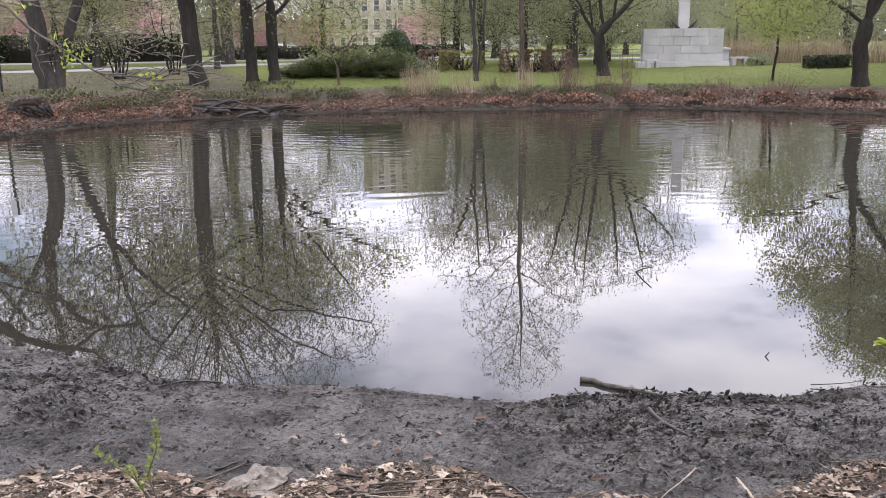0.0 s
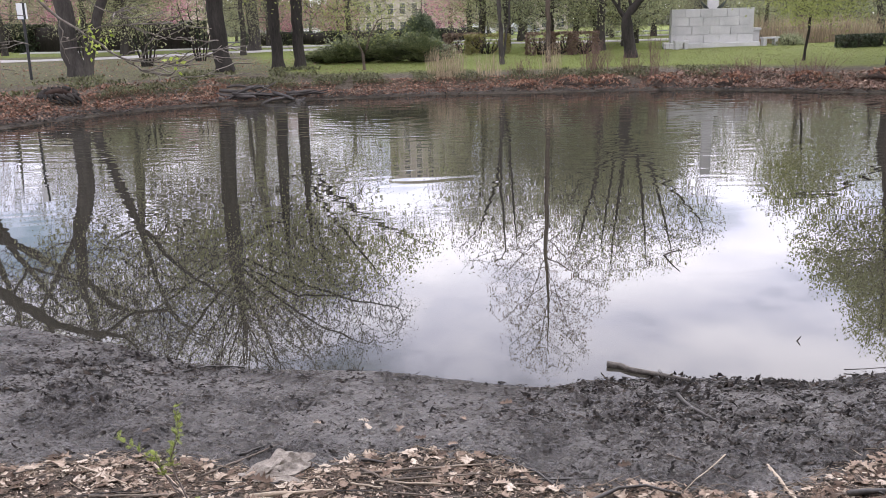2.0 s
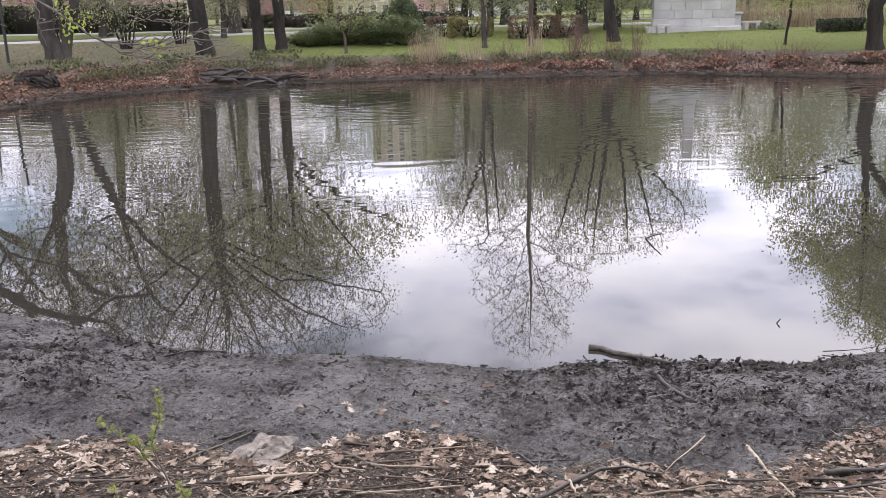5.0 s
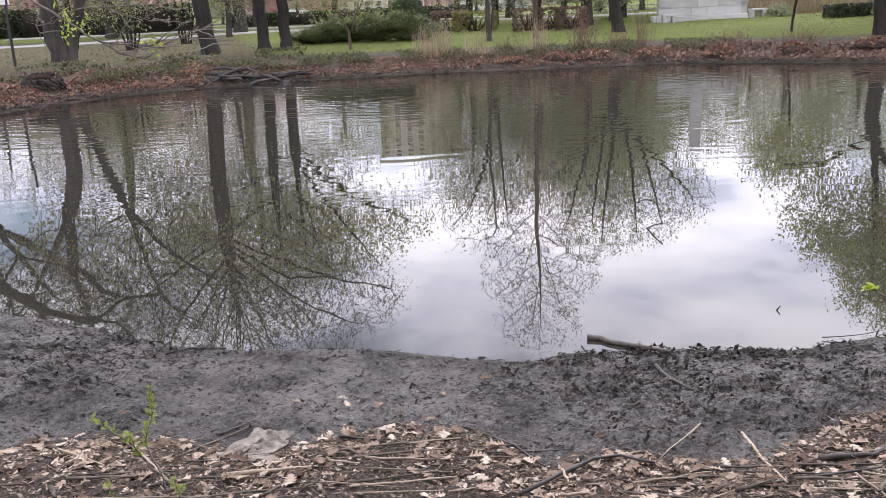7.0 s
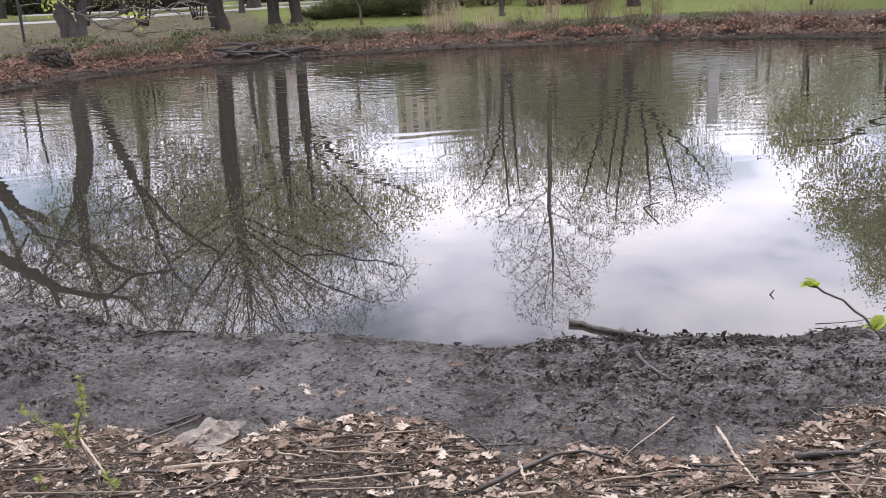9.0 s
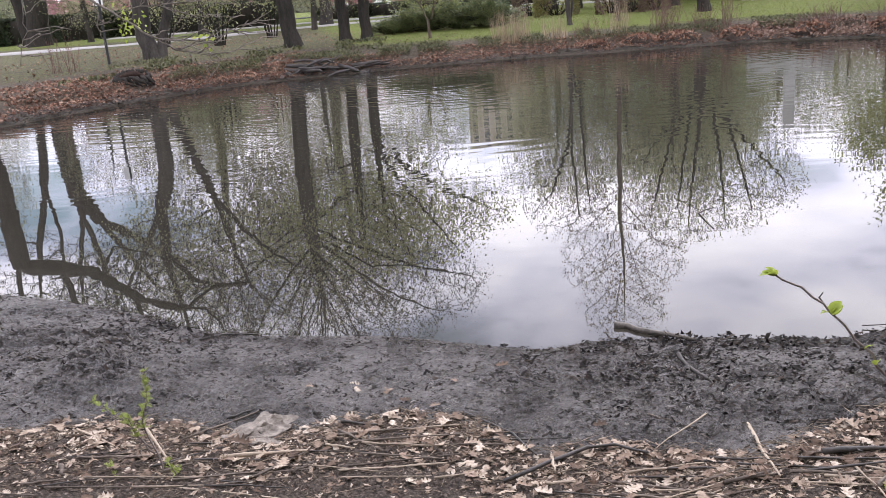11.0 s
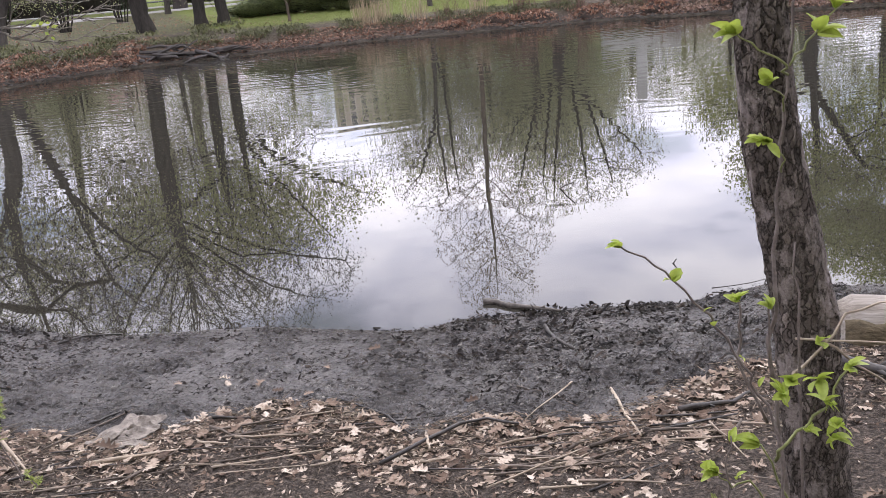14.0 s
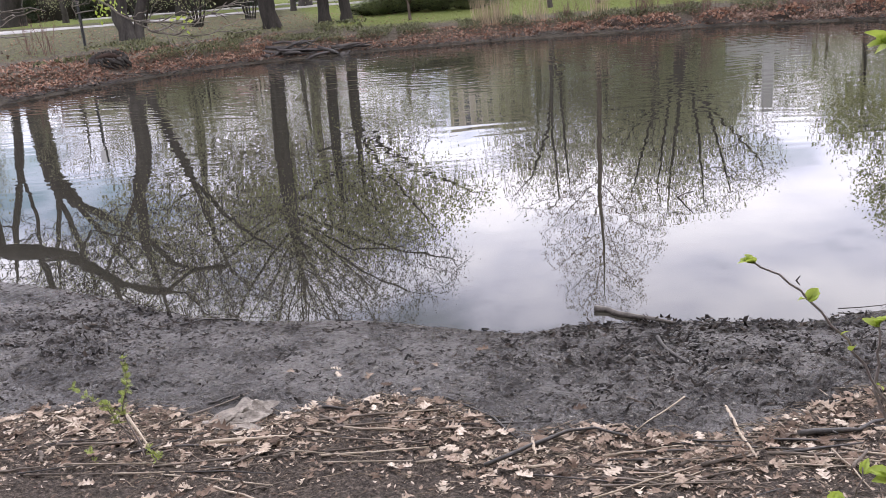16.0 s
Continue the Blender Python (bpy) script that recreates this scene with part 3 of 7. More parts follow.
def ribbon(name, line, width, lift, material, label, category):
    """A path laid on the ground."""
    s, pts = Sheet(), smooth_loop(list(line) + [line[-1]], 8)[8:-17]
    rows = []
    for i, q in enumerate(pts):
        d = pts[min(i + 1, len(pts) - 1)] - pts[max(i - 1, 0)]
        nrm = np.array((-d[1], d[0])) / (np.linalg.norm(d) + 1e-9)
        rows.append([(*(q + nrm * o), floor_at(*(q + nrm * o)) + lift + dz) for o, dz in ((-width / 2, -0.06), (-width / 2 + 0.02, 0), (0, 0.03), (width / 2 - 0.02, 0), (width / 2, -0.06))])
    s.v = [v for r in rows for v in r]
    s.f = [(5 * i + k, 5 * i + k + 1, 5 * i + 6 + k, 5 * i + 5 + k) for i in range(len(rows) - 1) for k in range(4)]
    return thing(name, s.mesh(name, material), label, category, kind="structure")


ribbon("pavement", [(-80, 44), (-60, 47), (-40, 52), (-27.5, 57), (-21, 60.5), (-14.5, 66), (-7, 70), (4, 71), (20, 69), (40, 66)], 3.4, 0.05, PAVING, "pale asphalt footpath through the park lawn", "footpath")
ribbon("pavement", [(-70, 74), (-36, 75.5), (-18, 77), (0, 84), (30, 86), (60, 84)], 2.6, 0.05, PAVING, "far pale path along the clipped hedge", "footpath")


# ---- trees on the far bank ----
def planted(x, y, sink=0.08):
    return (x, y, floor_at(x, y, sink))


def limbs(z0, z1, n, reach, rise, seed, flat=0.6):
    """Side limbs that leave an upright stem between two heights, turning round it: they run out to reach(t) and climb by rise times that."""
    r, out = random.Random(seed), []
    for k in range(n):
        t = (k + 0.3 + 0.4 * r.random()) / n
        z, a, L = z0 + (z1 - z0) * t, k * 2.4 + r.uniform(-0.4, 0.4), reach(t) * r.uniform(0.8, 1.1)
        dx, dy, up = math.cos(a) * L, math.sin(a) * L * flat, rise * L * r.uniform(0.8, 1.2)
        out.append([(0,), (0, 0, z), (dx * 0.35, dy * 0.35, z + up * 0.28), (dx * 0.72, dy * 0.72, z + up * 0.68), (dx, dy, z + up)])
    return out


def far_trees():
    # forked tree
    w, t = tree_wood([[(-0.1, 0, 0), (-0.35, 0, 1.1), (-0.35, 0, 2.8), (-0.6, 0.1, 3.7), (-1.0, 0.1, 4.9), (-1.1, 0, 7.4), (-0.7, 0, 9.9)], [(0.25, 0, 0), (0.45, 0.05, 1.1), (1.25, 0.1, 3.2), (1.75, 0.2, 5.0), (2.1, 0.2, 6.7), (2.7, 0.3, 9)],
                      [(0,), (-0.9, 0.1, 4.6), (-2.0, 0.3, 6.4), (-3.3, 0.4, 8.4)], [(0,), (-1.1, 0, 6.9), (0.2, -0.4, 8.2), (1.6, -0.6, 8.5), (3.0, -0.6, 8.4)], [(0,), (1.5, 0.2, 4.3), (2.9, -0.3, 5.9), (4.4, -0.5, 7.2)]],
                     [(-1.6, 0, 9.4, 5.0, 4.5, 4.4, 760), (3.4, 0.3, 8.8, 4.2, 3.5, 3.2, 420), (1.0, 0, 6.2, 5.0, 4, 2.0, 420)], 0.42, 0.017, 0.36, 11, 3, 0.65)
    tree("forked_tree", planted(-15.9, 38.4), w, foliage(t, 3.0, 0.05, 0.18, 1), BARK, LEAF_SPRING, "grey forked park tree, almost bare, above the leafy bank", group="bank trees")
    # tall straight tree, limbs fanning out from high up
    w, t = tree_wood([[(0, 0, 0), (-0.25, 0, 1.6), (-0.3, 0, 4), (-0.28, 0, 6.6), (-0.2, 0, 9), (-0.1, 0, 11), (-0.3, 0, 13.4), (-0.2, 0, 15.2)], [(0,), (-0.2, 0, 7.9), (0.5, 0, 9.6), (1.1, 0, 11.4), (1.4, 0, 13.6)], [(0,), (-0.2, 0, 8.3), (1.3, 0.5, 9.9), (2.4, 0.6, 11.3), (3.2, 0.7, 13.2)], [(0,), (-0.2, 0, 7.4), (1.9, -0.3, 9.2), (3.9, -0.4, 10.6), (5.4, -0.5, 11.2)],
                      [(0,), (-0.2, 0, 6.9), (2.2, 0.4, 8.2), (5.2, 0.3, 9.4), (7.4, 0.3, 9.8)], [(0,), (-0.2, 0, 8.6), (-1.0, 0.3, 10.4), (-1.8, 0.4, 12.6), (-2.1, 0.4, 14.4)], [(0,), (-0.2, 0, 7.6), (-1.7, -0.4, 9.3), (-3.0, -0.6, 11.0), (-4.0, -0.6, 12.8)], [(0,), (-0.2, 0, 6.7), (-2.2, 0.4, 8.0), (-4.2, 0.6, 9.4), (-5.6, 0.7, 10.2)],
                      [(0,), (-0.2, 0, 8.9), (0.3, 1.4, 10.6), (0.8, 2.4, 12.6)], [(0,), (-0.2, 0, 8.1), (-0.6, -1.5, 9.9), (-1.0, -2.4, 12.0)], [(0,), (-0.1, 0, 10.2), (0.6, -0.3, 12.2), (0.7, -0.4, 14.6)], [(0,), (-0.2, 0, 7.2), (2.8, -1.2, 8.6), (4.8, -1.4, 8.6), (6.2, -1.3, 8.2)]] + limbs(7.6, 12.4, 18, lambda q: 4.6 - 1.8 * q, 1.0, 8),
                     [(-0.3, 0, 12.2, 6.2, 4.6, 3.4, 1900), (3.6, 0, 10.2, 4.7, 3.4, 2.0, 1100), (-4.2, 0, 10.6, 2.8, 3, 2.2, 420)], 0.40, 0.015, 0.37, 12, 3, 0.62)
    tree("tall_tree", planted(-10.4, 41.2), w, foliage(t, 1.9, 0.045, 0.18, 2), BARK_DARK, BUD_BACKLIT, "tall dark-barked park tree with a wide bare crown and first buds", group="bank trees")
    # pair of trees with young leaves
    w, t = tree_wood([[(0, 0, 0), (-0.15, 0, 3.5), (-0.15, 0, 7), (0, 0, 10)]] + limbs(3.0, 8.6, 11, lambda q: 3.6 - 1.6 * q, 0.55, 5), [(-1.1, 0, 7.4, 5.0, 3.2, 2.4, 1200), (0.8, 1, 3.6, 3.2, 2.5, 1.2, 220)], 0.42, 0.012, 0.27, 13, 3, 0.55)
    tree("leafing_tree", planted(-8.25, 42.6), w, foliage(np.concatenate([t[::4], t[t[:, 2] > 4.6]]), 3.6, 0.062, 0.3, 3), BARK_DARK, LEAF_FRESH, "dark slim trunk with fresh yellow-green leaves, one of a pair", group="bank trees")
    w, t = tree_wood([[(0, 0, 0), (0, 0, 4), (0.1, 0, 7.5), (0.3, 0, 9.6)], [(0.1, 0.1, 0), (-0.5, 0.1, 1.1), (-1.1, 0.3, 2.6), (-1.6, 0.5, 5)], [(0,), (0, 0, 2.9), (1.6, 0, 4.6), (3.2, 0.2, 5.8), (4.8, 0.2, 6.4)], [(0,), (0, 0, 3.6), (1.4, -0.4, 5.6), (2.8, -0.5, 7.4), (3.8, -0.5, 8.8)]] + limbs(3.4, 8.4, 9, lambda q: 3.0 - 1.2 * q, 0.6, 6),
                     [(1.6, 0, 7.0, 3.9, 3, 2.6, 1000), (4.3, 0, 6.4, 2.3, 2, 1.3, 300), (2.2, 0.5, 3.2, 2.6, 2, 1.1, 200)], 0.42, 0.012, 0.26, 14, 3, 0.55)
    tree("leafing_tree", planted(-7.25, 42.6), w, foliage(np.concatenate([t[::4], t[t[:, 2] > 4.6]]), 3.2, 0.062, 0.3, 4), BARK_DARK, LEAF_FRESH, "dark trunk with a leaning side stem and fresh yellow-green leaves", group="bank trees")
    # slender twin stems
    w, t = tree_wood([[(0, 0, 0), (-0.1, 0, 2), (-0.1, 0, 4.4), (0.1, 0, 7.4)], [(0.05, 0.1, 0.4), (0.3, 0.1, 2.0), (0.5, 0.1, 4.6), (0.6, 0, 7.0)], [(0,), (0, 0, 1.3), (-0.3, 0.1, 4.0), (-1.2, 0, 6.2)]], [(-0.5, 0, 6.4, 2.5, 2, 2.2, 420)], 0.34, 0.010, 0.12, 15, 3, 0.4)
    tree("slender_tree", planted(2.3, 42.6), w, foliage(t, 1.0, 0.05, 0.12, 5), BARK, LEAF_OLIVE, "slender grey multi-stemmed tree with tiny buds", group="bank trees")
    # straight thin tree with a fine pointed crown on one leading stem
    w, t = tree_wood([[(0, 0, 0), (-0.05, 0, 4), (-0.1, 0, 7.2), (0.05, 0, 10), (0, 0, 12.4), (-0.05, 0, 13.9)]] + limbs(4.8, 12.2, 22, lambda q: 2.9 - 1.7 * q * q if q > 0.25 else 1.9 + 3.2 * q, 0.75, 7, 0.9),
                     [(0, 0, 9.2, 3.2, 2.8, 2.8, 1150), (0, 0, 11.8, 2.3, 2.0, 2.1, 620), (-0.6, 0, 6.6, 2.2, 2, 1.4, 200)], 0.32, 0.009, 0.115, 16, 3, 0.4)
    tree("slim_tree", planted(4.45, 42.4), w, foliage(t, 1.3, 0.04, 0.1, 6), BARK_WARM, LEAF_BUD, "tall slim tree with a fine reddish budding crown", group="bank trees")
    # gnarled spreading tree
    w, t = tree_wood([[(0.1, 0, 0), (-0.1, 0, 1.1), (-0.15, 0, 2.0), (0.4, 0, 2.7), (1.15, 0, 3.4), (2.6, 0.3, 4.9), (3.4, 0.3, 5.8), (4.1, 0.4, 6.6)], [(0,), (-0.1, 0, 1.7), (-0.85, 0.2, 2.8), (-1.55, 0.3, 4.4), (-2.0, 0.3, 6.0), (-2.3, 0.3, 7.4)], [(0,), (0, 0, 2.2), (-0.2, 0.3, 4.4), (-0.5, 0.4, 7.0), (-0.6, 0.4, 8.6)],
                      [(0,), (0.5, 0, 2.8), (0.8, -0.3, 5.2), (1.0, -0.4, 7.6)], [(0,), (0.9, 0, 3.1), (2.8, -0.5, 4.0), (4.3, -0.7, 4.6)], [(0,), (1.2, 0, 3.5), (2.0, 0.4, 5.8), (2.5, 0.4, 7.9)], [(0,), (-0.5, 0.1, 2.4), (-0.9, -0.4, 4.6), (-1.3, -0.6, 7.4)], [(0,), (-1.0, 0.2, 3.1), (-2.4, 0.4, 4.5), (-3.0, 0.4, 5.6)]],
                     [(-0.9, 0, 7.2, 2.5, 3, 2.3, 620), (1.6, 0, 6.8, 2.4, 3, 2.2, 560), (3.8, 0.3, 6.4, 1.3, 2, 1.5, 220), (-2.6, 0.3, 5.4, 1.2, 1.6, 1.2, 90)], 0.32, 0.010, 0.29, 17, 3, 0.5, 0.06)
    tree("gnarled_tree", planted(8.6, 44.4), w, foliage(t, 2.0, 0.05, 0.14, 7), BARK_DARK, LEAF_SPRING, "gnarled spreading willow-like tree with drooping twigs", group="bank trees")
    # leafy tree on the right-hand bank
    w, t = tree_wood([[(0, 0, 0), (-0.15, 0, 1.6), (0.1, 0, 3.2), (0.4, 0, 6), (0.5, 0, 9.5)], [(0,), (0, 0, 2.4), (-1.8, 0.2, 3.6), (-4.0, 0.2, 3.8), (-5.2, 0.3, 3.0)], [(0,), (0, 0, 2.6), (1.4, 0.2, 4.6), (2.4, 0, 6.2)]],
                     [(3.2, 0, 7.4, 4.4, 4, 3.9, 1000), (-0.8, 0, 5.8, 2.6, 3, 1.8, 300), (-3.0, 0.2, 3.2, 2.1, 2.2, 1.5, 240), (3.6, 0, 4.2, 2.6, 2.4, 2.0, 200)], 0.38, 0.011, 0.29, 18, 3, 0.5, 0.04)
    tree("green_tree", planted(17.3, 35.7), w, foliage(np.concatenate([t, t[t[:, 2] > 6.2], t[t[:, 2] > 7.2]]), 8.5, 0.054, 0.22, 8), BARK_DARK, LEAF_FRESH, "broad tree in fresh green leaf on the lawn by the water", group="bank trees")
    # big tree on the left-hand bank, limbs over the water
    w, t = tree_wood([[(-1.2, 0.6, 0), (-0.4, 0, 1.6), (-0.3, 0, 4.2), (-0.2, 0, 6.0), (1.2, 0, 6.1), (2.8, 0, 6.3), (4.0, 0, 7.1), (4.9, 0, 7.7), (6.4, 0, 8.1), (7.6, 0, 8.2)], [(0,), (-0.3, 0, 5.6), (-0.8, 0.3, 8), (-0.8, 0.3, 11)], [(0,), (1.6, 0, 6.2), (2.2, -0.4, 8.0), (3.4, -0.5, 10.2)], [(0,), (3.2, 0, 6.6), (3.7, 0.6, 5.4), (5.2, 0.8, 5.9), (6.6, 0.9, 6.6)], [(0,), (4.6, 0, 7.6), (5.2, -0.5, 9.0), (6.6, -0.6, 9.8)], [(0,), (6.6, 0, 8.2), (7.9, 0.5, 7.4), (9.4, 0.6, 7.3)]],
                     [(5.6, 0, 8.8, 4.4, 3, 1.8, 900), (3.6, -0.3, 7.4, 2.8, 2.6, 2.2, 900), (7.6, 0, 8.2, 2.8, 2, 1.8, 420), (1, 0, 11, 4.5, 4, 2.6, 300)], 0.36, 0.015, 0.40, 19, 3, 0.6)
    tree("leaning_oak", planted(-21.2, 34.0), w, None, BARK_DARK, LEAF_OLIVE, "big bare oak on the bank with limbs reaching over the pond", group="bank trees")
    # massive forked oak between the two paths
    w, t = tree_wood([[(0.3, 0, 0), (0.6, 0, 2.4), (0.7, 0, 4.6), (0.9, 0, 9.0), (1.1, 0, 11.6), (0, 0, 16), (-0.6, 0, 20)], [(-0.7, 0.2, 0), (-0.9, 0.2, 2.4), (-1.4, 0.3, 5.4), (-2.2, 0.3, 10), (-3.4, 0, 14), (-4.4, 0, 19)], [(0,), (1.0, 0, 10.2), (2.6, 0, 12.2), (5.2, 0, 13.8), (9.8, 0, 16.4), (12.6, 0, 17.4)], [(0,), (2.4, 0, 12), (4.2, 0.5, 15.2), (6.4, 0.6, 18.6)], [(0,), (0.9, 0, 8.2), (3.4, -0.8, 12.0), (7.0, -1, 14.0), (10.4, -1, 18.6)], [(0,), (1.1, 0, 11.6), (2.0, 0.4, 16), (2.6, 0.4, 20)], [(0,), (-2.0, 0.2, 9), (-0.9, -0.6, 12.5), (-1.2, -0.6, 17)]],
                     [(3, 0, 17.5, 9, 6, 4.6, 1100), (8.6, 0, 17.4, 5.5, 5, 3.4, 460), (-4, 0, 17, 5, 5, 4.5, 300)], 0.62, 0.03, 0.85, 20, 3, 1.0)
    tree("forked_oak", planted(-39.7, 70), w, foliage(t, 0.4, 0.1, 0.2, 9), BARK_DARK, LEAF_OLIVE, "massive dark two-stemmed oak between the footpaths")
    # saplings and small trees on the bank
    w, t = tree_wood([[(0, 0, 0), (0.1, 0, 1), (0.2, 0, 2.2), (0.1, 0, 3.4)]], [(0.0, 0, 3.1, 1.7, 1.3, 1.5, 260)], 0.22, 0.007, 0.055, 21, 2, 0.3)
    tree("sapling", planted(15.0, 39.0, 0.03), w, foliage(t, 7, 0.045, 0.16, 10), BARK_DARK, LEAF_FRESH, "young thin tree in green leaf on the lawn", "sapling")
    w, t = tree_wood([[(0, 0, 0), (-0.05, 0, 0.8), (-0.4, 0, 1.6), (-0.8, 0, 2.2)], [(0,), (0, 0, 0.7), (0.3, 0, 1.5), (0.7, 0, 2.2)]], [(0.1, 0, 2.3, 2.3, 1.6, 0.95, 520), (-0.6, 0, 1.7, 1.3, 1.0, 0.5, 90)], 0.22, 0.007, 0.07, 22, 2, 0.3)
    tree("sapling", planted(-4.1, 41.6, 0.03), w, foliage(t, 2.2, 0.042, 0.14, 11), BARK_WARM, LEAF_FRESH, "small spreading tree with pale yellow-green leaves", "sapling")
    for x, y, sd, h in ((-15.5, 45.6, 23, 2.6), (-14.0, 50, 24, 3.4), (-19.5, 48, 25, 3)):
        w, t = tree_wood([[(0.1 * k, 0.05 * k, 0), (0.25 * k, 0.1, 0.4 * h), (0.5 * k, 0, 0.8 * h)] for k in (-2, -1, 0, 1, 2)], [(0, 0, 0.75 * h, 1.5, 1.2, 0.42 * h, 240)], 0.25, 0.008, 0.07, sd, 2, 0.3)
        tree("tall_shrub", planted(x, y, 0.03), w, foliage(t, 1.2, 0.06, 0.12, sd), BARK_DARK, LEAF_SPRING, "multi-stemmed shrub just coming into leaf", "shrub", "shrubs by the path")


def woods():
    """Trees of the park behind the lawn, a few kinds repeated, plus unseen ones behind the camera that shade the near
    bank.
    """
    kinds = []
    specs = [((0, 0, 4.6, 3.8, 3.6, 3.5, 620), LEAF_SPRING, 2.4, 31, "spring-green park tree behind the lawn, unseen copies added for shade"),
             ((0, 0, 4.2, 4.2, 4.0, 3.4, 640), LEAF_GREEN, 2.4, 32, "full green park tree behind the lawn, unseen copies added for shade"),
             ((0, 0, 5.0, 3.8, 3.8, 3.9, 680), LEAF_OLIVE, 1.8, 33, "barely budding park tree behind the lawn, unseen copies added for shade"),
             ((0, 0, 3.4, 3.2, 3.0, 2.2, 420), BLOSSOM, 3.4, 34, "cherry tree in full pink blossom")]
    for blob, leaf, per, sd, label in specs:
        h = blob[2]
        w, t = tree_wood([[(0, 0, 0), (0.1, 0, h * 0.3), (0, 0.1, h * 0.6), (0.2, 0, h)]], [blob], 0.42, 0.014, 0.2, sd, 2, 0.5)
        kinds.append(tree("cherry_tree" if leaf is BLOSSOM else "park_tree", (0, 0, -60), w, foliage(t, per * 4.2, 0.056, 0.34, sd), BARK, leaf, label, group="trees behind the lawn"))
    r = random.Random(8)
    spots = [(0, -24, 66), (2, -19, 72), (2, -14.8, 67), (2, -25, 69), (0, 1.2, 70), (1, 5.5, 75), (2, 8.6, 64), (1, 10.8, 57), (0, 13.5, 70),
             (2, 20, 74), (2, 24, 63), (1, 27, 58), (0, 31, 66), (1, 36, 60), (2, 34, 52), (1, 40, 50), (0, -30, 84), (2, -36, 92), (0, -44, 90), (1, -52, 84), (2, -58, 70), (0, -50, 60), (1, -64, 76),
             (0, -8.6, 74), (0, 18.5, 84), (1, 15, 87), (2, 22, 83), (2, 16, 92), (0, 26, 96), (1, 38, 88), (0, 48, 74), (2, 52, 60), (1, 4, 104), (2, -4, 112), (0, -16, 102), (1, -26, 108), (2, -40, 116), (0, 44, 106), (2, 60, 96), (1, -70, 104), (0, 8.5, 52), (1, 11.5, 61), (2, 3.5, 59), (0, 20.5, 60), (1, 23.5, 70), (2, 18, 66), (0, 6.5, 82), (1, 14, 80), (1, -13, 96), (0, -20, 92), (2, 32, 78), (1, 28, 86), (2, -48, 70), (2, 26, 46), (1, 29, 40), (0, 33, 34), (2, -13.5, 58), (2, -27, 66), (2, -16, 78), (2, -35, 70), (0, 2, 62), (1, 6, 57), (2, 9.5, 60), (0, 12.8, 64), 
             # unseen trees added behind the camera, enlarged to shade the near bank
             (2, -5, -9), (0, 4, -7), (1, 11, -4), (2, -12, -5), (0, 9, -14), (1, -5, -17), (2, 18, -8), (0, -20, -12), (1, 2, -22), (2, 14, -20)]
    used = set()
    for k, x, y in spots:
        size = (0.85 + 0.35 * r.random()) * (2.0 if y < 20 else 1.2 if x < -18 and y < 82 else 0.85 if x < -9 and y < 82 else 1.0 if y > 82 and x < -13 else 1.35 if y > 82 and x > 13 else 0.95)
        if (k, x) in ((2, -19), (2, -14.8), (2, -25)):
            size = 2.2
        if (k, x) == (0, -8.6):
            size = 1.25
        if 1 < x < 13.5 and 50 < y < 80:
            size = max(size, 1.0) * 1.12
        if 13.5 < x < 24 and y < 80:
            size *= 0.62
        m = pose(x, y, floor_at(x, y, 0.1), 0, 0, r.random() * 360)
        ob = kinds[k] if k not in used else copy_thing(kinds[k], m)
        used.add(k)
        ob.matrix_basis = m @ Matrix.Diagonal((size, size, size * (0.9 + 0.25 * r.random()), 1))
    for i, (x, y, s) in enumerate(((-37, 90, 1.0), (-43, 95, 1.1), (-17, 88, 1.05), (-11.8, 93, 0.8), (-48, 92, 1.1), (-0.3, 100, 0.9), (-30, 97, 1.1))):
        m = pose(x, y, floor_at(x, y, 0.1), 0, 0, i * 77)
        ob = kinds[3] if i == 0 else copy_thing(kinds[3], m)
        ob.matrix_basis = m @ Matrix.Diagonal((s, s, s, 1))


far_trees()
woods()


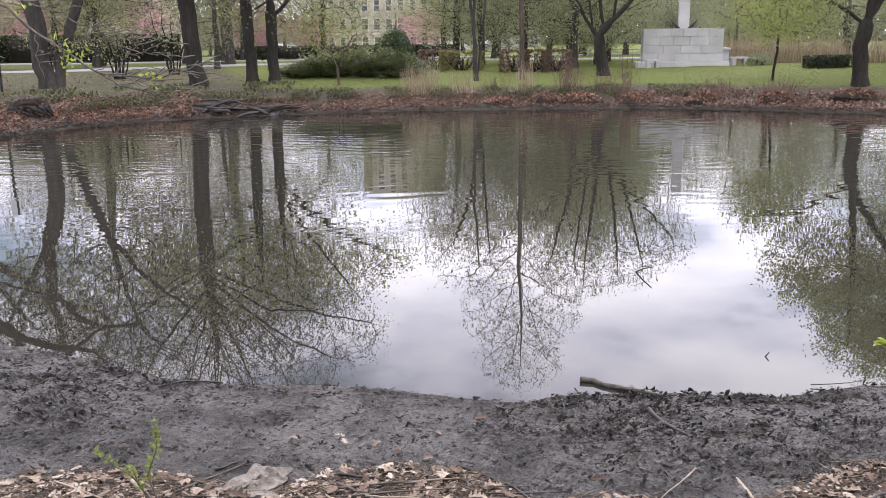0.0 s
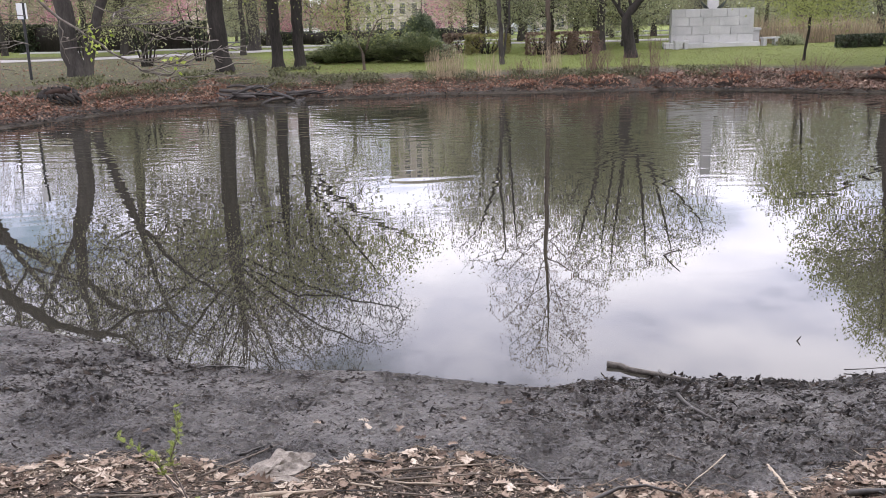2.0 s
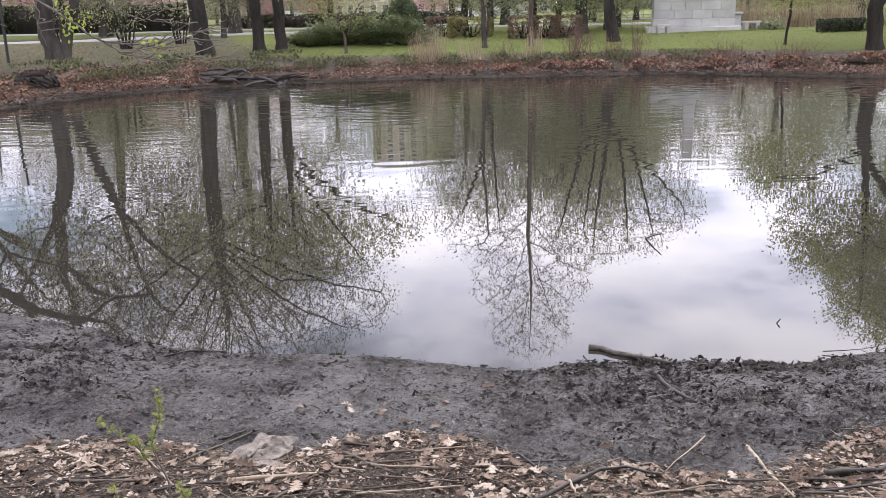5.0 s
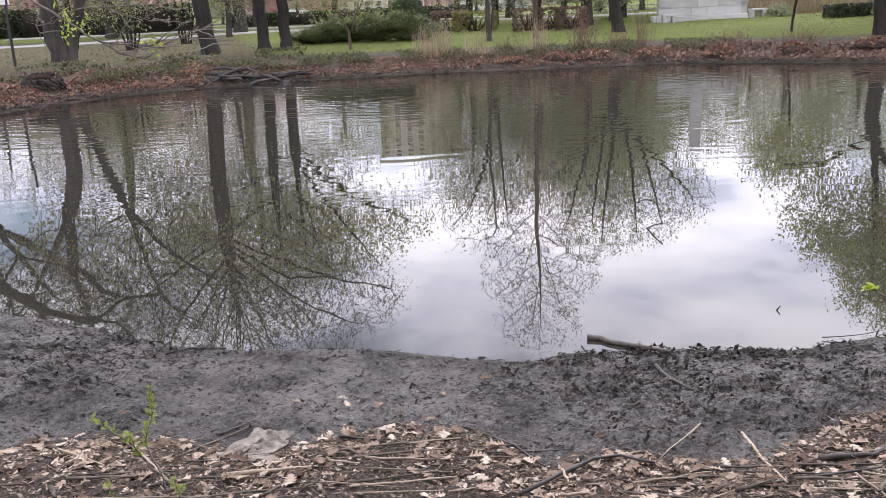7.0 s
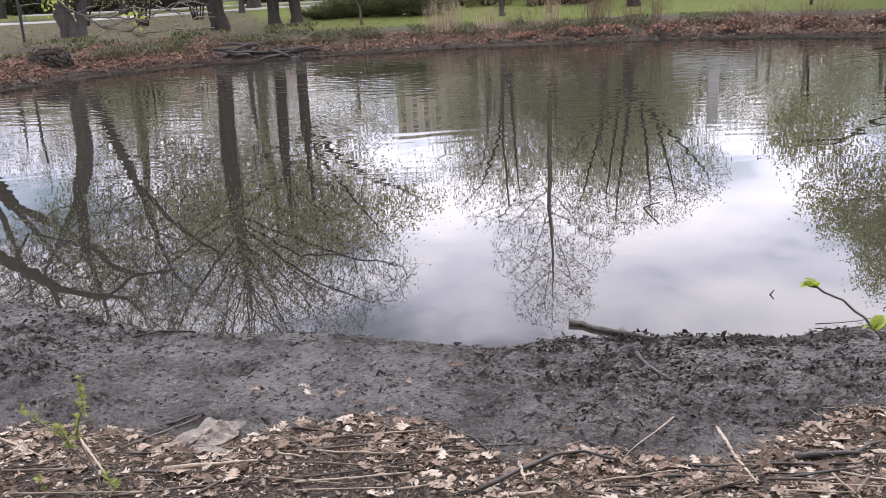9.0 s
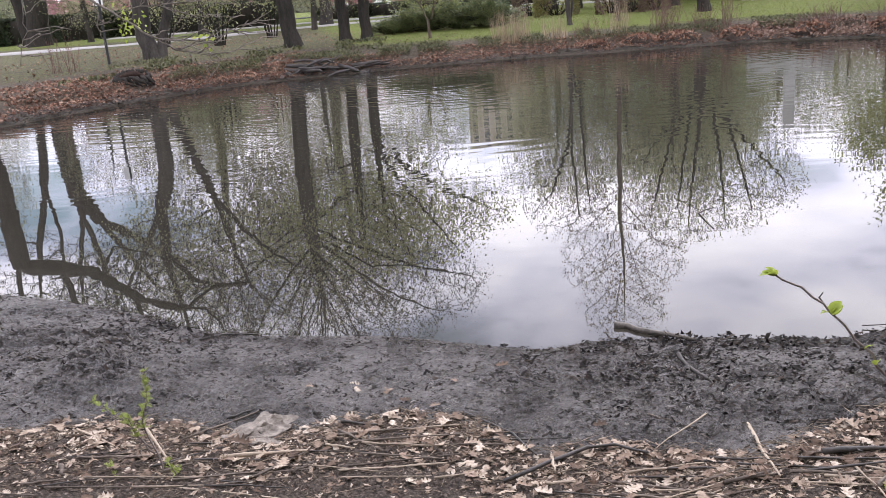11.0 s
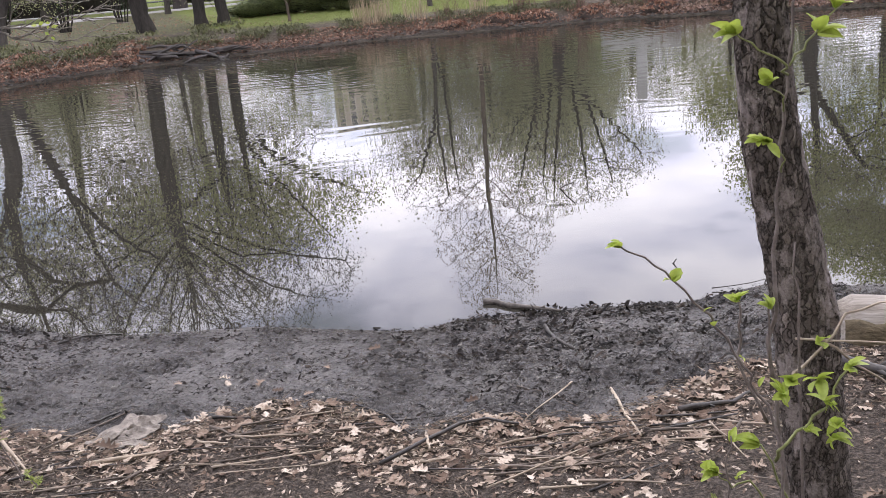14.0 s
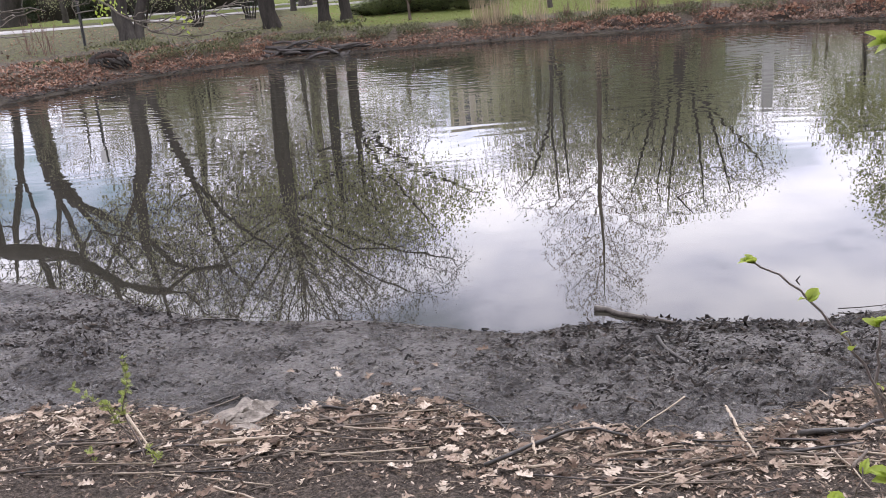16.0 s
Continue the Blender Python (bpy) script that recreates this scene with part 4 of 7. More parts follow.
# ---- shrubs and hedges ----
def bushy(name, x, y, rx, ry, h, leaf, label, category, n=2600, size=0.07, seed=1, clip=0.0, group="", narrow=0.55, ragged=1.0):
    """A dense shrub: inner branches and a shell of leaves, clipped (box-like) or loose."""
    r = np.random.RandomState(seed)
    ob = thing(name, None, label, category, group, at=pose(x, y, floor_at(x, y, 0.03)))
    s = Sheet()
    for k in range(26):
        a, q = r.rand() * 6.283, r.rand() ** 0.5 * 0.8
        tip = Vector((rx * q * math.cos(a), ry * q * math.sin(a), h * (0.5 + 0.35 * r.rand())))
        tube(s, wander([(tip.x * 0.25, tip.y * 0.25, 0), tip], 3, 0.06, seed * 50 + k), [0.03, 0.024, 0.018, 0.008], 4)
    # clipped hedges: added solid box, a dark filler that blocks the view through
    if clip > 1:
        box(s, -rx * 0.92, -ry * 0.8, 0.1, rx * 0.92, ry * 0.8, h * 0.93, 0.1)
    part("woody_core", s.mesh("woody_core", BARK_DARK), ob)
    u, v = r.rand(n) * 6.283, r.rand(n)
    if clip:
        e = 2.0 / (2.0 + clip * 8)
        cs, sn = np.cos(u), np.sin(u)
        px, py = np.sign(cs) * np.abs(cs) ** e, np.sign(sn) * np.abs(sn) ** e
        shell = 0.9 + 0.1 * r.rand(n)
        top = r.rand(n) < rx * ry / (rx * ry + (rx + ry) * h)
        rad = np.where(top, r.rand(n) ** 0.5, shell)
        c = np.stack([rx * px * rad, ry * py * rad, np.where(top, h * (0.96 + 0.05 * r.rand(n)), h * v)], 1)
    else:
        lump = 1 + ragged * (0.16 * np.sin(3 * u + seed + 3 * v) + 0.1 * np.sin(7 * u + 2 * seed - 5 * v) + r.normal(0, 0.06, n))
        el = np.arcsin(np.clip(v ** 0.8, 0, 1))
        shell = (0.72 + 0.28 * r.rand(n) ** 0.5) * lump
        c = np.stack([rx * np.cos(u) * np.cos(el) * shell, ry * np.sin(u) * np.cos(el) * shell, h * np.sin(el) * shell], 1)
        c[:, 2] = np.maximum(c[:, 2], 0.04)
    part("foliage", foliage(c, 1.0, size, 0.03, seed, narrow).mesh("foliage", leaf, False), ob)
    return ob


DRY_SHRUB = leaf_mat("bronze_shrub_leaves", [(0.11, 0.065, 0.05), (0.16, 0.10, 0.07), (0.19, 0.15, 0.08)], through_light=0.15)
LEAF_HEDGE = leaf_mat("hedge_leaves", [(0.02, 0.03, 0.013), (0.035, 0.05, 0.02), (0.05, 0.068, 0.03)], through_light=0.08)
LEAF_GOLD = leaf_mat("golden_bush_leaves", [(0.15, 0.13, 0.04), (0.22, 0.19, 0.06), (0.16, 0.17, 0.06)], through_light=0.15)
bushy("conifer", -1.75, 50, 1.2, 1.1, 2.3, LEAF_DARK, "dense dark-green rounded conifer", "conifer", 12000, 0.085, 3, narrow=0.2, ragged=0.35)


def juniper(x, y, rx, ry, h, seed):
    """A spreading juniper: arching branches that radiate from the root, each set with flat feathery sprays."""
    r = random.Random(seed)
    ob = thing("juniper", None, "spreading dark-green juniper on the bank lawn", "juniper", "junipers", at=pose(x, y, floor_at(x, y, 0.03)))
    wood, spots = Sheet(), []
    for k in range(64):
        a, q = r.random() * 6.283, r.uniform(0.4, 1.25)
        e = Vector((rx * q * math.cos(a), ry * q * math.sin(a), h * (1.15 - 0.5 * q) * r.uniform(0.2, 1.2)))
        m = Vector((e.x * 0.5, e.y * 0.5, e.z * 0.72))
        line = wander([(0.1 * math.cos(a), 0.1 * math.sin(a), 0), m, e], 3, 0.03, seed * 60 + k)
        tube(wood, line, [0.028 - 0.022 * i / (len(line) - 1) for i in range(len(line))], 4)
        for i in range(1, len(line)):
            for _ in range(18):
                p = line[i - 1].lerp(line[i], r.random())
                t = i / len(line)
                spots.append(p + Vector((r.gauss(0, 0.13), r.gauss(0, 0.13), r.gauss(0.03, 0.06))) * (0.6 + 0.7 * t))
    part("woody_core", wood.mesh("woody_core", BARK_DARK), ob)
    s = Sheet()
    for p in spots:
        d = (Vector((p.x / rx, p.y / ry, 0.55)) + Vector((r.gauss(0, 0.3), r.gauss(0, 0.3), r.gauss(0, 0.25)))).normalized()
        side = d.cross(Vector((0, 0, 1))).normalized()
        for f in (-0.7, -0.35, 0, 0.35, 0.7):
            e = p + (d * math.cos(f) + side * math.sin(f)) * r.uniform(0.07, 0.17)
            n = len(s.v)
            s.v += [p - side * 0.011, p + side * 0.011, e + side * 0.004, e - side * 0.004]
            s.f.append((n, n + 1, n + 2, n + 3))
    part("foliage", s.mesh("foliage", LEAF_JUNIPER, False), ob)


for i, (x, y, rx, ry, h) in enumerate(((-6.1, 45.4, 1.7, 1.2, 0.95), (-4.7, 45.9, 2.1, 1.4, 1.3), (-3.0, 45.5, 2.1, 1.4, 1.5), (-1.5, 44.6, 1.5, 1.1, 1.3))):
    juniper(x, y, rx, ry, h, 40 + i)
bushy("round_bush", 0.55, 53.0, 1.1, 1.0, 1.1, DRY_SHRUB, "bronze-leaved rounded bush on the lawn", "bush", 2600, 0.07, 51, 0.3, "clipped bushes")
bushy("round_bush", 1.9, 50.5, 1.25, 1.1, 1.05, LEAF_GOLD, "golden-green clipped round bush", "bush", 3200, 0.06, 52, 0.3, "clipped bushes")
for i, (x, y) in enumerate(((4.7, 48.9), (5.8, 48.7), (6.9, 48.3))):
    bushy("round_bush", x, y, 0.8, 0.8, 1.15, DRY_SHRUB, "bare bronze rounded shrub in a row", "bush", 2000, 0.06, 55 + i, 0.2, "clipped bushes")
for i, x in enumerate((19.9, 20.45, 21.0, 21.5)):
    bushy("round_bush", x, 46.3, 0.42, 0.45, 0.62, LEAF_HEDGE, "small clipped dark bush in a row", "bush", 1200, 0.05, 60 + i, 0.3, "small clipped bushes")
bushy("round_bush", 24.0, 44.6, 0.7, 0.5, 0.6, LEAF_HEDGE, "small clipped dark bush in a row", "bush", 1200, 0.05, 66, 0.3, "small clipped bushes")
bushy("low_bush", 18.9, 51.2, 0.9, 0.6, 0.6, LEAF_GREEN, "low green bush beside the bench", "bush", 1200, 0.06, 67)
for i in range(9):
    x = -66 + i * 5.2
    bushy("hedge", x, 79.5 - 0.02 * i, 2.62, 0.9, 2.35, LEAF_HEDGE, "long dark clipped hedge along the path", "hedge", 5200, 0.125, 70 + i, 1.6, "hedge sections")
for i in range(5):
    x = -17 + i * 4.4
    bushy("hedge", x, 83 + 0.3 * i, 2.25, 0.8, 1.15, LEAF_HEDGE, "low dark clipped hedge along the path", "hedge", 3200, 0.09, 80 + i, 1.6, "hedge sections")


LEAF_FAR = leaf_mat("distant_foliage", [(0.13, 0.13, 0.10), (0.20, 0.20, 0.15), (0.25, 0.25, 0.19)], 0.8, 0.2)


def distant_woods():
    """Hazy far tree line all round, too far to count."""
    r = np.random.RandomState(44)
    n = 170000
    a = r.rand(n) * 6.283
    east = np.clip((np.sin(a) * (np.cos(a) > 0) + 0.16) / 0.2, 0, 1)
    d = r.uniform(185, 235, n)
    top = 9 + 7 * east + 2.2 * np.sin(a * 11) + 1.6 * np.sin(a * 29 + 1) + 1.2 * np.sin(a * 53 + 2)
    c = np.column_stack([d * np.sin(a), 20 + d * np.cos(a), 0.6 + top * r.rand(n)])
    thing("distant_woods", foliage(c, 1.0, 1.0, 0.6, 45).mesh("distant_woods", LEAF_FAR, False), "distant line of spring trees beyond the park", "trees", kind="stuff")


distant_woods()


# ---- monument ----
def monument():
    ob = thing("monument", None, "pale granite block monument with a square column", "monument", at=pose(14.95, 53.2, floor_at(15.15, 52, 0.12), 0, 0, -11))
    W, Dp, z = 2.25, 1.4, 0.0
    base = Sheet()
    box(base, -W - 0.35, -Dp - 0.3, 0, W + 0.35, Dp + 0.3, 0.36, 0.02)
    part("plinth", base.mesh("plinth", GRANITE, False), ob)
    z = 0.36
    r = random.Random(3)
    for row, (h, n) in enumerate(((0.46, 5), (0.47, 4), (0.49, 5), (0.46, 6))):
        cuts = [-W + 2 * W * k / n + (r.uniform(-0.12, 0.12) if 0 < k < n else 0) for k in range(n + 1)]
        for k in range(n):
            b = Sheet()
            box(b, cuts[k] + 0.012, -Dp, z + 0.012, cuts[k + 1] - 0.012, Dp, z + h - 0.008, 0.012)
            part("block", b.mesh("block", GRANITE, False), ob)
        z += h
    core = Sheet()
    box(core, -W + 0.04, -Dp + 0.04, 0.4, W - 0.04, Dp - 0.04, z - 0.03)
    part("core", core.mesh("core", GRANITE, False), ob)
    side = Sheet()
    box(side, W - 0.1, -0.9, 0.36, W + 0.4, 0.9, 1.0, 0.03)
    box(side, W - 0.1, -1.0, 1.0, W + 0.48, 1.0, 1.12, 0.03)
    part("side_pedestal", side.mesh("side_pedestal", GRANITE, False), ob)
    for k in range(2):
        c = Sheet()
        box(c, -0.2, -0.3, z + 1.5 * k + 0.01, 0.4, 0.3, z + 1.5 * (k + 1) - 0.01, 0.02)
        part("column_block", c.mesh("column_block", GRANITE, False), ob)
    bronze = surface("dark_bronze", (0.03, 0.035, 0.03), (0.07, 0.08, 0.065), 6, 0.5, 0.3, metal=0.6)
    for sx in (-1, 1):
        wing = Sheet()
        for k in range(7):
            tube(wing, [(0.1 + sx * 0.25, -0.35, z), (0.1 + sx * (0.55 + 0.03 * k), -0.35, z + 0.1 + 0.06 * k)], [0.06, 0.025], 5)
        part("wreath", wing.mesh("wreath", bronze), ob, "dark bronze wreath at the column's foot")


monument()


def bench(x, y, turn, half=0.75):
    ob = thing("bench", None, "low pale stone bench or block on the lawn", "bench", "benches", at=pose(x, y, floor_at(x, y, 0.02), 0, 0, turn))
    s = Sheet()
    box(s, -half, -0.2, 0.4, half, 0.2, 0.5, 0.015)
    part("seat", s.mesh("seat", GRANITE, False), ob)
    for k in (-half * 0.66, half * 0.66):
        s = Sheet()
        box(s, k - 0.1, -0.17, 0, k + 0.1, 0.17, 0.4, 0.01)
        part("leg", s.mesh("leg", GRANITE, False), ob)


bench(17.75, 51.2, 8, 0.5)
# a small low stone block, drawn with the bench shape
bench(12.75, 51.0, 4, 0.4)


# ---- apartment building behind the trees ----
def building(x, y, w, d, floors, bays, h, label):
    ob = thing("apartment_building", None, label, "building", at=pose(x, y, floor_at(x, y, 0.3)))
    s, fh = Sheet(), h / floors
    box(s, -w / 2, 0, 0, w / 2, d, h + 0.9)
    part("wall", s.mesh("wall", BRICKWORK, False), ob)
    s = Sheet()
    box(s, -w / 2 - 0.4, -0.4, h + 0.5, w / 2 + 0.4, d + 0.4, h + 1.1, 0.1)
    part("roof", s.mesh("roof", TRIM, False), ob)
    fr, gl, si = Sheet(), Sheet(), Sheet()
    ww, wh = w / bays * 0.46, fh * 0.56
    box(fr, -ww / 2 - 0.14, -0.1, -0.14, -ww / 2, 0.1, wh + 0.14)
    box(fr, ww / 2, -0.1, -0.14, ww / 2 + 0.14, 0.1, wh + 0.14)
    box(fr, -ww / 2, -0.1, wh, ww / 2, 0.1, wh + 0.14)
    box(fr, -ww / 2, -0.06, wh / 2 - 0.05, ww / 2, 0.06, wh / 2 + 0.05)
    box(gl, -ww / 2, -0.03, 0, ww / 2, 0.03, wh)
    box(si, -ww / 2 - 0.25, -0.24, -0.26, ww / 2 + 0.25, 0.1, -0.1)
    fr, gl, si = fr.mesh("window_frame", TRIM, False), gl.mesh("pane", PANE, False), si.mesh("sill", TRIM, False)
    for f in range(floors):
        for b in range(bays):
            win = part("window", fr, ob, at=pose(-w / 2 + w * (b + 0.5) / bays, -0.08, fh * f + fh * 0.24))
            part("pane", gl, win)
            part("sill", si, win)
    for f in (1, floors - 1):
        s = Sheet()
        box(s, -w / 2 - 0.15, -0.2, fh * f - 0.18, w / 2 + 0.15, 0.0, fh * f + 0.12)
        part("cornice", s.mesh("cornice", TRIM, False), ob)


building(-4.4, 152, 14, 14, 7, 7, 21, "buff stone apartment building with rows of windows behind the trees")
building(-15.2, 153, 7.4, 12, 4, 4, 12, "lower buff stone wing of an apartment building")
building(13, 170, 17, 12, 3, 6, 9.5, "low pale house with dark windows behind the park trees")
building(-62, 150, 36, 14, 5, 12, 15, "buff stone building with rows of windows behind the trees")


# ---- parked cars on the far street ----
def car(x, y, turn, paint, label):
    ob = thing("car", None, label, "car", "parked cars", at=pose(x, y, floor_at(x, y, -0.02), 0, 0, turn))
    prof = [(-2.2, 0.35), (-2.2, 0.75), (-2.05, 0.92), (-1.55, 0.98), (-0.95, 1.42), (0.55, 1.45), (1.2, 1.0), (2.0, 0.88), (2.2, 0.65), (2.2, 0.35)]
    s = Sheet()
    v = [(px, sy * (0.86 if pz < 1.1 else 0.68), pz) for sy in (-1, 1) for px, pz in prof]
    n = len(prof)
    s.add(v, [tuple(range(n)), tuple(range(2 * n - 1, n - 1, -1))] + [(i, n + i, n + (i + 1) % n, (i + 1) % n) for i in range(n)])
    part("body", s.mesh("body", paint, False), ob)
    for sy in (-1, 1):
        gsh = Sheet()
        gsh.add([(-1.35, sy * 0.80, 1.02), (-0.9, sy * 0.715, 1.36), (0.5, sy * 0.715, 1.38), (1.05, sy * 0.80, 1.02)] + [(-1.35, sy * 0.78, 1.02), (-0.9, sy * 0.69, 1.36), (0.5, sy * 0.69, 1.38), (1.05, sy * 0.78, 1.02)], [(0, 1, 2, 3), (7, 6, 5, 4), (0, 4, 5, 1), (1, 5, 6, 2), (2, 6, 7, 3), (3, 7, 4, 0)])
        part("side_window", gsh.mesh("side_window", PANE, False), ob)
        for wx in (-1.35, 1.35):
            t = Sheet()
            tube(t, [(wx, sy * 0.70, 0.32), (wx, sy * 0.88, 0.32)], [0.32, 0.32], 14)
            wheel = part("wheel", t.mesh("wheel", surface("tyre_rubber", (0.02, 0.02, 0.02), (0.04, 0.04, 0.04), 8, 0.8), False), ob)
            t = Sheet()
            tube(t, [(wx, sy * 0.87, 0.32), (wx, sy * 0.895, 0.32)], [0.19, 0.17], 10)
            part("rim", t.mesh("rim", surface("wheel_alloy", (0.4, 0.4, 0.41), (0.5, 0.5, 0.51), 8, 0.35, metal=0.9), False), wheel)


WHITE_CAR = surface("white_car_paint", (0.74, 0.75, 0.76), (0.80, 0.80, 0.80), 2, 0.25, 0.0)
SILVER_CAR = surface("silver_car_paint", (0.42, 0.44, 0.46), (0.5, 0.51, 0.52), 2, 0.3, 0.0, metal=0.5)
for x, y, c in ((-38, 100, WHITE_CAR), (-16.5, 106, WHITE_CAR), (-22, 107, SILVER_CAR), (3.0, 112, WHITE_CAR), (8.5, 113, SILVER_CAR), (-46, 100, SILVER_CAR)):
    car(x, y, 2, c, "white car parked along the far street" if c is WHITE_CAR else "silver car parked along the far street")
ribbon("road", [(-160, 98), (-80, 101), (-20, 110), (40, 116), (120, 118)], 8, 0.05, surface("street_asphalt", (0.05, 0.05, 0.052), (0.08, 0.08, 0.08), 1, 0.9), "grey street beyond the park", "road")


# ---- sign post ----
def sign_post(x, y):
    ob = thing("sign_post", None, "black metal post with a small white notice", "sign", at=pose(x, y, floor_at(x, y, 0.1), 0, 0, 6))
    black = surface("black_painted_metal", (0.012, 0.012, 0.013), (0.03, 0.03, 0.03), 10, 0.5)
    s = Sheet()
    box(s, -0.05, -0.04, 0, 0.05, 0.04, 3.15, 0.01)
    part("post", s.mesh("post", black, False), ob)
    s = Sheet()
    box(s, -0.2, -0.065, 2.5, 0.2, -0.045, 3.12, 0.008)
    plate = part("notice", s.mesh("notice", surface("white_sign_enamel", (0.74, 0.74, 0.74), (0.8, 0.8, 0.8), 5, 0.4, 0.02), False), ob, "white notice plate with a dark stripe")
    s = Sheet()
    box(s, 0.04, -0.072, 2.5, 0.13, -0.066, 3.12)
    part("stripe", s.mesh("stripe", black, False), plate)


sign_post(-17.2, 36.6)


# ---- far bank: leaf drifts, ground cover, reeds, roots ----
def scatter_leaves(name, spots, size, leaf, label, category, seed, lift=0.02, tilt=0.5, narrow=0.6):
    """A drift of small blades lying on the ground, as one thing that nobody could count."""
    r = np.random.RandomState(seed)
    n = len(spots)
    z = land(spots[:, 0], spots[:, 1])
    c = np.column_stack([spots, z + lift * (0.4 + r.rand(n))])
    u = r.rand(n) * 6.283
    a = np.stack([np.cos(u), np.sin(u), r.normal(0, tilt, n)], 1)
    b = np.stack([-np.sin(u), np.cos(u), r.normal(0, tilt, n)], 1)
    L = size * (0.55 + 0.9 * r.rand(n, 1))
    s = Sheet()
    s.v = list(np.stack([c - a * L, c + b * L * narrow, c + a * L, c - b * L * narrow], 1).reshape(-1, 3))
    s.f = [(4 * i, 4 * i + 1, 4 * i + 2, 4 * i + 3) for i in range(n)]
    return thing(name, s.mesh(name, leaf, False), label, category, kind="stuff")


def bank_spots(n, lo, hi, seed, x0=-20, x1=24, clump=0.0):
    """Spots on the far bank between two distances from the water."""
    r = np.random.RandomState(seed)
    p = np.column_stack([r.uniform(x0, x1, n * 6), r.uniform(24, 44, n * 6)])
    s = shore_distance(p[:, 0], p[:, 1])
    ok = (s > lo) & (s < hi)
    if clump:
        ok &= lumps(p[:, 0], p[:, 1], 2.5, seed) > clump
    return p[ok][:n]


LEAF_RUST = leaf_mat("rust_fallen_leaves", [(0.08, 0.042, 0.028), (0.18, 0.084, 0.05), (0.28, 0.145, 0.09), (0.36, 0.25, 0.175)], 0.8, 0.1)
LEAF_COVER = leaf_mat("ground_cover_leaves", [(0.05, 0.056, 0.025), (0.10, 0.105, 0.045), (0.17, 0.17, 0.075)], 0.7, 0.15)
scatter_leaves("fallen_leaves", bank_spots(42000, 0.4, 2.3, 1, clump=-0.55), 0.042, LEAF_RUST, "rust-brown fallen leaves along the far bank", "fallen leaves", 1, 0.05)
scatter_leaves("fallen_leaves", bank_spots(5000, 0.9, 4.5, 2, -20, -9), 0.05, LEAF_RUST, "rust-brown fallen leaves under the bank trees", "fallen leaves", 2, 0.04)
scatter_leaves("ground_cover", bank_spots(60000, 1.8, 3.1, 3, -13, 12, -0.15), 0.026, LEAF_COVER, "low green ground cover along the bank edge", "ground cover", 3, 0.16, 0.9)
scatter_leaves("ground_cover", bank_spots(4500, 3.2, 6.5, 4, -16, -6, 0.2), 0.045, LEAF_COVER, "low green weeds on bare earth under the trees", "ground cover", 4, 0.12, 1.0)
scatter_leaves("fallen_leaves", bank_spots(12000, 0.5, 2.4, 12, 8.5, 20, -0.1), 0.042, leaf_mat("tan_fallen_leaves", [(0.12, 0.075, 0.055), (0.26, 0.165, 0.125), (0.38, 0.28, 0.22)], 0.8, 0.1), "thick drift of tan and pink-brown fallen leaves", "fallen leaves", 12, 0.12, 0.6)
scatter_leaves("bank_debris", bank_spots(24000, -0.05, 1.1, 13), 0.12, leaf_mat("dark_bank_debris", [(0.015, 0.013, 0.011), (0.04, 0.034, 0.028), (0.10, 0.082, 0.065)], 0.8, 0.0), "dark twigs and debris at the far waterline", "debris", 13, 0.07, 0.16, 0.16)
rb = np.random.RandomState(19)
bp = np.column_stack([rb.uniform(-24, -3, 3800), rb.uniform(27, 52, 3800)])
bp = bp[shore_distance(bp[:, 0], bp[:, 1]) > 2.6]
scatter_leaves("fallen_leaves", bp, 0.04, LEAF_RUST, "scattered brown leaves on bare earth and thin grass", "fallen leaves", 8, 0.02)
rg = np.random.RandomState(9)
gp = np.column_stack([rg.uniform(-14, 24, 60000), rg.uniform(36, 52, 60000)])
gp = gp[(shore_distance(gp[:, 0], gp[:, 1]) > 3.2) & (rg.rand(60000) < np.clip(0.4 + (gp[:, 0] + 7.5) / 8, 0.08, 1))]
scatter_leaves("grass", gp, 0.03, leaf_mat("grass_blades", [(0.175, 0.19, 0.06), (0.215, 0.23, 0.08), (0.26, 0.265, 0.11)], 0.7, 0.35), "short spring grass of the park lawn", "grass", 5, 0.02, 0.5, 0.3)

REED = surface("dry_reed", (0.26, 0.20, 0.13), (0.42, 0.34, 0.23), 4, 0.8, 0.2, island=True, vary=0.3)
TWIG_RED = surface("reddish_twigs", (0.10, 0.06, 0.05), (0.20, 0.13, 0.105), 4, 0.85, 0.2, island=True, vary=0.3)


def stalks(name, x, y, rx, ry, n, h, material, label, category, seed, spread=0.25, thick=0.009, group="", forks=0):
    """A clump of thin upright stems."""
    r, s = random.Random(seed), Sheet()
    z0 = floor_at(x, y)
    for _ in range(n):
        a, q = r.random() * 6.283, r.random() ** 0.5
        bx, by = rx * q * math.cos(a), ry * q * math.sin(a)
        hh = h * r.uniform(0.45, 1.05)
        tx, ty = bx + r.gauss(0, spread) * hh, by + r.gauss(0, spread) * hh
        bz = floor_at(x + bx, y + by, 0.03) - z0
        mid = ((bx + tx) / 2 + r.gauss(0, 0.03), (by + ty) / 2, bz + hh * 0.55)
        tube(s, [(bx, by, bz), mid, (tx, ty, bz + hh)], [thick, thick * 0.8, thick * 0.3], 3, False)
        for _ in range(forks):
            t = r.uniform(0.35, 0.9)
            f = Vector((bx, by, bz)).lerp(Vector((tx, ty, bz + hh)), t)
            tube(s, [f, f + Vector((r.gauss(0, 0.2), r.gauss(0, 0.2), r.uniform(0.1, 0.4))) * h * 0.4], [thick * 0.6, thick * 0.2], 3, False)
    return thing(name, s.mesh(name, material, False), label, category, group, at=pose(x, y, z0))


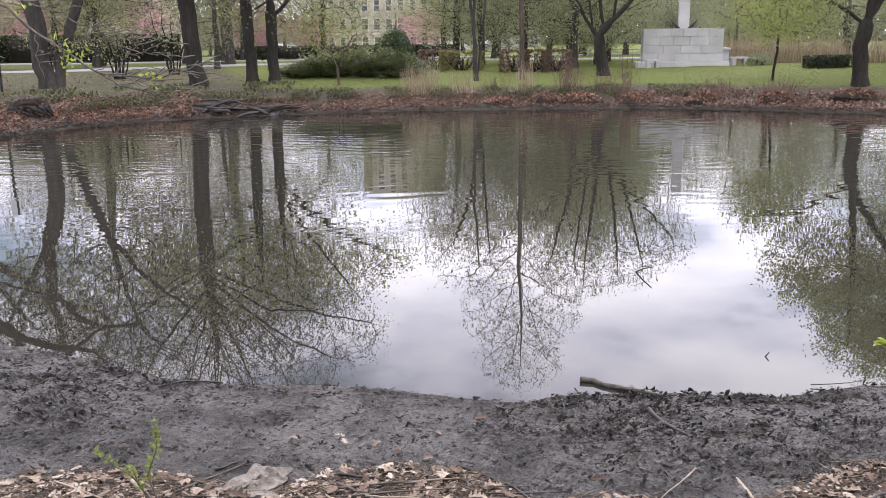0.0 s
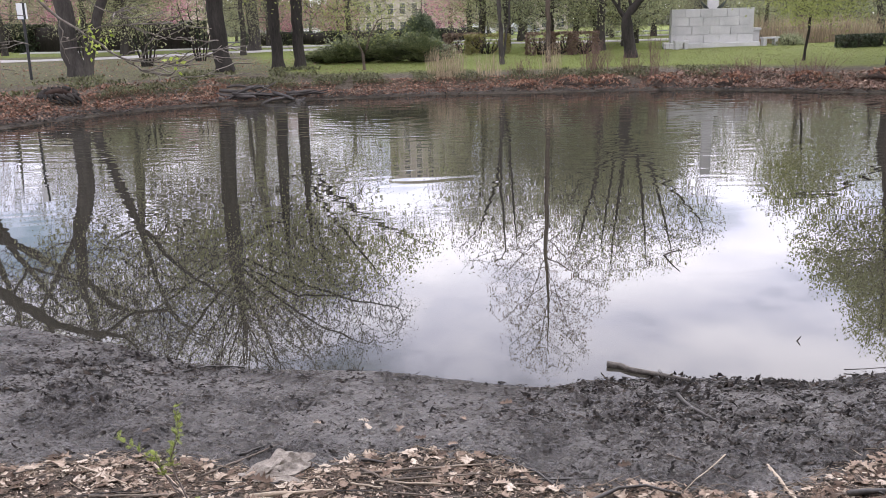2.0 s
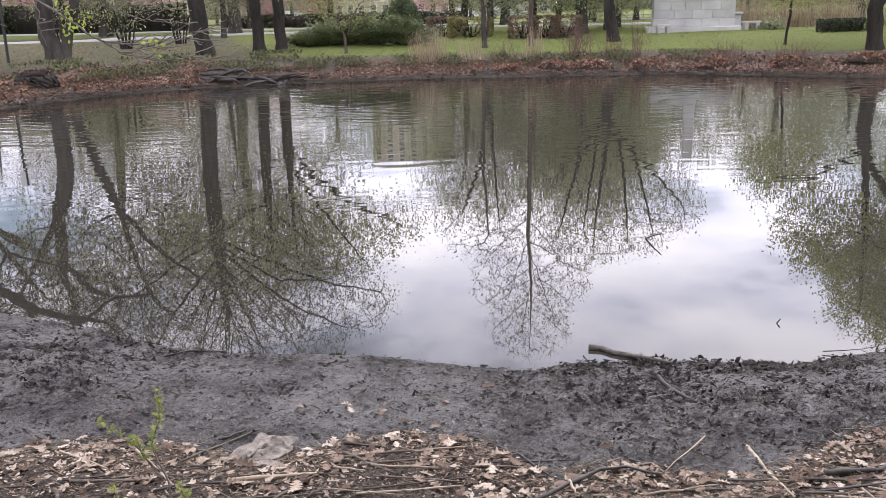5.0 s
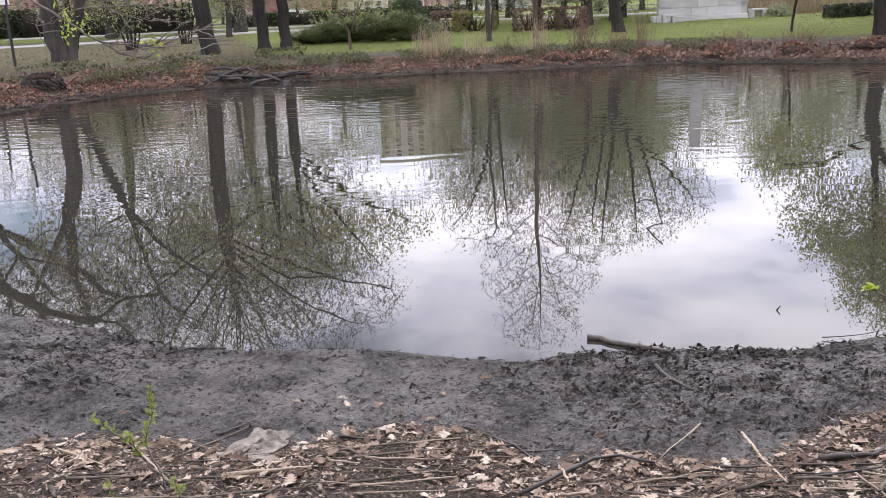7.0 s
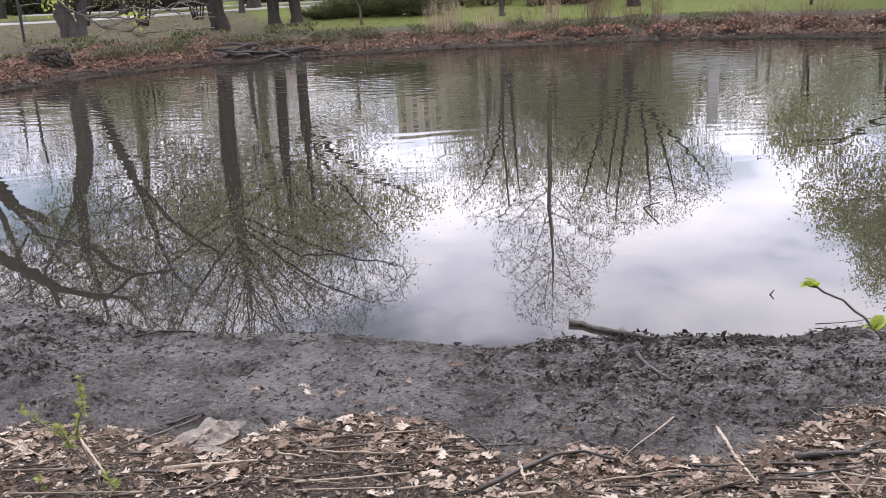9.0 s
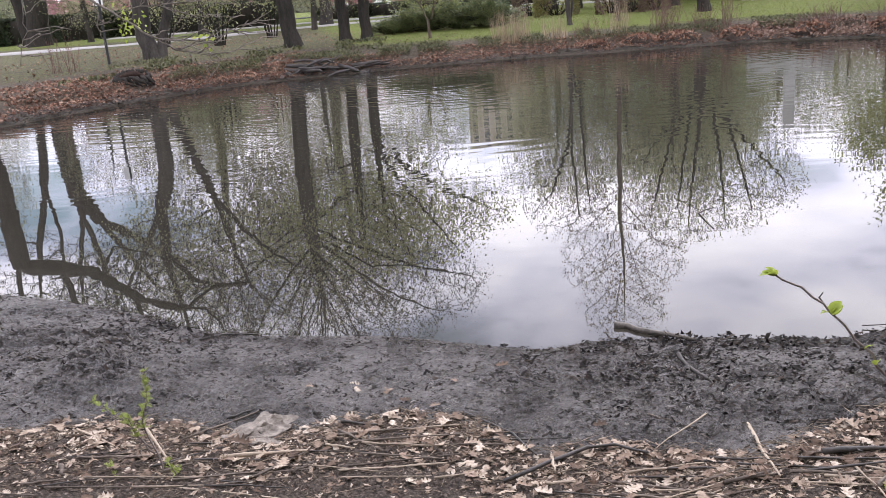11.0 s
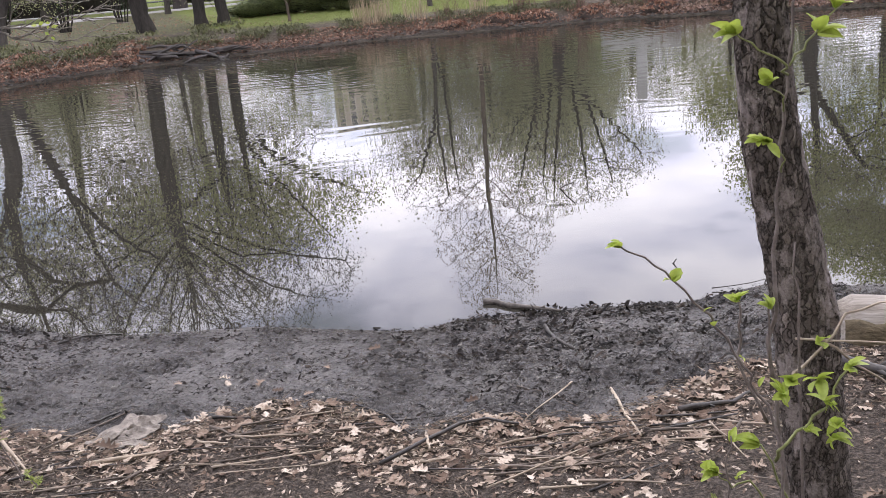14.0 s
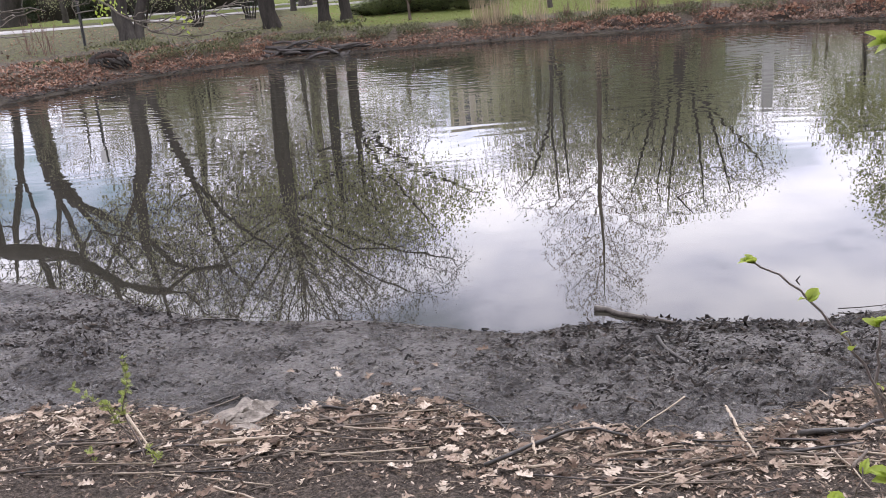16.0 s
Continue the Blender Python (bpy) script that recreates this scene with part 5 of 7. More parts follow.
stalks("reed_clump", -0.25, 38.8, 0.85, 0.4, 170, 1.35, REED, "clump of dry straw-coloured reeds on the bank", "reeds", 1, 0.10, group="reeds")
stalks("reed_clump", 1.45, 38.9, 0.6, 0.4, 60, 1.0, REED, "thin clump of dry straw-coloured reeds on the bank", "reeds", 2, 0.12, group="reeds")
stalks("bare_shrub", 2.9, 38.7, 0.7, 0.3, 30, 0.8, TWIG_RED, "sparse bare reddish shrub on the bank", "shrub", 3, 0.25, group="bare shrubs", forks=2)
stalks("bare_shrub", 4.15, 38.6, 0.45, 0.3, 46, 1.5, REED, "pale bare stems round the slim tree", "shrub", 4, 0.12, group="bare shrubs", forks=1)
stalks("bare_shrub", 6.1, 38.7, 0.6, 0.45, 64, 1.7, TWIG_RED, "tall bare reddish shrub on the bank", "shrub", 5, 0.28, group="bare shrubs", forks=3)
stalks("bare_shrub", 7.4, 38.6, 0.5, 0.4, 36, 1.0, TWIG_RED, "small bare reddish shrub on the bank", "shrub", 6, 0.3, group="bare shrubs", forks=2)
stalks("bare_shrub", 8.35, 37.5, 0.3, 0.25, 26, 2.3, TWIG_RED, "thin upright bare shrub over a leaf mound", "shrub", 7, 0.16, group="bare shrubs", forks=3)
stalks("bare_shrub", 11.6, 36.6, 0.9, 0.4, 60, 0.9, TWIG_RED, "low bare shrub among fallen leaves", "shrub", 8, 0.35, group="bare shrubs", forks=2)
stalks("bare_shrub", 13.9, 35.4, 0.9, 0.4, 60, 0.95, TWIG_RED, "low bare shrub among fallen leaves", "shrub", 9, 0.35, group="bare shrubs", forks=2)
stalks("bare_shrub", -17.6, 33.6, 0.6, 0.5, 30, 1.6, TWIG_RED, "thin bare shrub on the earth bank", "shrub", 10, 0.22, group="bare shrubs", forks=2)
stalks("reed_bed", 21.5, 55, 4.5, 1.2, 1500, 1.7, REED, "wide bed of dry tan reeds behind the lawn", "reeds", 11, 0.14, 0.014)
stalks("reed_bed", 29, 51, 4.5, 1.2, 1200, 1.7, REED, "wide bed of dry tan reeds behind the lawn", "reeds", 12, 0.14, 0.014)


def mound(x, y, rx, ry, h, seed, label):
    """A small overhanging bank mound of leaves and roots."""
    ob = thing("leaf_mound", None, label, "leaf mound", "leaf mounds", at=pose(x, y, floor_at(x, y, 0.06)))
    s, r = Sheet(), random.Random(seed)
    rows, cols = 6, 14
    for i in range(rows + 1):
        for k in range(cols):
            e, a = i / rows * 1.5708, k / cols * 6.283
            q = 1 + 0.18 * r.uniform(-1, 1)
            s.v.append((rx * math.cos(a) * math.cos(e) * q, ry * math.sin(a) * math.cos(e) * q, h * math.sin(e) * q))
    s.f = [(i * cols + k, i * cols + (k + 1) % cols, (i + 1) * cols + (k + 1) % cols, (i + 1) * cols + k) for i in range(rows) for k in range(cols)]
    part("earth", s.mesh("earth", surface("dark_bank_earth", (0.025, 0.02, 0.017), (0.075, 0.055, 0.043), 6, 0.9, 0.6)), ob)
    for k in range(7):
        s = Sheet()
        a = r.uniform(3.3, 6.1)
        p = Vector((rx * 0.8 * math.cos(a), ry * 0.8 * math.sin(a), h * 0.75))
        tube(s, wander([p, p + Vector((r.gauss(0, 0.25), -r.uniform(0.05, 0.4), -h * 0.7))], 3, 0.05, seed * 30 + k), [0.02, 0.017, 0.012, 0.006], 4, False)
        part("root", s.mesh("root", BARK_WARM), ob)
    pts = np.array([(rx * c[0], ry * c[1], max(0.02, h * c[2])) for c in ((lambda u, v: (math.cos(u) * math.cos(v), math.sin(u) * math.cos(v), math.sin(v)))(r.uniform(0, 6.283), r.uniform(0.35, 1.5)) for _ in range(500))])
    part("leaf_cover", foliage(pts * 1.04, 1.0, 0.07, 0.04, seed).mesh("leaf_cover", LEAF_RUST, False), ob)


for i, (x, y, rx, ry, h) in enumerate(((4.9, 37.6, 0.7, 0.4, 0.35), (6.4, 37.4, 0.9, 0.45, 0.38), (8.6, 37.0, 0.7, 0.45, 0.42), (11.2, 36.1, 0.8, 0.45, 0.42), (13.6, 35.0, 0.7, 0.45, 0.45), (3.0, 37.6, 0.6, 0.35, 0.25), (16.2, 33.8, 0.8, 0.5, 0.3))):
    mound(x, y, rx, ry, h, 90 + i, "undercut bank mound of rust leaves and roots")


def hollow_stump(x, y):
    """Washed-out root plate on the bank."""
    ob = thing("root_stump", None, "dark hollow root stump washed out of the bank", "stump", at=pose(x, y, floor_at(x, y, 0.12), 0, 0, 20))
    for k in range(30):
        s, a = Sheet(), k / 30 * 6.283
        p = Vector((0.6 * math.cos(a), 0.38 * math.sin(a), 0.3 + 0.25 * max(0, math.sin(a))))
        tube(s, wander([p, Vector((0.75 * math.cos(a + 0.6), 0.5 * math.sin(a + 0.6), -0.05))], 4, 0.06, 300 + k), [0.07, 0.06, 0.05, 0.035, 0.02], 5)
        part("root", s.mesh("root", BARK_DARK), ob)
    s = Sheet()
    tube(s, wander([(-0.6, 0.15, 0.25), (0, 0.3, 0.42), (0.6, 0.15, 0.22)], 4, 0.05, 5), [0.05, 0.08, 0.1, 0.11, 0.12, 0.11, 0.1, 0.08, 0.05], 7)
    part("rim", s.mesh("rim", surface("rotten_wood", (0.018, 0.012, 0.01), (0.06, 0.038, 0.028), 7, 0.9, 0.7)), ob)


hollow_stump(-14.0, 31.7)


def brush_pile(x, y, n, seed, label):
    ob = thing("brush_pile", None, label, "branches", at=pose(x, y, 0.0, 0, 0, 8))
    r = random.Random(seed)
    for k in range(n):
        s = Sheet()
        a, L = r.gauss(0, 0.4), r.uniform(0.7, 1.9)
        x0 = r.gauss(0, 0.6)
        c = Vector((x0, r.gauss(0.15, 0.25), r.uniform(0.05, 0.62) * math.exp(-(x0 / 0.9) ** 2) + 0.04))
        d = Vector((math.cos(a), math.sin(a), r.gauss(0.02, 0.2))) * L / 2
        thick = r.uniform(0.8, 1.7)
        tube(s, wander([c - d, c + d], 4, 0.07, seed * 40 + k), [0.05 * thick, 0.055 * thick, 0.045 * thick, 0.035 * thick, 0.02], 6)
        part("branch", s.mesh("branch", STICK_DARK), ob)


brush_pile(-7.85, 35.1, 26, 6, "heap of dark waterlogged branches at the water's edge")
brush_pile(-6.0, 35.4, 3, 7, "few dark branches lying at the water's edge")


STICK_LOG = surface("wet_grey_driftwood", (0.035, 0.030, 0.026), (0.17, 0.15, 0.13), 22, 0.7, 0.7, 0.01, (1, 1, 1))


# ---- near bank: log, sticks ----
def stick(radius, *line, material=None, label="dead stick lying on the leaf litter", lift=0.0, name="stick", taper=0.55, bend=0.004, dip=None, sides=6):
    """A fallen stick along points of the ground plan."""
    pts = [(x, y, floor_at(x, y) + radius * 0.75 + lift + (0.014 if litter_depth(x, y) > 0 else 0)) for x, y in line]
    seed = int(abs(line[0][0]) * 1000 + abs(line[-1][1]) * 77) % 9973
    p = wander(pts, max(2, 8 // len(pts)), bend, seed)
    p = [Vector((q.x, q.y, max(q.z, floor_at(q.x, q.y) + radius * 0.4))) for q in p]
    if dip is not None:
        p = [Vector((q.x, q.y, max(q.z, radius * 0.45))) for q in p]
    n = len(p)
    radius *= 0.8
    s, r = Sheet(), random.Random(seed)
    tube(s, p, [radius * (1 - (1 - taper) * i / (n - 1)) * r.uniform(0.88, 1.12) for i in range(n)], sides)
    for _ in range(2):
        i = r.randrange(1, n - 1) if n > 2 else 0
        d = (p[i + 1] - p[i]).normalized() if i + 1 < n else Vector((1, 0, 0))
        tube(s, [p[i], p[i] + (d + Vector((r.gauss(0, 0.7), r.gauss(0, 0.7), r.uniform(0, 0.4)))).normalized() * radius * r.uniform(1.4, 3)], [radius * 0.5, radius * 0.25], 4)
    c = sum(p, Vector()) / n
    s.v = [Vector(v) - c for v in s.v]
    return thing(name, s.mesh(name, material or STICK_GREY), label, "stick", "fallen sticks", at=Matrix.Translation(c))


MUDDY = "dark wet stick lying on the mud"
stick(.013, (-1.72, 5.03), (-1.37, 4.55), material=STICK_PALE)
stick(.011, (-1.93, 4.62), (-1.51, 4.61))
stick(.009, (-1.42, 4.86), (-1.24, 5.20), (-1.07, 5.45), label="thin grey stick across mud and leaves")
stick(.012, (-1.29, 5.24), (-1.17, 5.38), material=STICK_DARK, label=MUDDY)
stick(.018, (-1.96, 4.50), (-1.88, 4.38), label="short thick stub of dead wood")
stick(.006, (-2.49, 4.91), (-2.17, 5.11))
stick(.016, (-1.07, 4.58), (-0.65, 4.71), material=STICK_PALE, label="pale barkless stick beside the crumpled bag")
stick(.012, (-0.65, 4.42), (-0.58, 4.57))
stick(.010, (-0.83, 4.36), (-0.66, 4.69))
stick(.012, (-0.55, 5.11), (-0.33, 5.10), material=STICK_DARK, label=MUDDY)
stick(.010, (-0.54, 4.99), (-0.24, 4.74))
stick(.009, (-0.37, 4.83), (0.09, 4.79), material=STICK_PALE)
stick(.009, (-0.42, 4.48), (0.13, 4.60), material=STICK_PALE)
stick(.012, (0.18, 5.24), (0.46, 4.96), (0.60, 4.65), material=STICK_DARK, label="dark stick running from mud into the leaves")
stick(.015, (0.44, 4.33), (0.66, 4.53), (0.86, 4.71), (1.01, 4.73), (1.17, 4.61), material=STICK_DARK, label="long curved dark branch over the leaves", lift=0.015)
stick(.012, (0.68, 4.57), (0.69, 4.42), material=STICK_PALE, lift=0.02, label="short pale stick leaning on the curved branch")
stick(.008, (1.06, 4.88), (1.22, 4.73), material=STICK_DARK, label=MUDDY)
stick(.006, (1.12, 5.26), (1.30, 5.11), (1.43, 4.97), (1.52, 4.77), label="thin curved twig on the mud")
stick(.007, (1.55, 5.11), (1.22, 4.70), material=STICK_PALE, label="thin pale twig on the mud", lift=0.01)
stick(.013, (1.75, 4.99), (1.75, 4.64), (1.74, 4.30), material=STICK_PALE, label="straight pale stick pointing to the water")
stick(.011, (1.88, 4.36), (2.09, 4.43), (2.30, 4.49), material=STICK_DARK)
stick(.006, (1.76, 4.72), (2.28, 4.64))
stick(.021, (2.02, 4.58), (2.20, 4.62), (2.34, 4.66), (2.50, 4.75), material=STICK_DARK, label="thick dark branch end on the leaves", bend=0.012, sides=8)
stick(.010, (1.95, 4.58), (2.23, 4.65))
stick(.010, (2.20, 5.00), (2.41, 5.04), material=STICK_DARK, label=MUDDY)
stick(.011, (1.37, 4.26), (1.62, 4.41))
stick(.012, (1.47, 4.23), (1.71, 4.35))
stick(.008, (1.00, 4.21), (1.27, 4.10), (1.57, 4.07))
stick(.010, (0.93, 4.38), (1.19, 4.28), (1.46, 4.09))
stick(.009, (1.17, 3.92), (1.43, 3.87), material=STICK_PALE)
stick(.012, (0.64, 4.33), (0.79, 4.35), material=STICK_PALE)
stick(.033, (1.21, 7.07), (1.33, 6.96), (1.50, 6.86), (1.76, 6.66), name="log", material=STICK_LOG, label="grey driftwood limb at the water's edge", dip=0.0, sides=10, bend=0.016, lift=-0.004, taper=0.45)
stick(.020, (1.59, 6.36), (1.61, 6.04), (1.68, 5.74), material=STICK_DARK, label=MUDDY)
stick(.012, (-2.18, 7.03), (-2.03, 7.21), (-1.73, 7.19), material=STICK_DARK, label=MUDDY)
stick(.010, (-2.15, 6.85), (-1.82, 6.66), material=STICK_DARK, label=MUDDY)
stick(.008, (1.07, 6.70), (1.26, 6.55), material=STICK_DARK, label=MUDDY)
for i in range(64):
    r = random.Random(700 + i)
    x, y = r.uniform(-2.6, 2.6), 0
    y = float(np.interp(x, LITTER_X, LITTER_Y)) - r.uniform(0.05, 1.0)
    a, L = r.gauss(0, 0.32), r.uniform(0.15, 0.7)
    stick(r.uniform(0.004, 0.009), (x, y), (x + L * math.cos(a), y + L * math.sin(a)), material=(STICK_GREY, STICK_PALE, STICK_DARK)[i % 3], label="thin dead twig among the fallen leaves")

stick(.007, (0.99, 4.12), (1.26, 4.09), (1.55, 4.06))
stick(.006, (0.95, 4.21), (1.28, 4.17), (1.45, 4.09))
stick(.008, (1.19, 4.46), (1.42, 4.41), (1.66, 4.38), material=STICK_DARK)
stick(.009, (1.80, 4.35), (2.04, 4.35), (2.36, 4.40))
stick(.006, (1.74, 4.58), (2.00, 4.55), (2.26, 4.52))
stick(.006, (2.11, 4.38), (2.13, 4.17), (2.12, 3.94), material=STICK_PALE, lift=0.02)
stick(.013, (2.13, 4.16), (2.27, 4.37), lift=0.02)
stick(.006, (-0.67, 4.04), (-0.51, 4.19))
stick(.005, (-0.39, 4.40), (-0.07, 4.42), (0.22, 4.46), material=STICK_PALE)
stick(.008, (-0.35, 4.70), (0.11, 4.64))
stick(.010, (-0.85, 4.34), (-0.72, 4.53))
stick(.012, (-1.34, 4.39), (-1.22, 4.51))
stick(.010, (-2.06, 4.29), (-1.85, 4.34))
stick(.007, (0.98, 4.31), (1.15, 4.25), (1.33, 4.20), material=STICK_PALE)
stick(.009, (1.47, 4.24), (1.63, 4.30), (1.76, 4.33))
stick(.006, (0.42, 5.97), (0.56, 5.87), (0.68, 5.70), material=STICK_DARK, label=MUDDY)
stick(.009, (1.77, 6.16), (1.92, 6.15), material=STICK_DARK, label=MUDDY)

# sticks standing in the pond
s = Sheet()
tube(s, [(0.125, -0.26, 0.125), (0.06, -0.12, 0.07), (0.0, 0.0, 0.0), (-0.01, 0.02, -0.02)], [0.007, 0.009, 0.011, 0.011], 6)
thing("stick", s.mesh("stick", STICK_DARK), "dark stick poking out of the pond water", "stick", "fallen sticks", at=pose(2.45, 10.47, 0))
s = Sheet()
tube(s, [(0.03, 0, 0.04), (0, 0, 0.0), (-0.01, 0, -0.02)], [0.005, 0.007, 0.007], 5)
thing("twig", s.mesh("twig", STICK_DARK), "tiny dark twig tip above the water", "stick", "fallen sticks", at=pose(2.9, 7.55, 0))
stick(.006, (3.0, 6.86), (3.3, 6.84), (3.55, 6.98), material=STICK_DARK, label="thin dark twig at the water's edge", lift=0.03)

stick(.045, (3.02, 5.05), (3.2, 4.8), (3.55, 4.45), material=STICK_DARK, label="thick dark wet branch at the foot of the fallen log", sides=8, lift=0.01)


# ---- near bank: fallen leaves ----
def oak_leaf(length, lobes, curl, seed):
    """A dry lobed oak leaf, curled, with a stalk; lies along +x."""
    r = random.Random(seed)
    edge, n = [], lobes * 4 + 2
    for i in range(n + 1):
        t = i / n
        wdt = math.sin(math.pi * min(1, 0.08 + 0.9 * t ** 0.9)) ** 0.6 * 0.36
        wdt *= 0.74 - 0.36 * math.cos(2 * math.pi * (t * lobes * 1.0 + 0.08))
        if i in (0, n):
            wdt *= 0.3
        edge.append((t, wdt * r.uniform(0.82, 1.18)))
    s, L = Sheet(), length

    def lift(u, v):
        return L * (curl * (v * v * 4.0) + 0.25 * curl * math.sin(u * 5 + seed) + 0.12 * curl * (u - 0.5) ** 2)
    for t, wd in edge:
        for v in (-wd, -wd * 0.4, wd * 0.4, wd * r.uniform(0.75, 1.15)):
            s.v.append((L * (t - 0.5), L * v * r.uniform(0.93, 1.07), lift(t, v) + L * 0.012 * r.uniform(-1, 1)))
    for i in range(n):
        for k in range(3):
            s.f.append((i * 4 + k, i * 4 + 4 + k, i * 4 + 5 + k, i * 4 + 1 + k))
    tube(s, [(-0.5 * L, 0, 0.002), (-0.68 * L, 0.03 * L, 0.012)], [0.0016, 0.001], 3, False)
    return s


def dry_leaf_mat(name, stops, by_object, rough=0.7, shine=0.12):
    m, nt, p = blank(name)
    rnd = nt.nodes.new("ShaderNodeObjectInfo").outputs["Random"] if by_object else nt.nodes.new("ShaderNodeNewGeometry").outputs["Random Per Island"]
    col = ramp_node(nt, rnd, stops)
    col = mix_node(nt, 1.0, col, ramp_node(nt, noise_node(nt, 38, 5, 0.7), [(0.35, (0.62, 0.58, 0.55)), (0.6, (1.08, 1.08, 1.08))]), "MULTIPLY")
    nt.links.new(col, p.inputs["Base Color"])
    p.inputs["Roughness"].default_value, p.inputs["Specular IOR Level"].default_value = rough, shine
    nt.links.new(bump_node(nt, noise_node(nt, 60, 4), 0.4, 0.004), p.inputs["Normal"])
    return m


DRY = [(0.0, (0.07, 0.048, 0.035)), (0.25, (0.15, 0.105, 0.076)), (0.55, (0.27, 0.205, 0.155)), (0.8, (0.38, 0.31, 0.24)), (1.0, (0.5, 0.43, 0.35))]
LEAF_DRY, LEAF_DRY_MANY = dry_leaf_mat("dry_oak_leaf", [(p, tuple(min(0.6, c * 1.08) for c in t)) for p, t in DRY], True), dry_leaf_mat("dry_oak_litter", DRY, False)
LEAF_WET = dry_leaf_mat("sodden_black_leaves", [(0.0, (0.007, 0.006, 0.006)), (0.45, (0.014, 0.0115, 0.0098)), (0.8, (0.026, 0.0205, 0.0165)), (1.0, (0.055, 0.042, 0.033))], False, 0.6, 0.06)


def litter():
    r = np.random.RandomState(21)
    forms = [oak_leaf(0.095 + 0.008 * k, 3 + k % 2, (0.08, 0.2, 0.36, 0.12, 0.25)[k % 5] * (1 if k % 3 else -0.7), 60 + k) for k in range(8)]
    meshes = [f.mesh("leaf", LEAF_DRY) for f in forms]
    # the drift as a whole, and the leaves that can be told apart
    n = 1700
    x = r.uniform(-4.2, 3.8, n)
    d = np.abs(r.normal(0.05, 0.42, n)) - 0.08
    y = np.interp(x, LITTER_X, LITTER_Y) - d
    d2 = r.rand(n) < 0.25
    y = np.where(d2, r.uniform(2.6, 4.6, n), y)
    z = land(x, y)
    s = Sheet()
    for i in range(n):
        f = forms[r.randint(8)]
        m = pose(x[i], y[i], z[i] + 0.004 + 0.012 * r.rand(), r.normal(0, 9), r.normal(0, 9), r.rand() * 360) @ Matrix.Scale(0.2 + 0.6 * r.rand() ** 2, 4)
        s.add([m @ Vector(v) for v in f.v], f.f)
    drift = thing("leaf_litter", s.mesh("leaf_litter", LEAF_DRY_MANY), "strip of dry tan oak leaves and crumbs along the mud", "leaf litter", kind="stuff")
    n = 290
    x = r.uniform(-2.9, 2.9, n)
    y = np.interp(x, LITTER_X, LITTER_Y) - np.abs(r.normal(0.08, 0.38, n)) + 0.04
    for k, (lx, ly) in enumerate(((-0.60, 5.72), (-0.56, 5.63), (-0.35, 5.62), (-0.22, 5.45), (-0.9, 5.72), (-0.02, 5.36), (0.05, 5.85), (0.35, 6.2), (-1.95, 5.55), (-2.1, 5.2), (0.95, 5.0), (2.2, 4.95), (-0.95, 4.78), (-1.0, 4.35), (-0.85, 4.5))):
        x[k], y[k] = lx, ly
    z = land(x, y)
    for i in range(n):
        part("leaf", meshes[r.randint(8)], drift, at=pose(x[i], y[i], z[i] + 0.012 + 0.022 * r.rand(), r.normal(0, 7), r.normal(0, 7), r.rand() * 360) @ Matrix.Scale(0.38 + 0.42 * r.rand(), 4))


def sodden():
    """Black, waterlogged leaves trodden into the mud."""
    r = np.random.RandomState(33)
    N = 230000
    x, y = r.uniform(-6.5, 6, N), r.uniform(4.2, 9.4, N)
    sd = shore_distance(x, y)
    dens = 0.34 + 0.75 * np.exp(-((x - 1.75) / 1.2) ** 2 - ((y - 6.25) / 0.75) ** 2) + 0.75 * np.exp(-((x + 3.3) / 1.2) ** 2 - ((y - 6.9) / 0.85) ** 2) + 0.35 * (x > 2.2) * (y > 5)
    dens = dens + 0.3 * (sd < 0.35) * (x > 0.3)
    hot = np.exp(-((x - 1.75) / 1.2) ** 2 - ((y - 6.25) / 0.75) ** 2) + np.exp(-((x + 3.3) / 1.2) ** 2 - ((y - 6.9) / 0.85) ** 2)
    dens *= np.clip(1.0 + 1.2 * lumps(x, y, 0.5, 8), 0.15, 2)
    ok = (sd > -0.1) & (litter_depth(x, y) < 0.05) & (r.rand(N) < dens * 0.16)
    x, y, hot = x[ok], y[ok], hot[ok]
    z = np.maximum(land(x, y), -0.015)
    s = Sheet()
    for i in range(len(x)):
        L, wd, h = 0.006 + 0.015 * r.rand() ** 2, 0.25 + 0.45 * r.rand(), r.uniform(-0.3, 0.5)
        L *= 1 + 0.2 * hot[i]
        m = pose(x[i], y[i], z[i] + 0.001 + 0.006 * r.rand(), r.normal(0, 17 + 8 * hot[i]), r.normal(0, 17 + 8 * hot[i]), r.rand() * 360)
        a = [6.283 * k / 6 + r.uniform(-0.3, 0.3) for k in range(6)]
        q = r.uniform(0.75, 1.15, 6)
        v = [m @ Vector((L * q[k] * math.cos(a[k]), L * wd * q[k] * math.sin(a[k]), L * h * math.sin(a[k]) ** 2)) for k in range(6)]
        s.add([m @ Vector((0, 0, L * 0.1))] + v, [(0, k + 1, (k + 1) % 6 + 1) for k in range(6)])
    thing("sodden_leaves", s.mesh("sodden_leaves", LEAF_WET, False), "black waterlogged leaves pressed into the wet mud", "fallen leaves", kind="stuff")


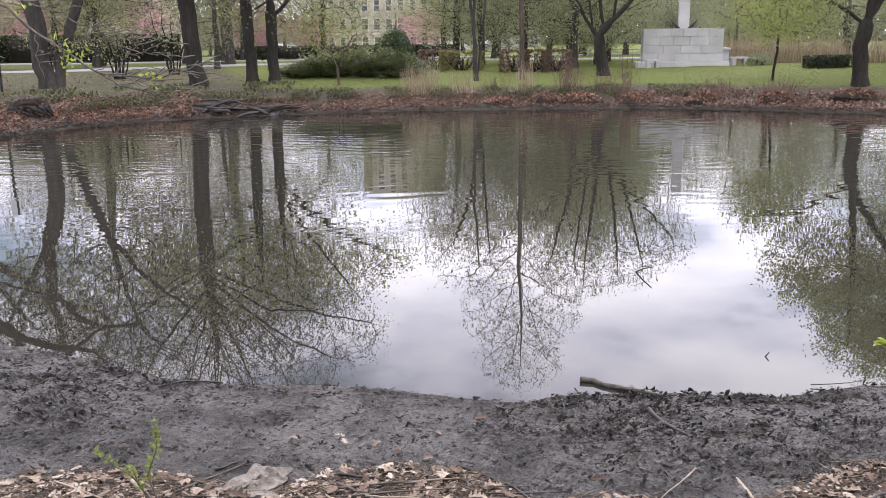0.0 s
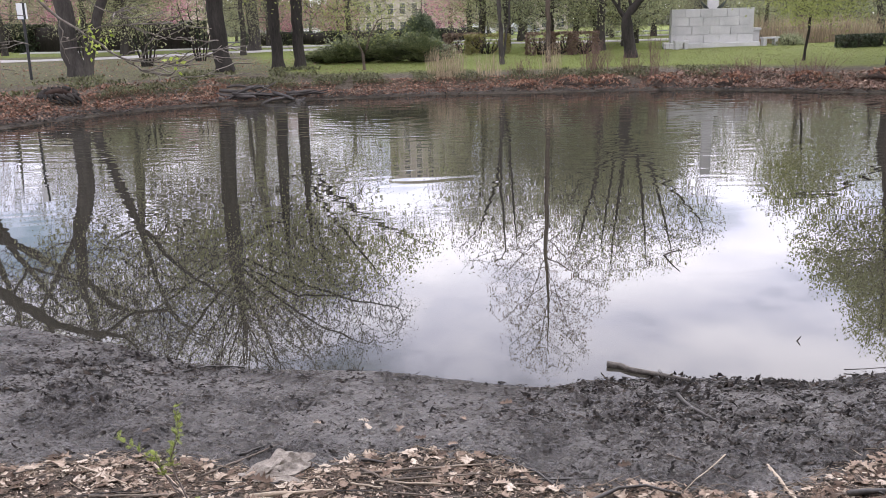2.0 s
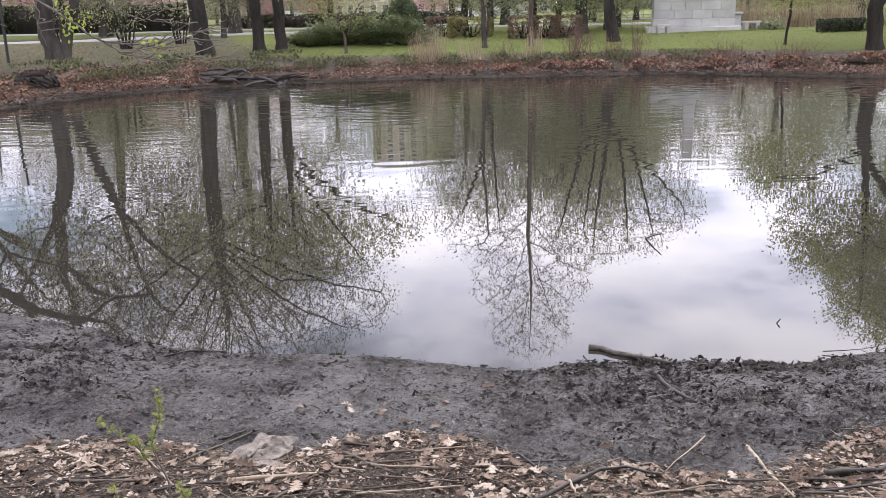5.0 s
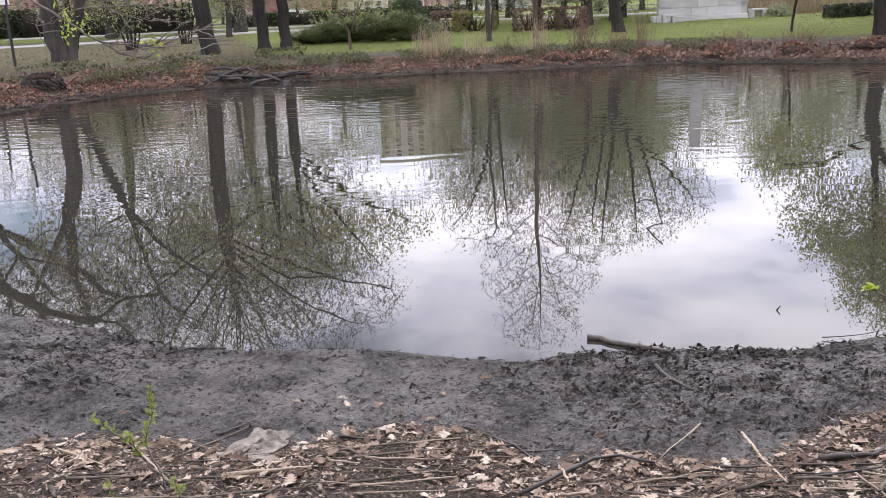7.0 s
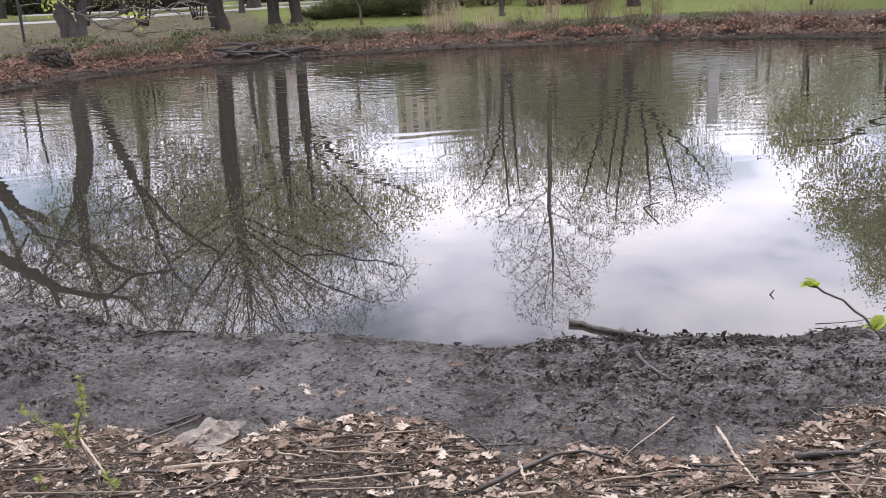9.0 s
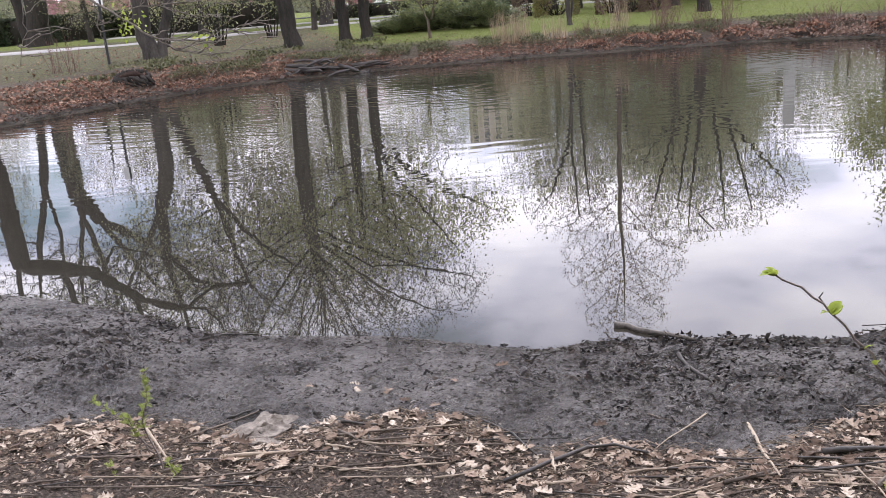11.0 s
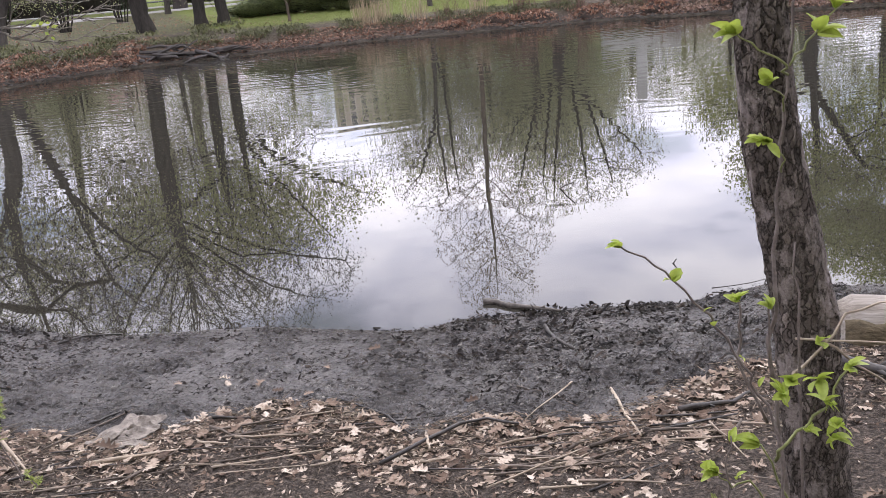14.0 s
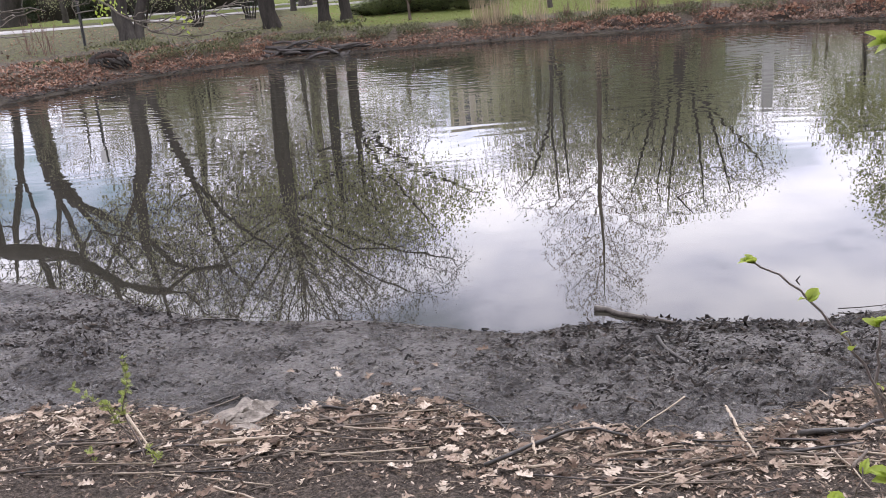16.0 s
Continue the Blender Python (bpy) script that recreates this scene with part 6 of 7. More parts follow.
def crumbs():
    """Broken leaf crumbs and needles between the larger leaves."""
    r = np.random.RandomState(71)
    n = 15000
    x = r.uniform(-4.2, 3.8, n)
    y = np.interp(x, LITTER_X, LITTER_Y) - np.abs(r.normal(0, 0.5, n)) + 0.1 * r.rand(n)
    z = land(x, y)
    s = Sheet()
    u, t = r.rand(n) * 6.283, r.normal(0, 0.25, (n, 2))
    L = (0.006 + 0.022 * r.rand(n) ** 2)[:, None]
    c = np.column_stack([x, y, z + 0.004 + 0.012 * r.rand(n)])
    a, b = np.stack([np.cos(u), np.sin(u), t[:, 0]], 1), np.stack([-np.sin(u), np.cos(u), t[:, 1]], 1)
    wd = (0.12 + 0.5 * r.rand(n))[:, None]
    s.v = list(np.stack([c - a * L, c + b * L * wd, c + a * L * 0.9 + b * L * wd * 0.5, c - b * L * wd], 1).reshape(-1, 3))
    s.f = [(4 * i, 4 * i + 1, 4 * i + 2, 4 * i + 3) for i in range(n)]
    thing("leaf_crumbs", s.mesh("leaf_crumbs", LEAF_DRY_MANY, False), "broken brown leaf crumbs on dark earth", "leaf litter", kind="stuff")


def twig_scraps():
    """Thin broken twigs strewn over the leaf strip, mostly lying along it."""
    r, s = random.Random(77), Sheet()
    for _ in range(1500):
        x = r.uniform(-3.6, 3.4)
        y = float(np.interp(x, LITTER_X, LITTER_Y)) - abs(r.gauss(0, 0.5)) + 0.12
        L, a = r.uniform(0.03, 0.16), r.gauss(0, 0.55)
        dx, dy = L / 2 * math.cos(a), L / 2 * math.sin(a)
        z = floor_at(x, y) + 0.012
        tube(s, [(x - dx, y - dy, z + r.uniform(-0.006, 0.012)), (x + r.gauss(0, 0.004), y + r.gauss(0, 0.004), z + 0.004), (x + dx, y + dy, z + r.uniform(-0.006, 0.012))], [0.0022, 0.003, 0.0018], 3, False)
    thing("twig_scraps", s.mesh("twig_scraps", surface("twig_scraps", (0.06, 0.045, 0.033), (0.24, 0.19, 0.14), 9, 0.85, 0.3, island=True, vary=0.5)), "strewn broken twigs on the leaf litter", "twigs", kind="stuff")


def sodden_wads():
    """Ragged, curled black leaves and rotten scraps that stand up out of the mud, thickest in two patches by the water."""
    r = np.random.RandomState(35)
    N = 120000
    x, y = r.uniform(-6.5, 6, N), r.uniform(4.4, 9.4, N)
    sd = shore_distance(x, y)
    thick = trodden(x, y)
    dens = 0.07 + 0.52 * thick ** 1.4 + 0.25 * (np.abs(sd - 0.12) < 0.12) * (x > 0.5)
    dens *= np.clip(1.0 + 1.5 * lumps(x, y, 0.42, 18), 0.08, 2.4)
    ok = (sd > -0.06) & (litter_depth(x, y) < 0.02) & (r.rand(N) < dens * 0.46)
    x, y, hot = x[ok], y[ok], thick[ok]
    n = len(x)
    z = np.maximum(land(x, y), -0.01)
    L = (0.007 + 0.030 * r.rand(n) ** 2.5) * (0.9 + 0.3 * hot)
    wd, curl, twist = L * (0.14 + 0.34 * r.rand(n)), r.uniform(-0.9, 1.1, n), r.normal(0, 0.5, n)
    u = r.normal(0, 0.55, n) + 3.1416 * (r.rand(n) < 0.5)
    tilt = r.normal(0, 0.28 + 0.15 * hot)
    rows = np.linspace(-1, 1, 5)
    verts = np.zeros((n, 10, 3))
    for i, t in enumerate(rows):
        for k, side in enumerate((-1, 1)):
            edge = side * wd * (1 - 0.75 * t * t) * r.uniform(0.55, 1.3, n)
            along = L * t * r.uniform(0.85, 1.1, n)
            up = L * (0.42 * curl * t * t + 0.3 * twist * t * side + tilt * t) + 0.35 * np.abs(edge) * r.uniform(0, 1.2, n)
            verts[:, 2 * i + k] = np.stack([x + along * np.cos(u) - edge * np.sin(u), y + along * np.sin(u) + edge * np.cos(u), z + 0.003 + 0.30 * L * (0.6 + 0.5 * hot) + up], 1)
    verts[:, :, 2] = np.maximum(verts[:, :, 2], (z - 0.006)[:, None])
    s = Sheet()
    s.v = list(verts.reshape(-1, 3))
    s.f = [(10 * i + 2 * k, 10 * i + 2 * k + 1, 10 * i + 2 * k + 3, 10 * i + 2 * k + 2) for i in range(n) for k in range(4)]
    thing("rotten_leaf_scraps", s.mesh("rotten_leaf_scraps", LEAF_WET), "ragged black rotten leaf scraps sticking out of the mud", "fallen leaves", kind="stuff")


litter()
crumbs()
sodden()
sodden_wads()
twig_scraps()


# ---- crumpled bag ----
def crumpled_bag():
    s, r = Sheet(), random.Random(15)
    rows = 40
    for i in range(rows + 1):
        for k in range(rows + 1):
            u, v = i / rows - 0.5, k / rows - 0.5
            x = 0.33 * u + 0.05 * math.sin(7 * v) + 0.02 * math.sin(17 * v + 3 * u)
            y = 0.30 * v + 0.05 * math.sin(6 * u + 1) + 0.12 * u
            torn = 1 + 0.22 * noise.noise((u * 6, v * 6, 9)) * (2 * max(abs(u), abs(v))) ** 2
            x, y = x * torn, y * torn
            fold = 0.085 * abs(noise.noise((u * 3.2 + v, v * 7 - u, 2))) + 0.05 * abs(noise.noise((u * 10 + 2 * v, v * 15, 7))) + 0.02 * abs(noise.noise((u * 26, v * 26, 3)))
            edge = min(1, 6 * (0.5 - max(abs(u), abs(v))))
            s.v.append((x, y, 0.012 + fold * (0.35 + 0.65 * edge)))
    s.f = [(i * (rows + 1) + k, (i + 1) * (rows + 1) + k, (i + 1) * (rows + 1) + k + 1, i * (rows + 1) + k + 1) for i in range(rows) for k in range(rows)]
    me = s.mesh("crumpled_bag", surface("dirty_grey_paper", (0.075, 0.062, 0.05), (0.33, 0.29, 0.245), 13, 0.7, 0.6, 0.008))
    ob = thing("crumpled_bag", me, "crumpled dirty grey paper bag lying among the leaves", "bag", at=pose(-1.03, 4.93, floor_at(-1.03, 4.93) + 0.004, 2, 0, 10) @ Matrix.Diagonal((1.1, 1.15, 0.5, 1)))
    mod = ob.modifiers.new("thickness", "SOLIDIFY")
    mod.thickness = 0.002


crumpled_bag()


# ---- old fallen log by the water ----
def bare_wood():
    """Weathered, barkless wood with long drying cracks."""
    m, nt, p = blank("weathered_bare_wood")
    grain, stain = noise_node(nt, 34, 6, 0.65, (0.06, 1, 1)), noise_node(nt, 4, 5, 0.6, (0.4, 1, 1))
    col = ramp_node(nt, grain, [(0.3, (0.10, 0.08, 0.065)), (0.42, (0.27, 0.235, 0.20)), (0.7, (0.44, 0.40, 0.355))])
    col = mix_node(nt, 1.0, col, ramp_node(nt, stain, [(0.35, (0.6, 0.56, 0.5)), (0.6, (1, 1, 1))]), "MULTIPLY")
    nt.links.new(col, p.inputs["Base Color"])
    p.inputs["Roughness"].default_value = 0.85
    nt.links.new(bump_node(nt, grain, 0.7, 0.02), p.inputs["Normal"])
    return m


def fallen_log():
    x0, y0, x1, y1 = 3.33, 5.52, 6.1, 4.62
    turn = math.degrees(math.atan2(y1 - y0, x1 - x0))
    ob = thing("fallen_log", None, "old fallen log, pale and barkless on top, brown mossy bark below", "log", at=pose(x0, y0, floor_at(x0, y0) + 0.03, 0, 0, turn))
    L, rows, cols = math.hypot(x1 - x0, y1 - y0), 70, 48

    def skin(a, u, lift):
        q = Vector((u * 1.4, math.cos(a) * 0.9, math.sin(a) * 0.9))
        return 0.225 + 0.02 * u + 0.03 * noise.noise(q * 1.3) + 0.012 * noise.noise(q * 5) + lift - 0.05 * max(0, 1 - u / 0.08)
    s = Sheet()
    for i in range(rows + 1):
        u = L * i / rows
        for k in range(cols):
            a = 6.283185 * k / cols
            rr = skin(a, u, 0)
            s.v.append((u + 0.05 * noise.noise((math.cos(a) * 2, math.sin(a) * 2, 4)) * (i == 0), rr * math.cos(a), rr * math.sin(a)))
    s.f = [(i * cols + k, i * cols + (k + 1) % cols, (i + 1) * cols + (k + 1) % cols, (i + 1) * cols + k) for i in range(rows) for k in range(cols)]
    n = len(s.v)
    s.v += [(0.03, 0, 0), (L, 0, 0)]
    s.f += [(n, (k + 1) % cols, k) for k in range(cols)] + [(n + 1, rows * cols + k, rows * cols + (k + 1) % cols) for k in range(cols)]
    part("wood", s.mesh("wood", bare_wood()), ob)
    b = Sheet()
    lo, hi = math.radians(48), math.radians(250)
    for i in range(rows + 1):
        u = L * i / rows
        cut = 0.22 * noise.noise((u * 2.5, 1, 0)) + 0.12 * noise.noise((u * 9, 2, 0))
        for k in range(31):
            a = lo + cut + (hi - lo - cut) * k / 30
            rr = skin(a, u, 0.018 + 0.02 * abs(noise.noise((u * 6, math.cos(a) * 5, math.sin(a) * 5)))) - (0.03 if k in (0, 30) else 0)
            # the bark hangs on the flank that faces away from the water
            b.v.append((u + 0.02, -rr * math.sin(a), rr * math.cos(a)))
    b.f = [(i * 31 + k, i * 31 + k + 1, (i + 1) * 31 + k + 1, (i + 1) * 31 + k) for i in range(rows) for k in range(30)]
    part("bark", b.mesh("bark", surface("mossy_log_bark", (0.035, 0.028, 0.018), (0.17, 0.135, 0.085), 9, 0.95, 0.9, 0.03, (0.5, 1, 1))), ob, "brown mossy bark")


fallen_log()

# ---- young tree beside the camera's way ----
def flaky_bark():
    """Dark, broken plates with pale patches where they have flaked off."""
    m, nt, p = blank("flaky_young_bark")
    place = nt.nodes.new("ShaderNodeTexCoord").outputs["Object"]
    warp = nt.nodes.new("ShaderNodeTexNoise")
    warp.inputs["Scale"].default_value, warp.inputs["Detail"].default_value = 22, 4
    bent = nt.nodes.new("ShaderNodeVectorMath")
    bent.operation = "MULTIPLY_ADD"
    bent.inputs[1].default_value = (0.05, 0.05, 0.06)
    squash = nt.nodes.new("ShaderNodeMapping")
    squash.inputs["Scale"].default_value = (1, 1, 0.42)
    cells = nt.nodes.new("ShaderNodeTexVoronoi")
    cells.feature = "DISTANCE_TO_EDGE"
    cells.inputs["Scale"].default_value = 52
    tone = nt.nodes.new("ShaderNodeTexVoronoi")
    tone.inputs["Scale"].default_value = 52
    link_nodes(nt, (place, warp.inputs["Vector"]), (warp.outputs["Color"], bent.inputs[0]), (place, bent.inputs[2]), (bent.outputs["Vector"], squash.inputs["Vector"]),
               (squash.outputs["Vector"], cells.inputs["Vector"]), (squash.outputs["Vector"], tone.inputs["Vector"]))
    furrow = ramp_node(nt, cells.outputs["Distance"], [(0.0, (0.3, 0.3, 0.3)), (0.12, (1, 1, 1))])
    patch = noise_node(nt, 9, 5, 0.6, (1, 1, 0.55))
    mid, small = noise_node(nt, 55, 5, 0.7, (1, 1, 0.6)), noise_node(nt, 130, 4, 0.7)
    plate = ramp_node(nt, tone.outputs["Color"], [(0.1, (0.06, 0.05, 0.043)), (0.55, (0.15, 0.125, 0.107)), (0.9, (0.32, 0.27, 0.235))])
    plate = mix_node(nt, ramp_node(nt, mid, [(0.42, (0, 0, 0)), (0.6, (1, 1, 1))]), plate, (0.17, 0.14, 0.12))
    rough = mix_node(nt, furrow, (0.02, 0.016, 0.013), plate)
    smooth = mix_node(nt, mid, (0.15, 0.122, 0.108), (0.40, 0.345, 0.31))
    open_ = ramp_node(nt, math_node(nt, "ADD", patch, math_node(nt, "MULTIPLY", math_node(nt, "SUBTRACT", mid, 0.5), 0.35)), [(0.53, (0, 0, 0)), (0.60, (1, 1, 1))])
    col = mix_node(nt, open_, rough, smooth)
    col = mix_node(nt, 1.0, col, ramp_node(nt, small, [(0.3, (0.65, 0.65, 0.65)), (0.7, (1.2, 1.2, 1.2))]), "MULTIPLY")
    nt.links.new(col, p.inputs["Base Color"])
    p.inputs["Roughness"].default_value = 0.95
    p.inputs["Specular IOR Level"].default_value = 0.2
    h = math_node(nt, "ADD", mix_node(nt, open_, furrow, (0.45, 0.45, 0.45)), math_node(nt, "ADD", math_node(nt, "MULTIPLY", small, 0.3), math_node(nt, "MULTIPLY", mid, 0.5)))
    nt.links.new(bump_node(nt, h, 1.0, 0.016), p.inputs["Normal"])
    return m


YOUNG_BARK = flaky_bark()
SHOOT = surface("shoot_bark", (0.12, 0.098, 0.088), (0.24, 0.20, 0.18), 20, 0.8, 0.3, 0.004)
FRESH = leaf_mat("fresh_shoot_leaves", [(0.27, 0.36, 0.045), (0.38, 0.47, 0.075), (0.5, 0.56, 0.14)], 0.45, 0.4)
FRESH_TWIG = surface("green_twig", (0.15, 0.17, 0.06), (0.24, 0.25, 0.09), 20, 0.6, 0.2, 0.003)


def fresh_leaf(length, width, fold):
    s, n = Sheet(), 9
    for i in range(n + 1):
        t = i / n
        w = width * math.sin(math.pi * (0.05 + 0.93 * t)) ** 0.7 * (1.05 if i % 2 else 0.95)
        z = -fold * length * t * t
        s.v += [(length * t, -w, z + w * 0.45), (length * t, -w * 0.5, z + w * 0.2), (length * t, 0, z), (length * t, w * 0.5, z + w * 0.2), (length * t, w, z + w * 0.45)]
    s.f = [(i * 5 + k, i * 5 + 5 + k, i * 5 + 6 + k, i * 5 + 1 + k) for i in range(n) for k in range(4)]
    return s


FRESH_MESH = [fresh_leaf(0.075, 0.021, 0.3).mesh("leaf", FRESH), fresh_leaf(0.055, 0.016, 0.6).mesh("leaf", FRESH), fresh_leaf(0.06, 0.026, 0.2).mesh("leaf", FRESH)]


def tuft(parent, place, way, n, seed, scale=1.0, spread=0.6, blades=None):
    """A tuft of fresh leaves opening round a tip."""
    r = random.Random(seed)
    for k in range(n):
        d = (Vector(way).normalized() + Vector((r.gauss(0, spread), r.gauss(0, spread), r.gauss(0.1, spread)))).normalized()
        m = Matrix.Translation(place) @ d.to_track_quat("X", "Z").to_matrix().to_4x4() @ pose(0, 0, 0, r.uniform(-50, 50)) @ Matrix.Scale(scale * r.uniform(0.6, 1.2), 4)
        part("leaf", (blades or FRESH_MESH)[r.randrange(3)], parent, at=parent.matrix_world.inverted() @ m)


def young_tree():
    bx, by = 2.07, 3.1
    bz = floor_at(bx, by, 0.1)
    ob = thing("young_tree", None, "leaning young tree with flaky grey-brown bark and fresh basal shoots", "tree", at=pose(bx, by, bz))
    axis = [(2.09, bz, 0.135), (2.06, 0.62, 0.118), (2.04, 0.78, 0.108), (2.0, 1.13, 0.104), (1.96, 1.45, 0.101), (1.905, 1.7, 0.096), (1.84, 1.97, 0.087), (1.80, 2.27, 0.08), (1.79, 2.4, 0.076), (1.78, 3.2, 0.072), (1.7, 4.4, 0.06), (1.75, 5.6, 0.045)]
    zs = [a[1] for a in axis]
    s, rows, cols = Sheet(), 260, 64
    for i in range(rows + 1):
        z = zs[0] + (zs[-1] - zs[0]) * (i / rows) ** 1.5
        x, rad = np.interp(z, zs, [a[0] + 0.008 for a in axis]), np.interp(z, zs, [a[2] * 0.93 for a in axis])
        for k in range(cols):
            a = 6.283185 * k / cols
            q = Vector((math.cos(a) * 3.2, math.sin(a) * 3.2, z * 5))
            ridge = noise.ridged_multi_fractal(Vector((q.x * 2.2, q.y * 2.2, q.z * 1.6)), 1.0, 2.0, 5, 1.0, 2.0) * 0.011
            knot = 0.05 * math.exp(-(((z - 1.42) / 0.05) ** 2) - ((a - 5.3) / 0.35) ** 2) * (0.25 - math.exp(-(((z - 1.42) / 0.02) ** 2) - ((a - 5.3) / 0.14) ** 2))
            rr = rad * (1 + 0.05 * noise.noise(q * 0.4)) + ridge - 0.009 + knot
            s.v.append((x - bx + rr * math.cos(a), rr * math.sin(a), z - bz))
    s.f = [(i * cols + k, i * cols + (k + 1) % cols, (i + 1) * cols + (k + 1) % cols, (i + 1) * cols + k) for i in range(rows) for k in range(cols)]
    part("trunk", s.mesh("trunk", YOUNG_BARK), ob)
    r = random.Random(2)

    def shoot(line, r0, r1, material=SHOOT, n=3, bend=0.006):
        s2 = Sheet()
        p = wander([(x - bx, y - by, z - bz) for x, y, z in line], n, bend, int(line[0][2] * 1000))
        tube(s2, p, [r0 + (r1 - r0) * i / (len(p) - 1) for i in range(len(p))], 6)
        return part("shoot", s2.mesh("shoot", material), ob)

    def buds(line, n, size, every=1, k0=0):
        for k, q in enumerate(line):
            if k % every == 0:
                tuft(ob, q, (r.gauss(0, 0.5), -0.4, 0.8), n, 900 + k + k0, size)

    g = floor_at(1.85, 2.85, 0.05)
    shoot([(1.86, 2.88, g), (1.82, 2.85, 0.94), (1.78, 2.85, 1.2), (1.76, 2.85, 1.47), (1.76, 2.85, 1.74), (1.76, 2.85, 1.99), (1.77, 2.85, 2.17), (1.78, 2.85, 2.28), (1.79, 2.85, 2.5)], 0.009, 0.004)
    shoot([(1.9, 2.86, g), (1.87, 2.86, 1.0), (1.85, 2.88, 1.5), (1.84, 2.9, 1.75)], 0.007, 0.003)
    shoot([(1.78, 2.74, g), (1.73, 2.7, 1.2), (1.70, 2.7, 1.29), (1.65, 2.7, 1.41), (1.59, 2.7, 1.51), (1.51, 2.7, 1.63), (1.41, 2.7, 1.75), (1.34, 2.7, 1.82), (1.27, 2.7, 1.86)], 0.0052, 0.0024)
    tuft(ob, (1.275, 2.7, 1.855), (-0.8, -0.1, 0.5), 6, 1, 0.62, 0.22)
    tuft(ob, (1.415, 2.7, 1.745), (0.2, -0.2, 0.8), 4, 2, 0.55, 0.25)
    tuft(ob, (1.405, 2.7, 1.75), (-0.5, -0.3, 0.2), 2, 3, 0.4, 0.3)
    for k, (x, z) in enumerate(((1.5, 1.645), (1.53, 1.60), (1.6, 1.5), (1.66, 1.4))):
        tuft(ob, (x, 2.7, z), (0.4, -0.2, 0.8), 1, 4 + k, 0.5)
    shoot([(1.73, 2.8, 1.22), (1.66, 2.85, 1.41), (1.66, 2.85, 1.52), (1.65, 2.85, 1.61)], 0.006, 0.003)
    tuft(ob, (1.65, 2.85, 1.6), (0, 0, 1), 7, 20, 0.65, 0.4)
    shoot([(1.76, 2.85, 1.3), (1.745, 2.83, 1.5), (1.735, 2.83, 1.6)], 0.005, 0.003)
    tuft(ob, (1.737, 2.82, 1.58), (0, 0, 1), 6, 21, 0.6, 0.4)
    shoot([(1.77, 2.83, 2.25), (1.75, 2.8, 2.28), (1.67, 2.8, 2.33), (1.61, 2.8, 2.38)], 0.004, 0.0025, FRESH_TWIG)
    tuft(ob, (1.615, 2.8, 2.37), (-0.9, 0, 0.3), 8, 22, 0.9, 0.55)
    shoot([(1.765, 2.84, 2.15), (1.74, 2.8, 2.2), (1.70, 2.8, 2.23)], 0.003, 0.002, FRESH_TWIG)
    tuft(ob, (1.70, 2.8, 2.23), (-0.4, -0.3, 0.6), 6, 23, 0.8, 0.5)
    shoot([(1.765, 2.84, 1.98), (1.76, 2.8, 2.02), (1.71, 2.8, 2.07)], 0.003, 0.002, FRESH_TWIG)
    tuft(ob, (1.705, 2.8, 2.075), (-0.5, -0.3, 0.5), 8, 24, 0.85, 0.45)
    shoot([(1.78, 2.85, 2.27), (1.81, 2.85, 2.31), (1.87, 2.85, 2.36), (1.92, 2.85, 2.45)], 0.004, 0.0025, FRESH_TWIG)
    tuft(ob, (1.86, 2.85, 2.35), (0.8, -0.2, 0.5), 6, 25, 1.0, 0.5)
    tuft(ob, (1.9, 2.85, 2.41), (0.2, -0.2, 1), 6, 26, 0.9, 0.5)
    shoot([(1.80, 2.8, 0.9), (1.78, 2.75, 0.99), (1.69, 2.75, 1.18)], 0.005, 0.003, FRESH_TWIG)
    tuft(ob, (1.685, 2.75, 1.185), (-0.9, -0.2, 0.2), 6, 27, 0.9, 0.5)
    shoot([(1.74, 2.76, 0.95), (1.66, 2.75, 1.06), (1.6, 2.75, 1.05), (1.56, 2.75, 1.1)], 0.004, 0.002, FRESH_TWIG)
    tuft(ob, (1.56, 2.75, 1.1), (-0.7, -0.2, 0.4), 8, 28, 0.85, 0.5)
    tuft(ob, (1.62, 2.75, 1.07), (0.3, -0.2, 0.6), 2, 29, 0.7, 0.5)
    shoot([(1.75, 2.78, 1.1), (1.72, 2.7, 1.2), (1.81, 2.7, 1.25), (1.86, 2.7, 1.35), (1.91, 2.7, 1.42)], 0.006, 0.003, FRESH_TWIG)
    for k, q in enumerate(((1.80, 2.7, 1.24), (1.85, 2.7, 1.33), (1.87, 2.68, 1.22), (1.88, 2.68, 1.26), (1.92, 2.7, 1.43), (1.79, 2.78, 1.36), (1.76, 2.76, 1.33), (1.83, 2.7, 1.4))):
        tuft(ob, q, (0.2, -0.5, 0.3), 7, 30 + k, 0.72, 0.75)
    shoot([(1.6, 2.75, 0.9), (1.59, 2.75, 1.12), (1.6, 2.75, 1.22)], 0.004, 0.002)
    tuft(ob, (1.6, 2.75, 1.2), (0, -0.1, 1), 3, 45, 0.7, 0.4)
    shoot([(1.83, 2.9, 1.28), (1.87, 2.9, 1.34), (2.01, 2.9, 1.5), (2.16, 2.9, 1.53)], 0.006, 0.003, STICK_PALE)
    shoot([(1.86, 2.92, 1.43), (2.16, 2.9, 1.39)], 0.004, 0.003, STICK_PALE)
    shoot([(1.93, 2.92, 1.42), (1.98, 2.9, 1.39), (2.18, 2.9, 1.23)], 0.005, 0.004, STICK_PALE)
    tuft(ob, (1.93, 2.9, 1.42), (-0.3, -0.3, 0.5), 3, 46, 0.7, 0.5)


young_tree()


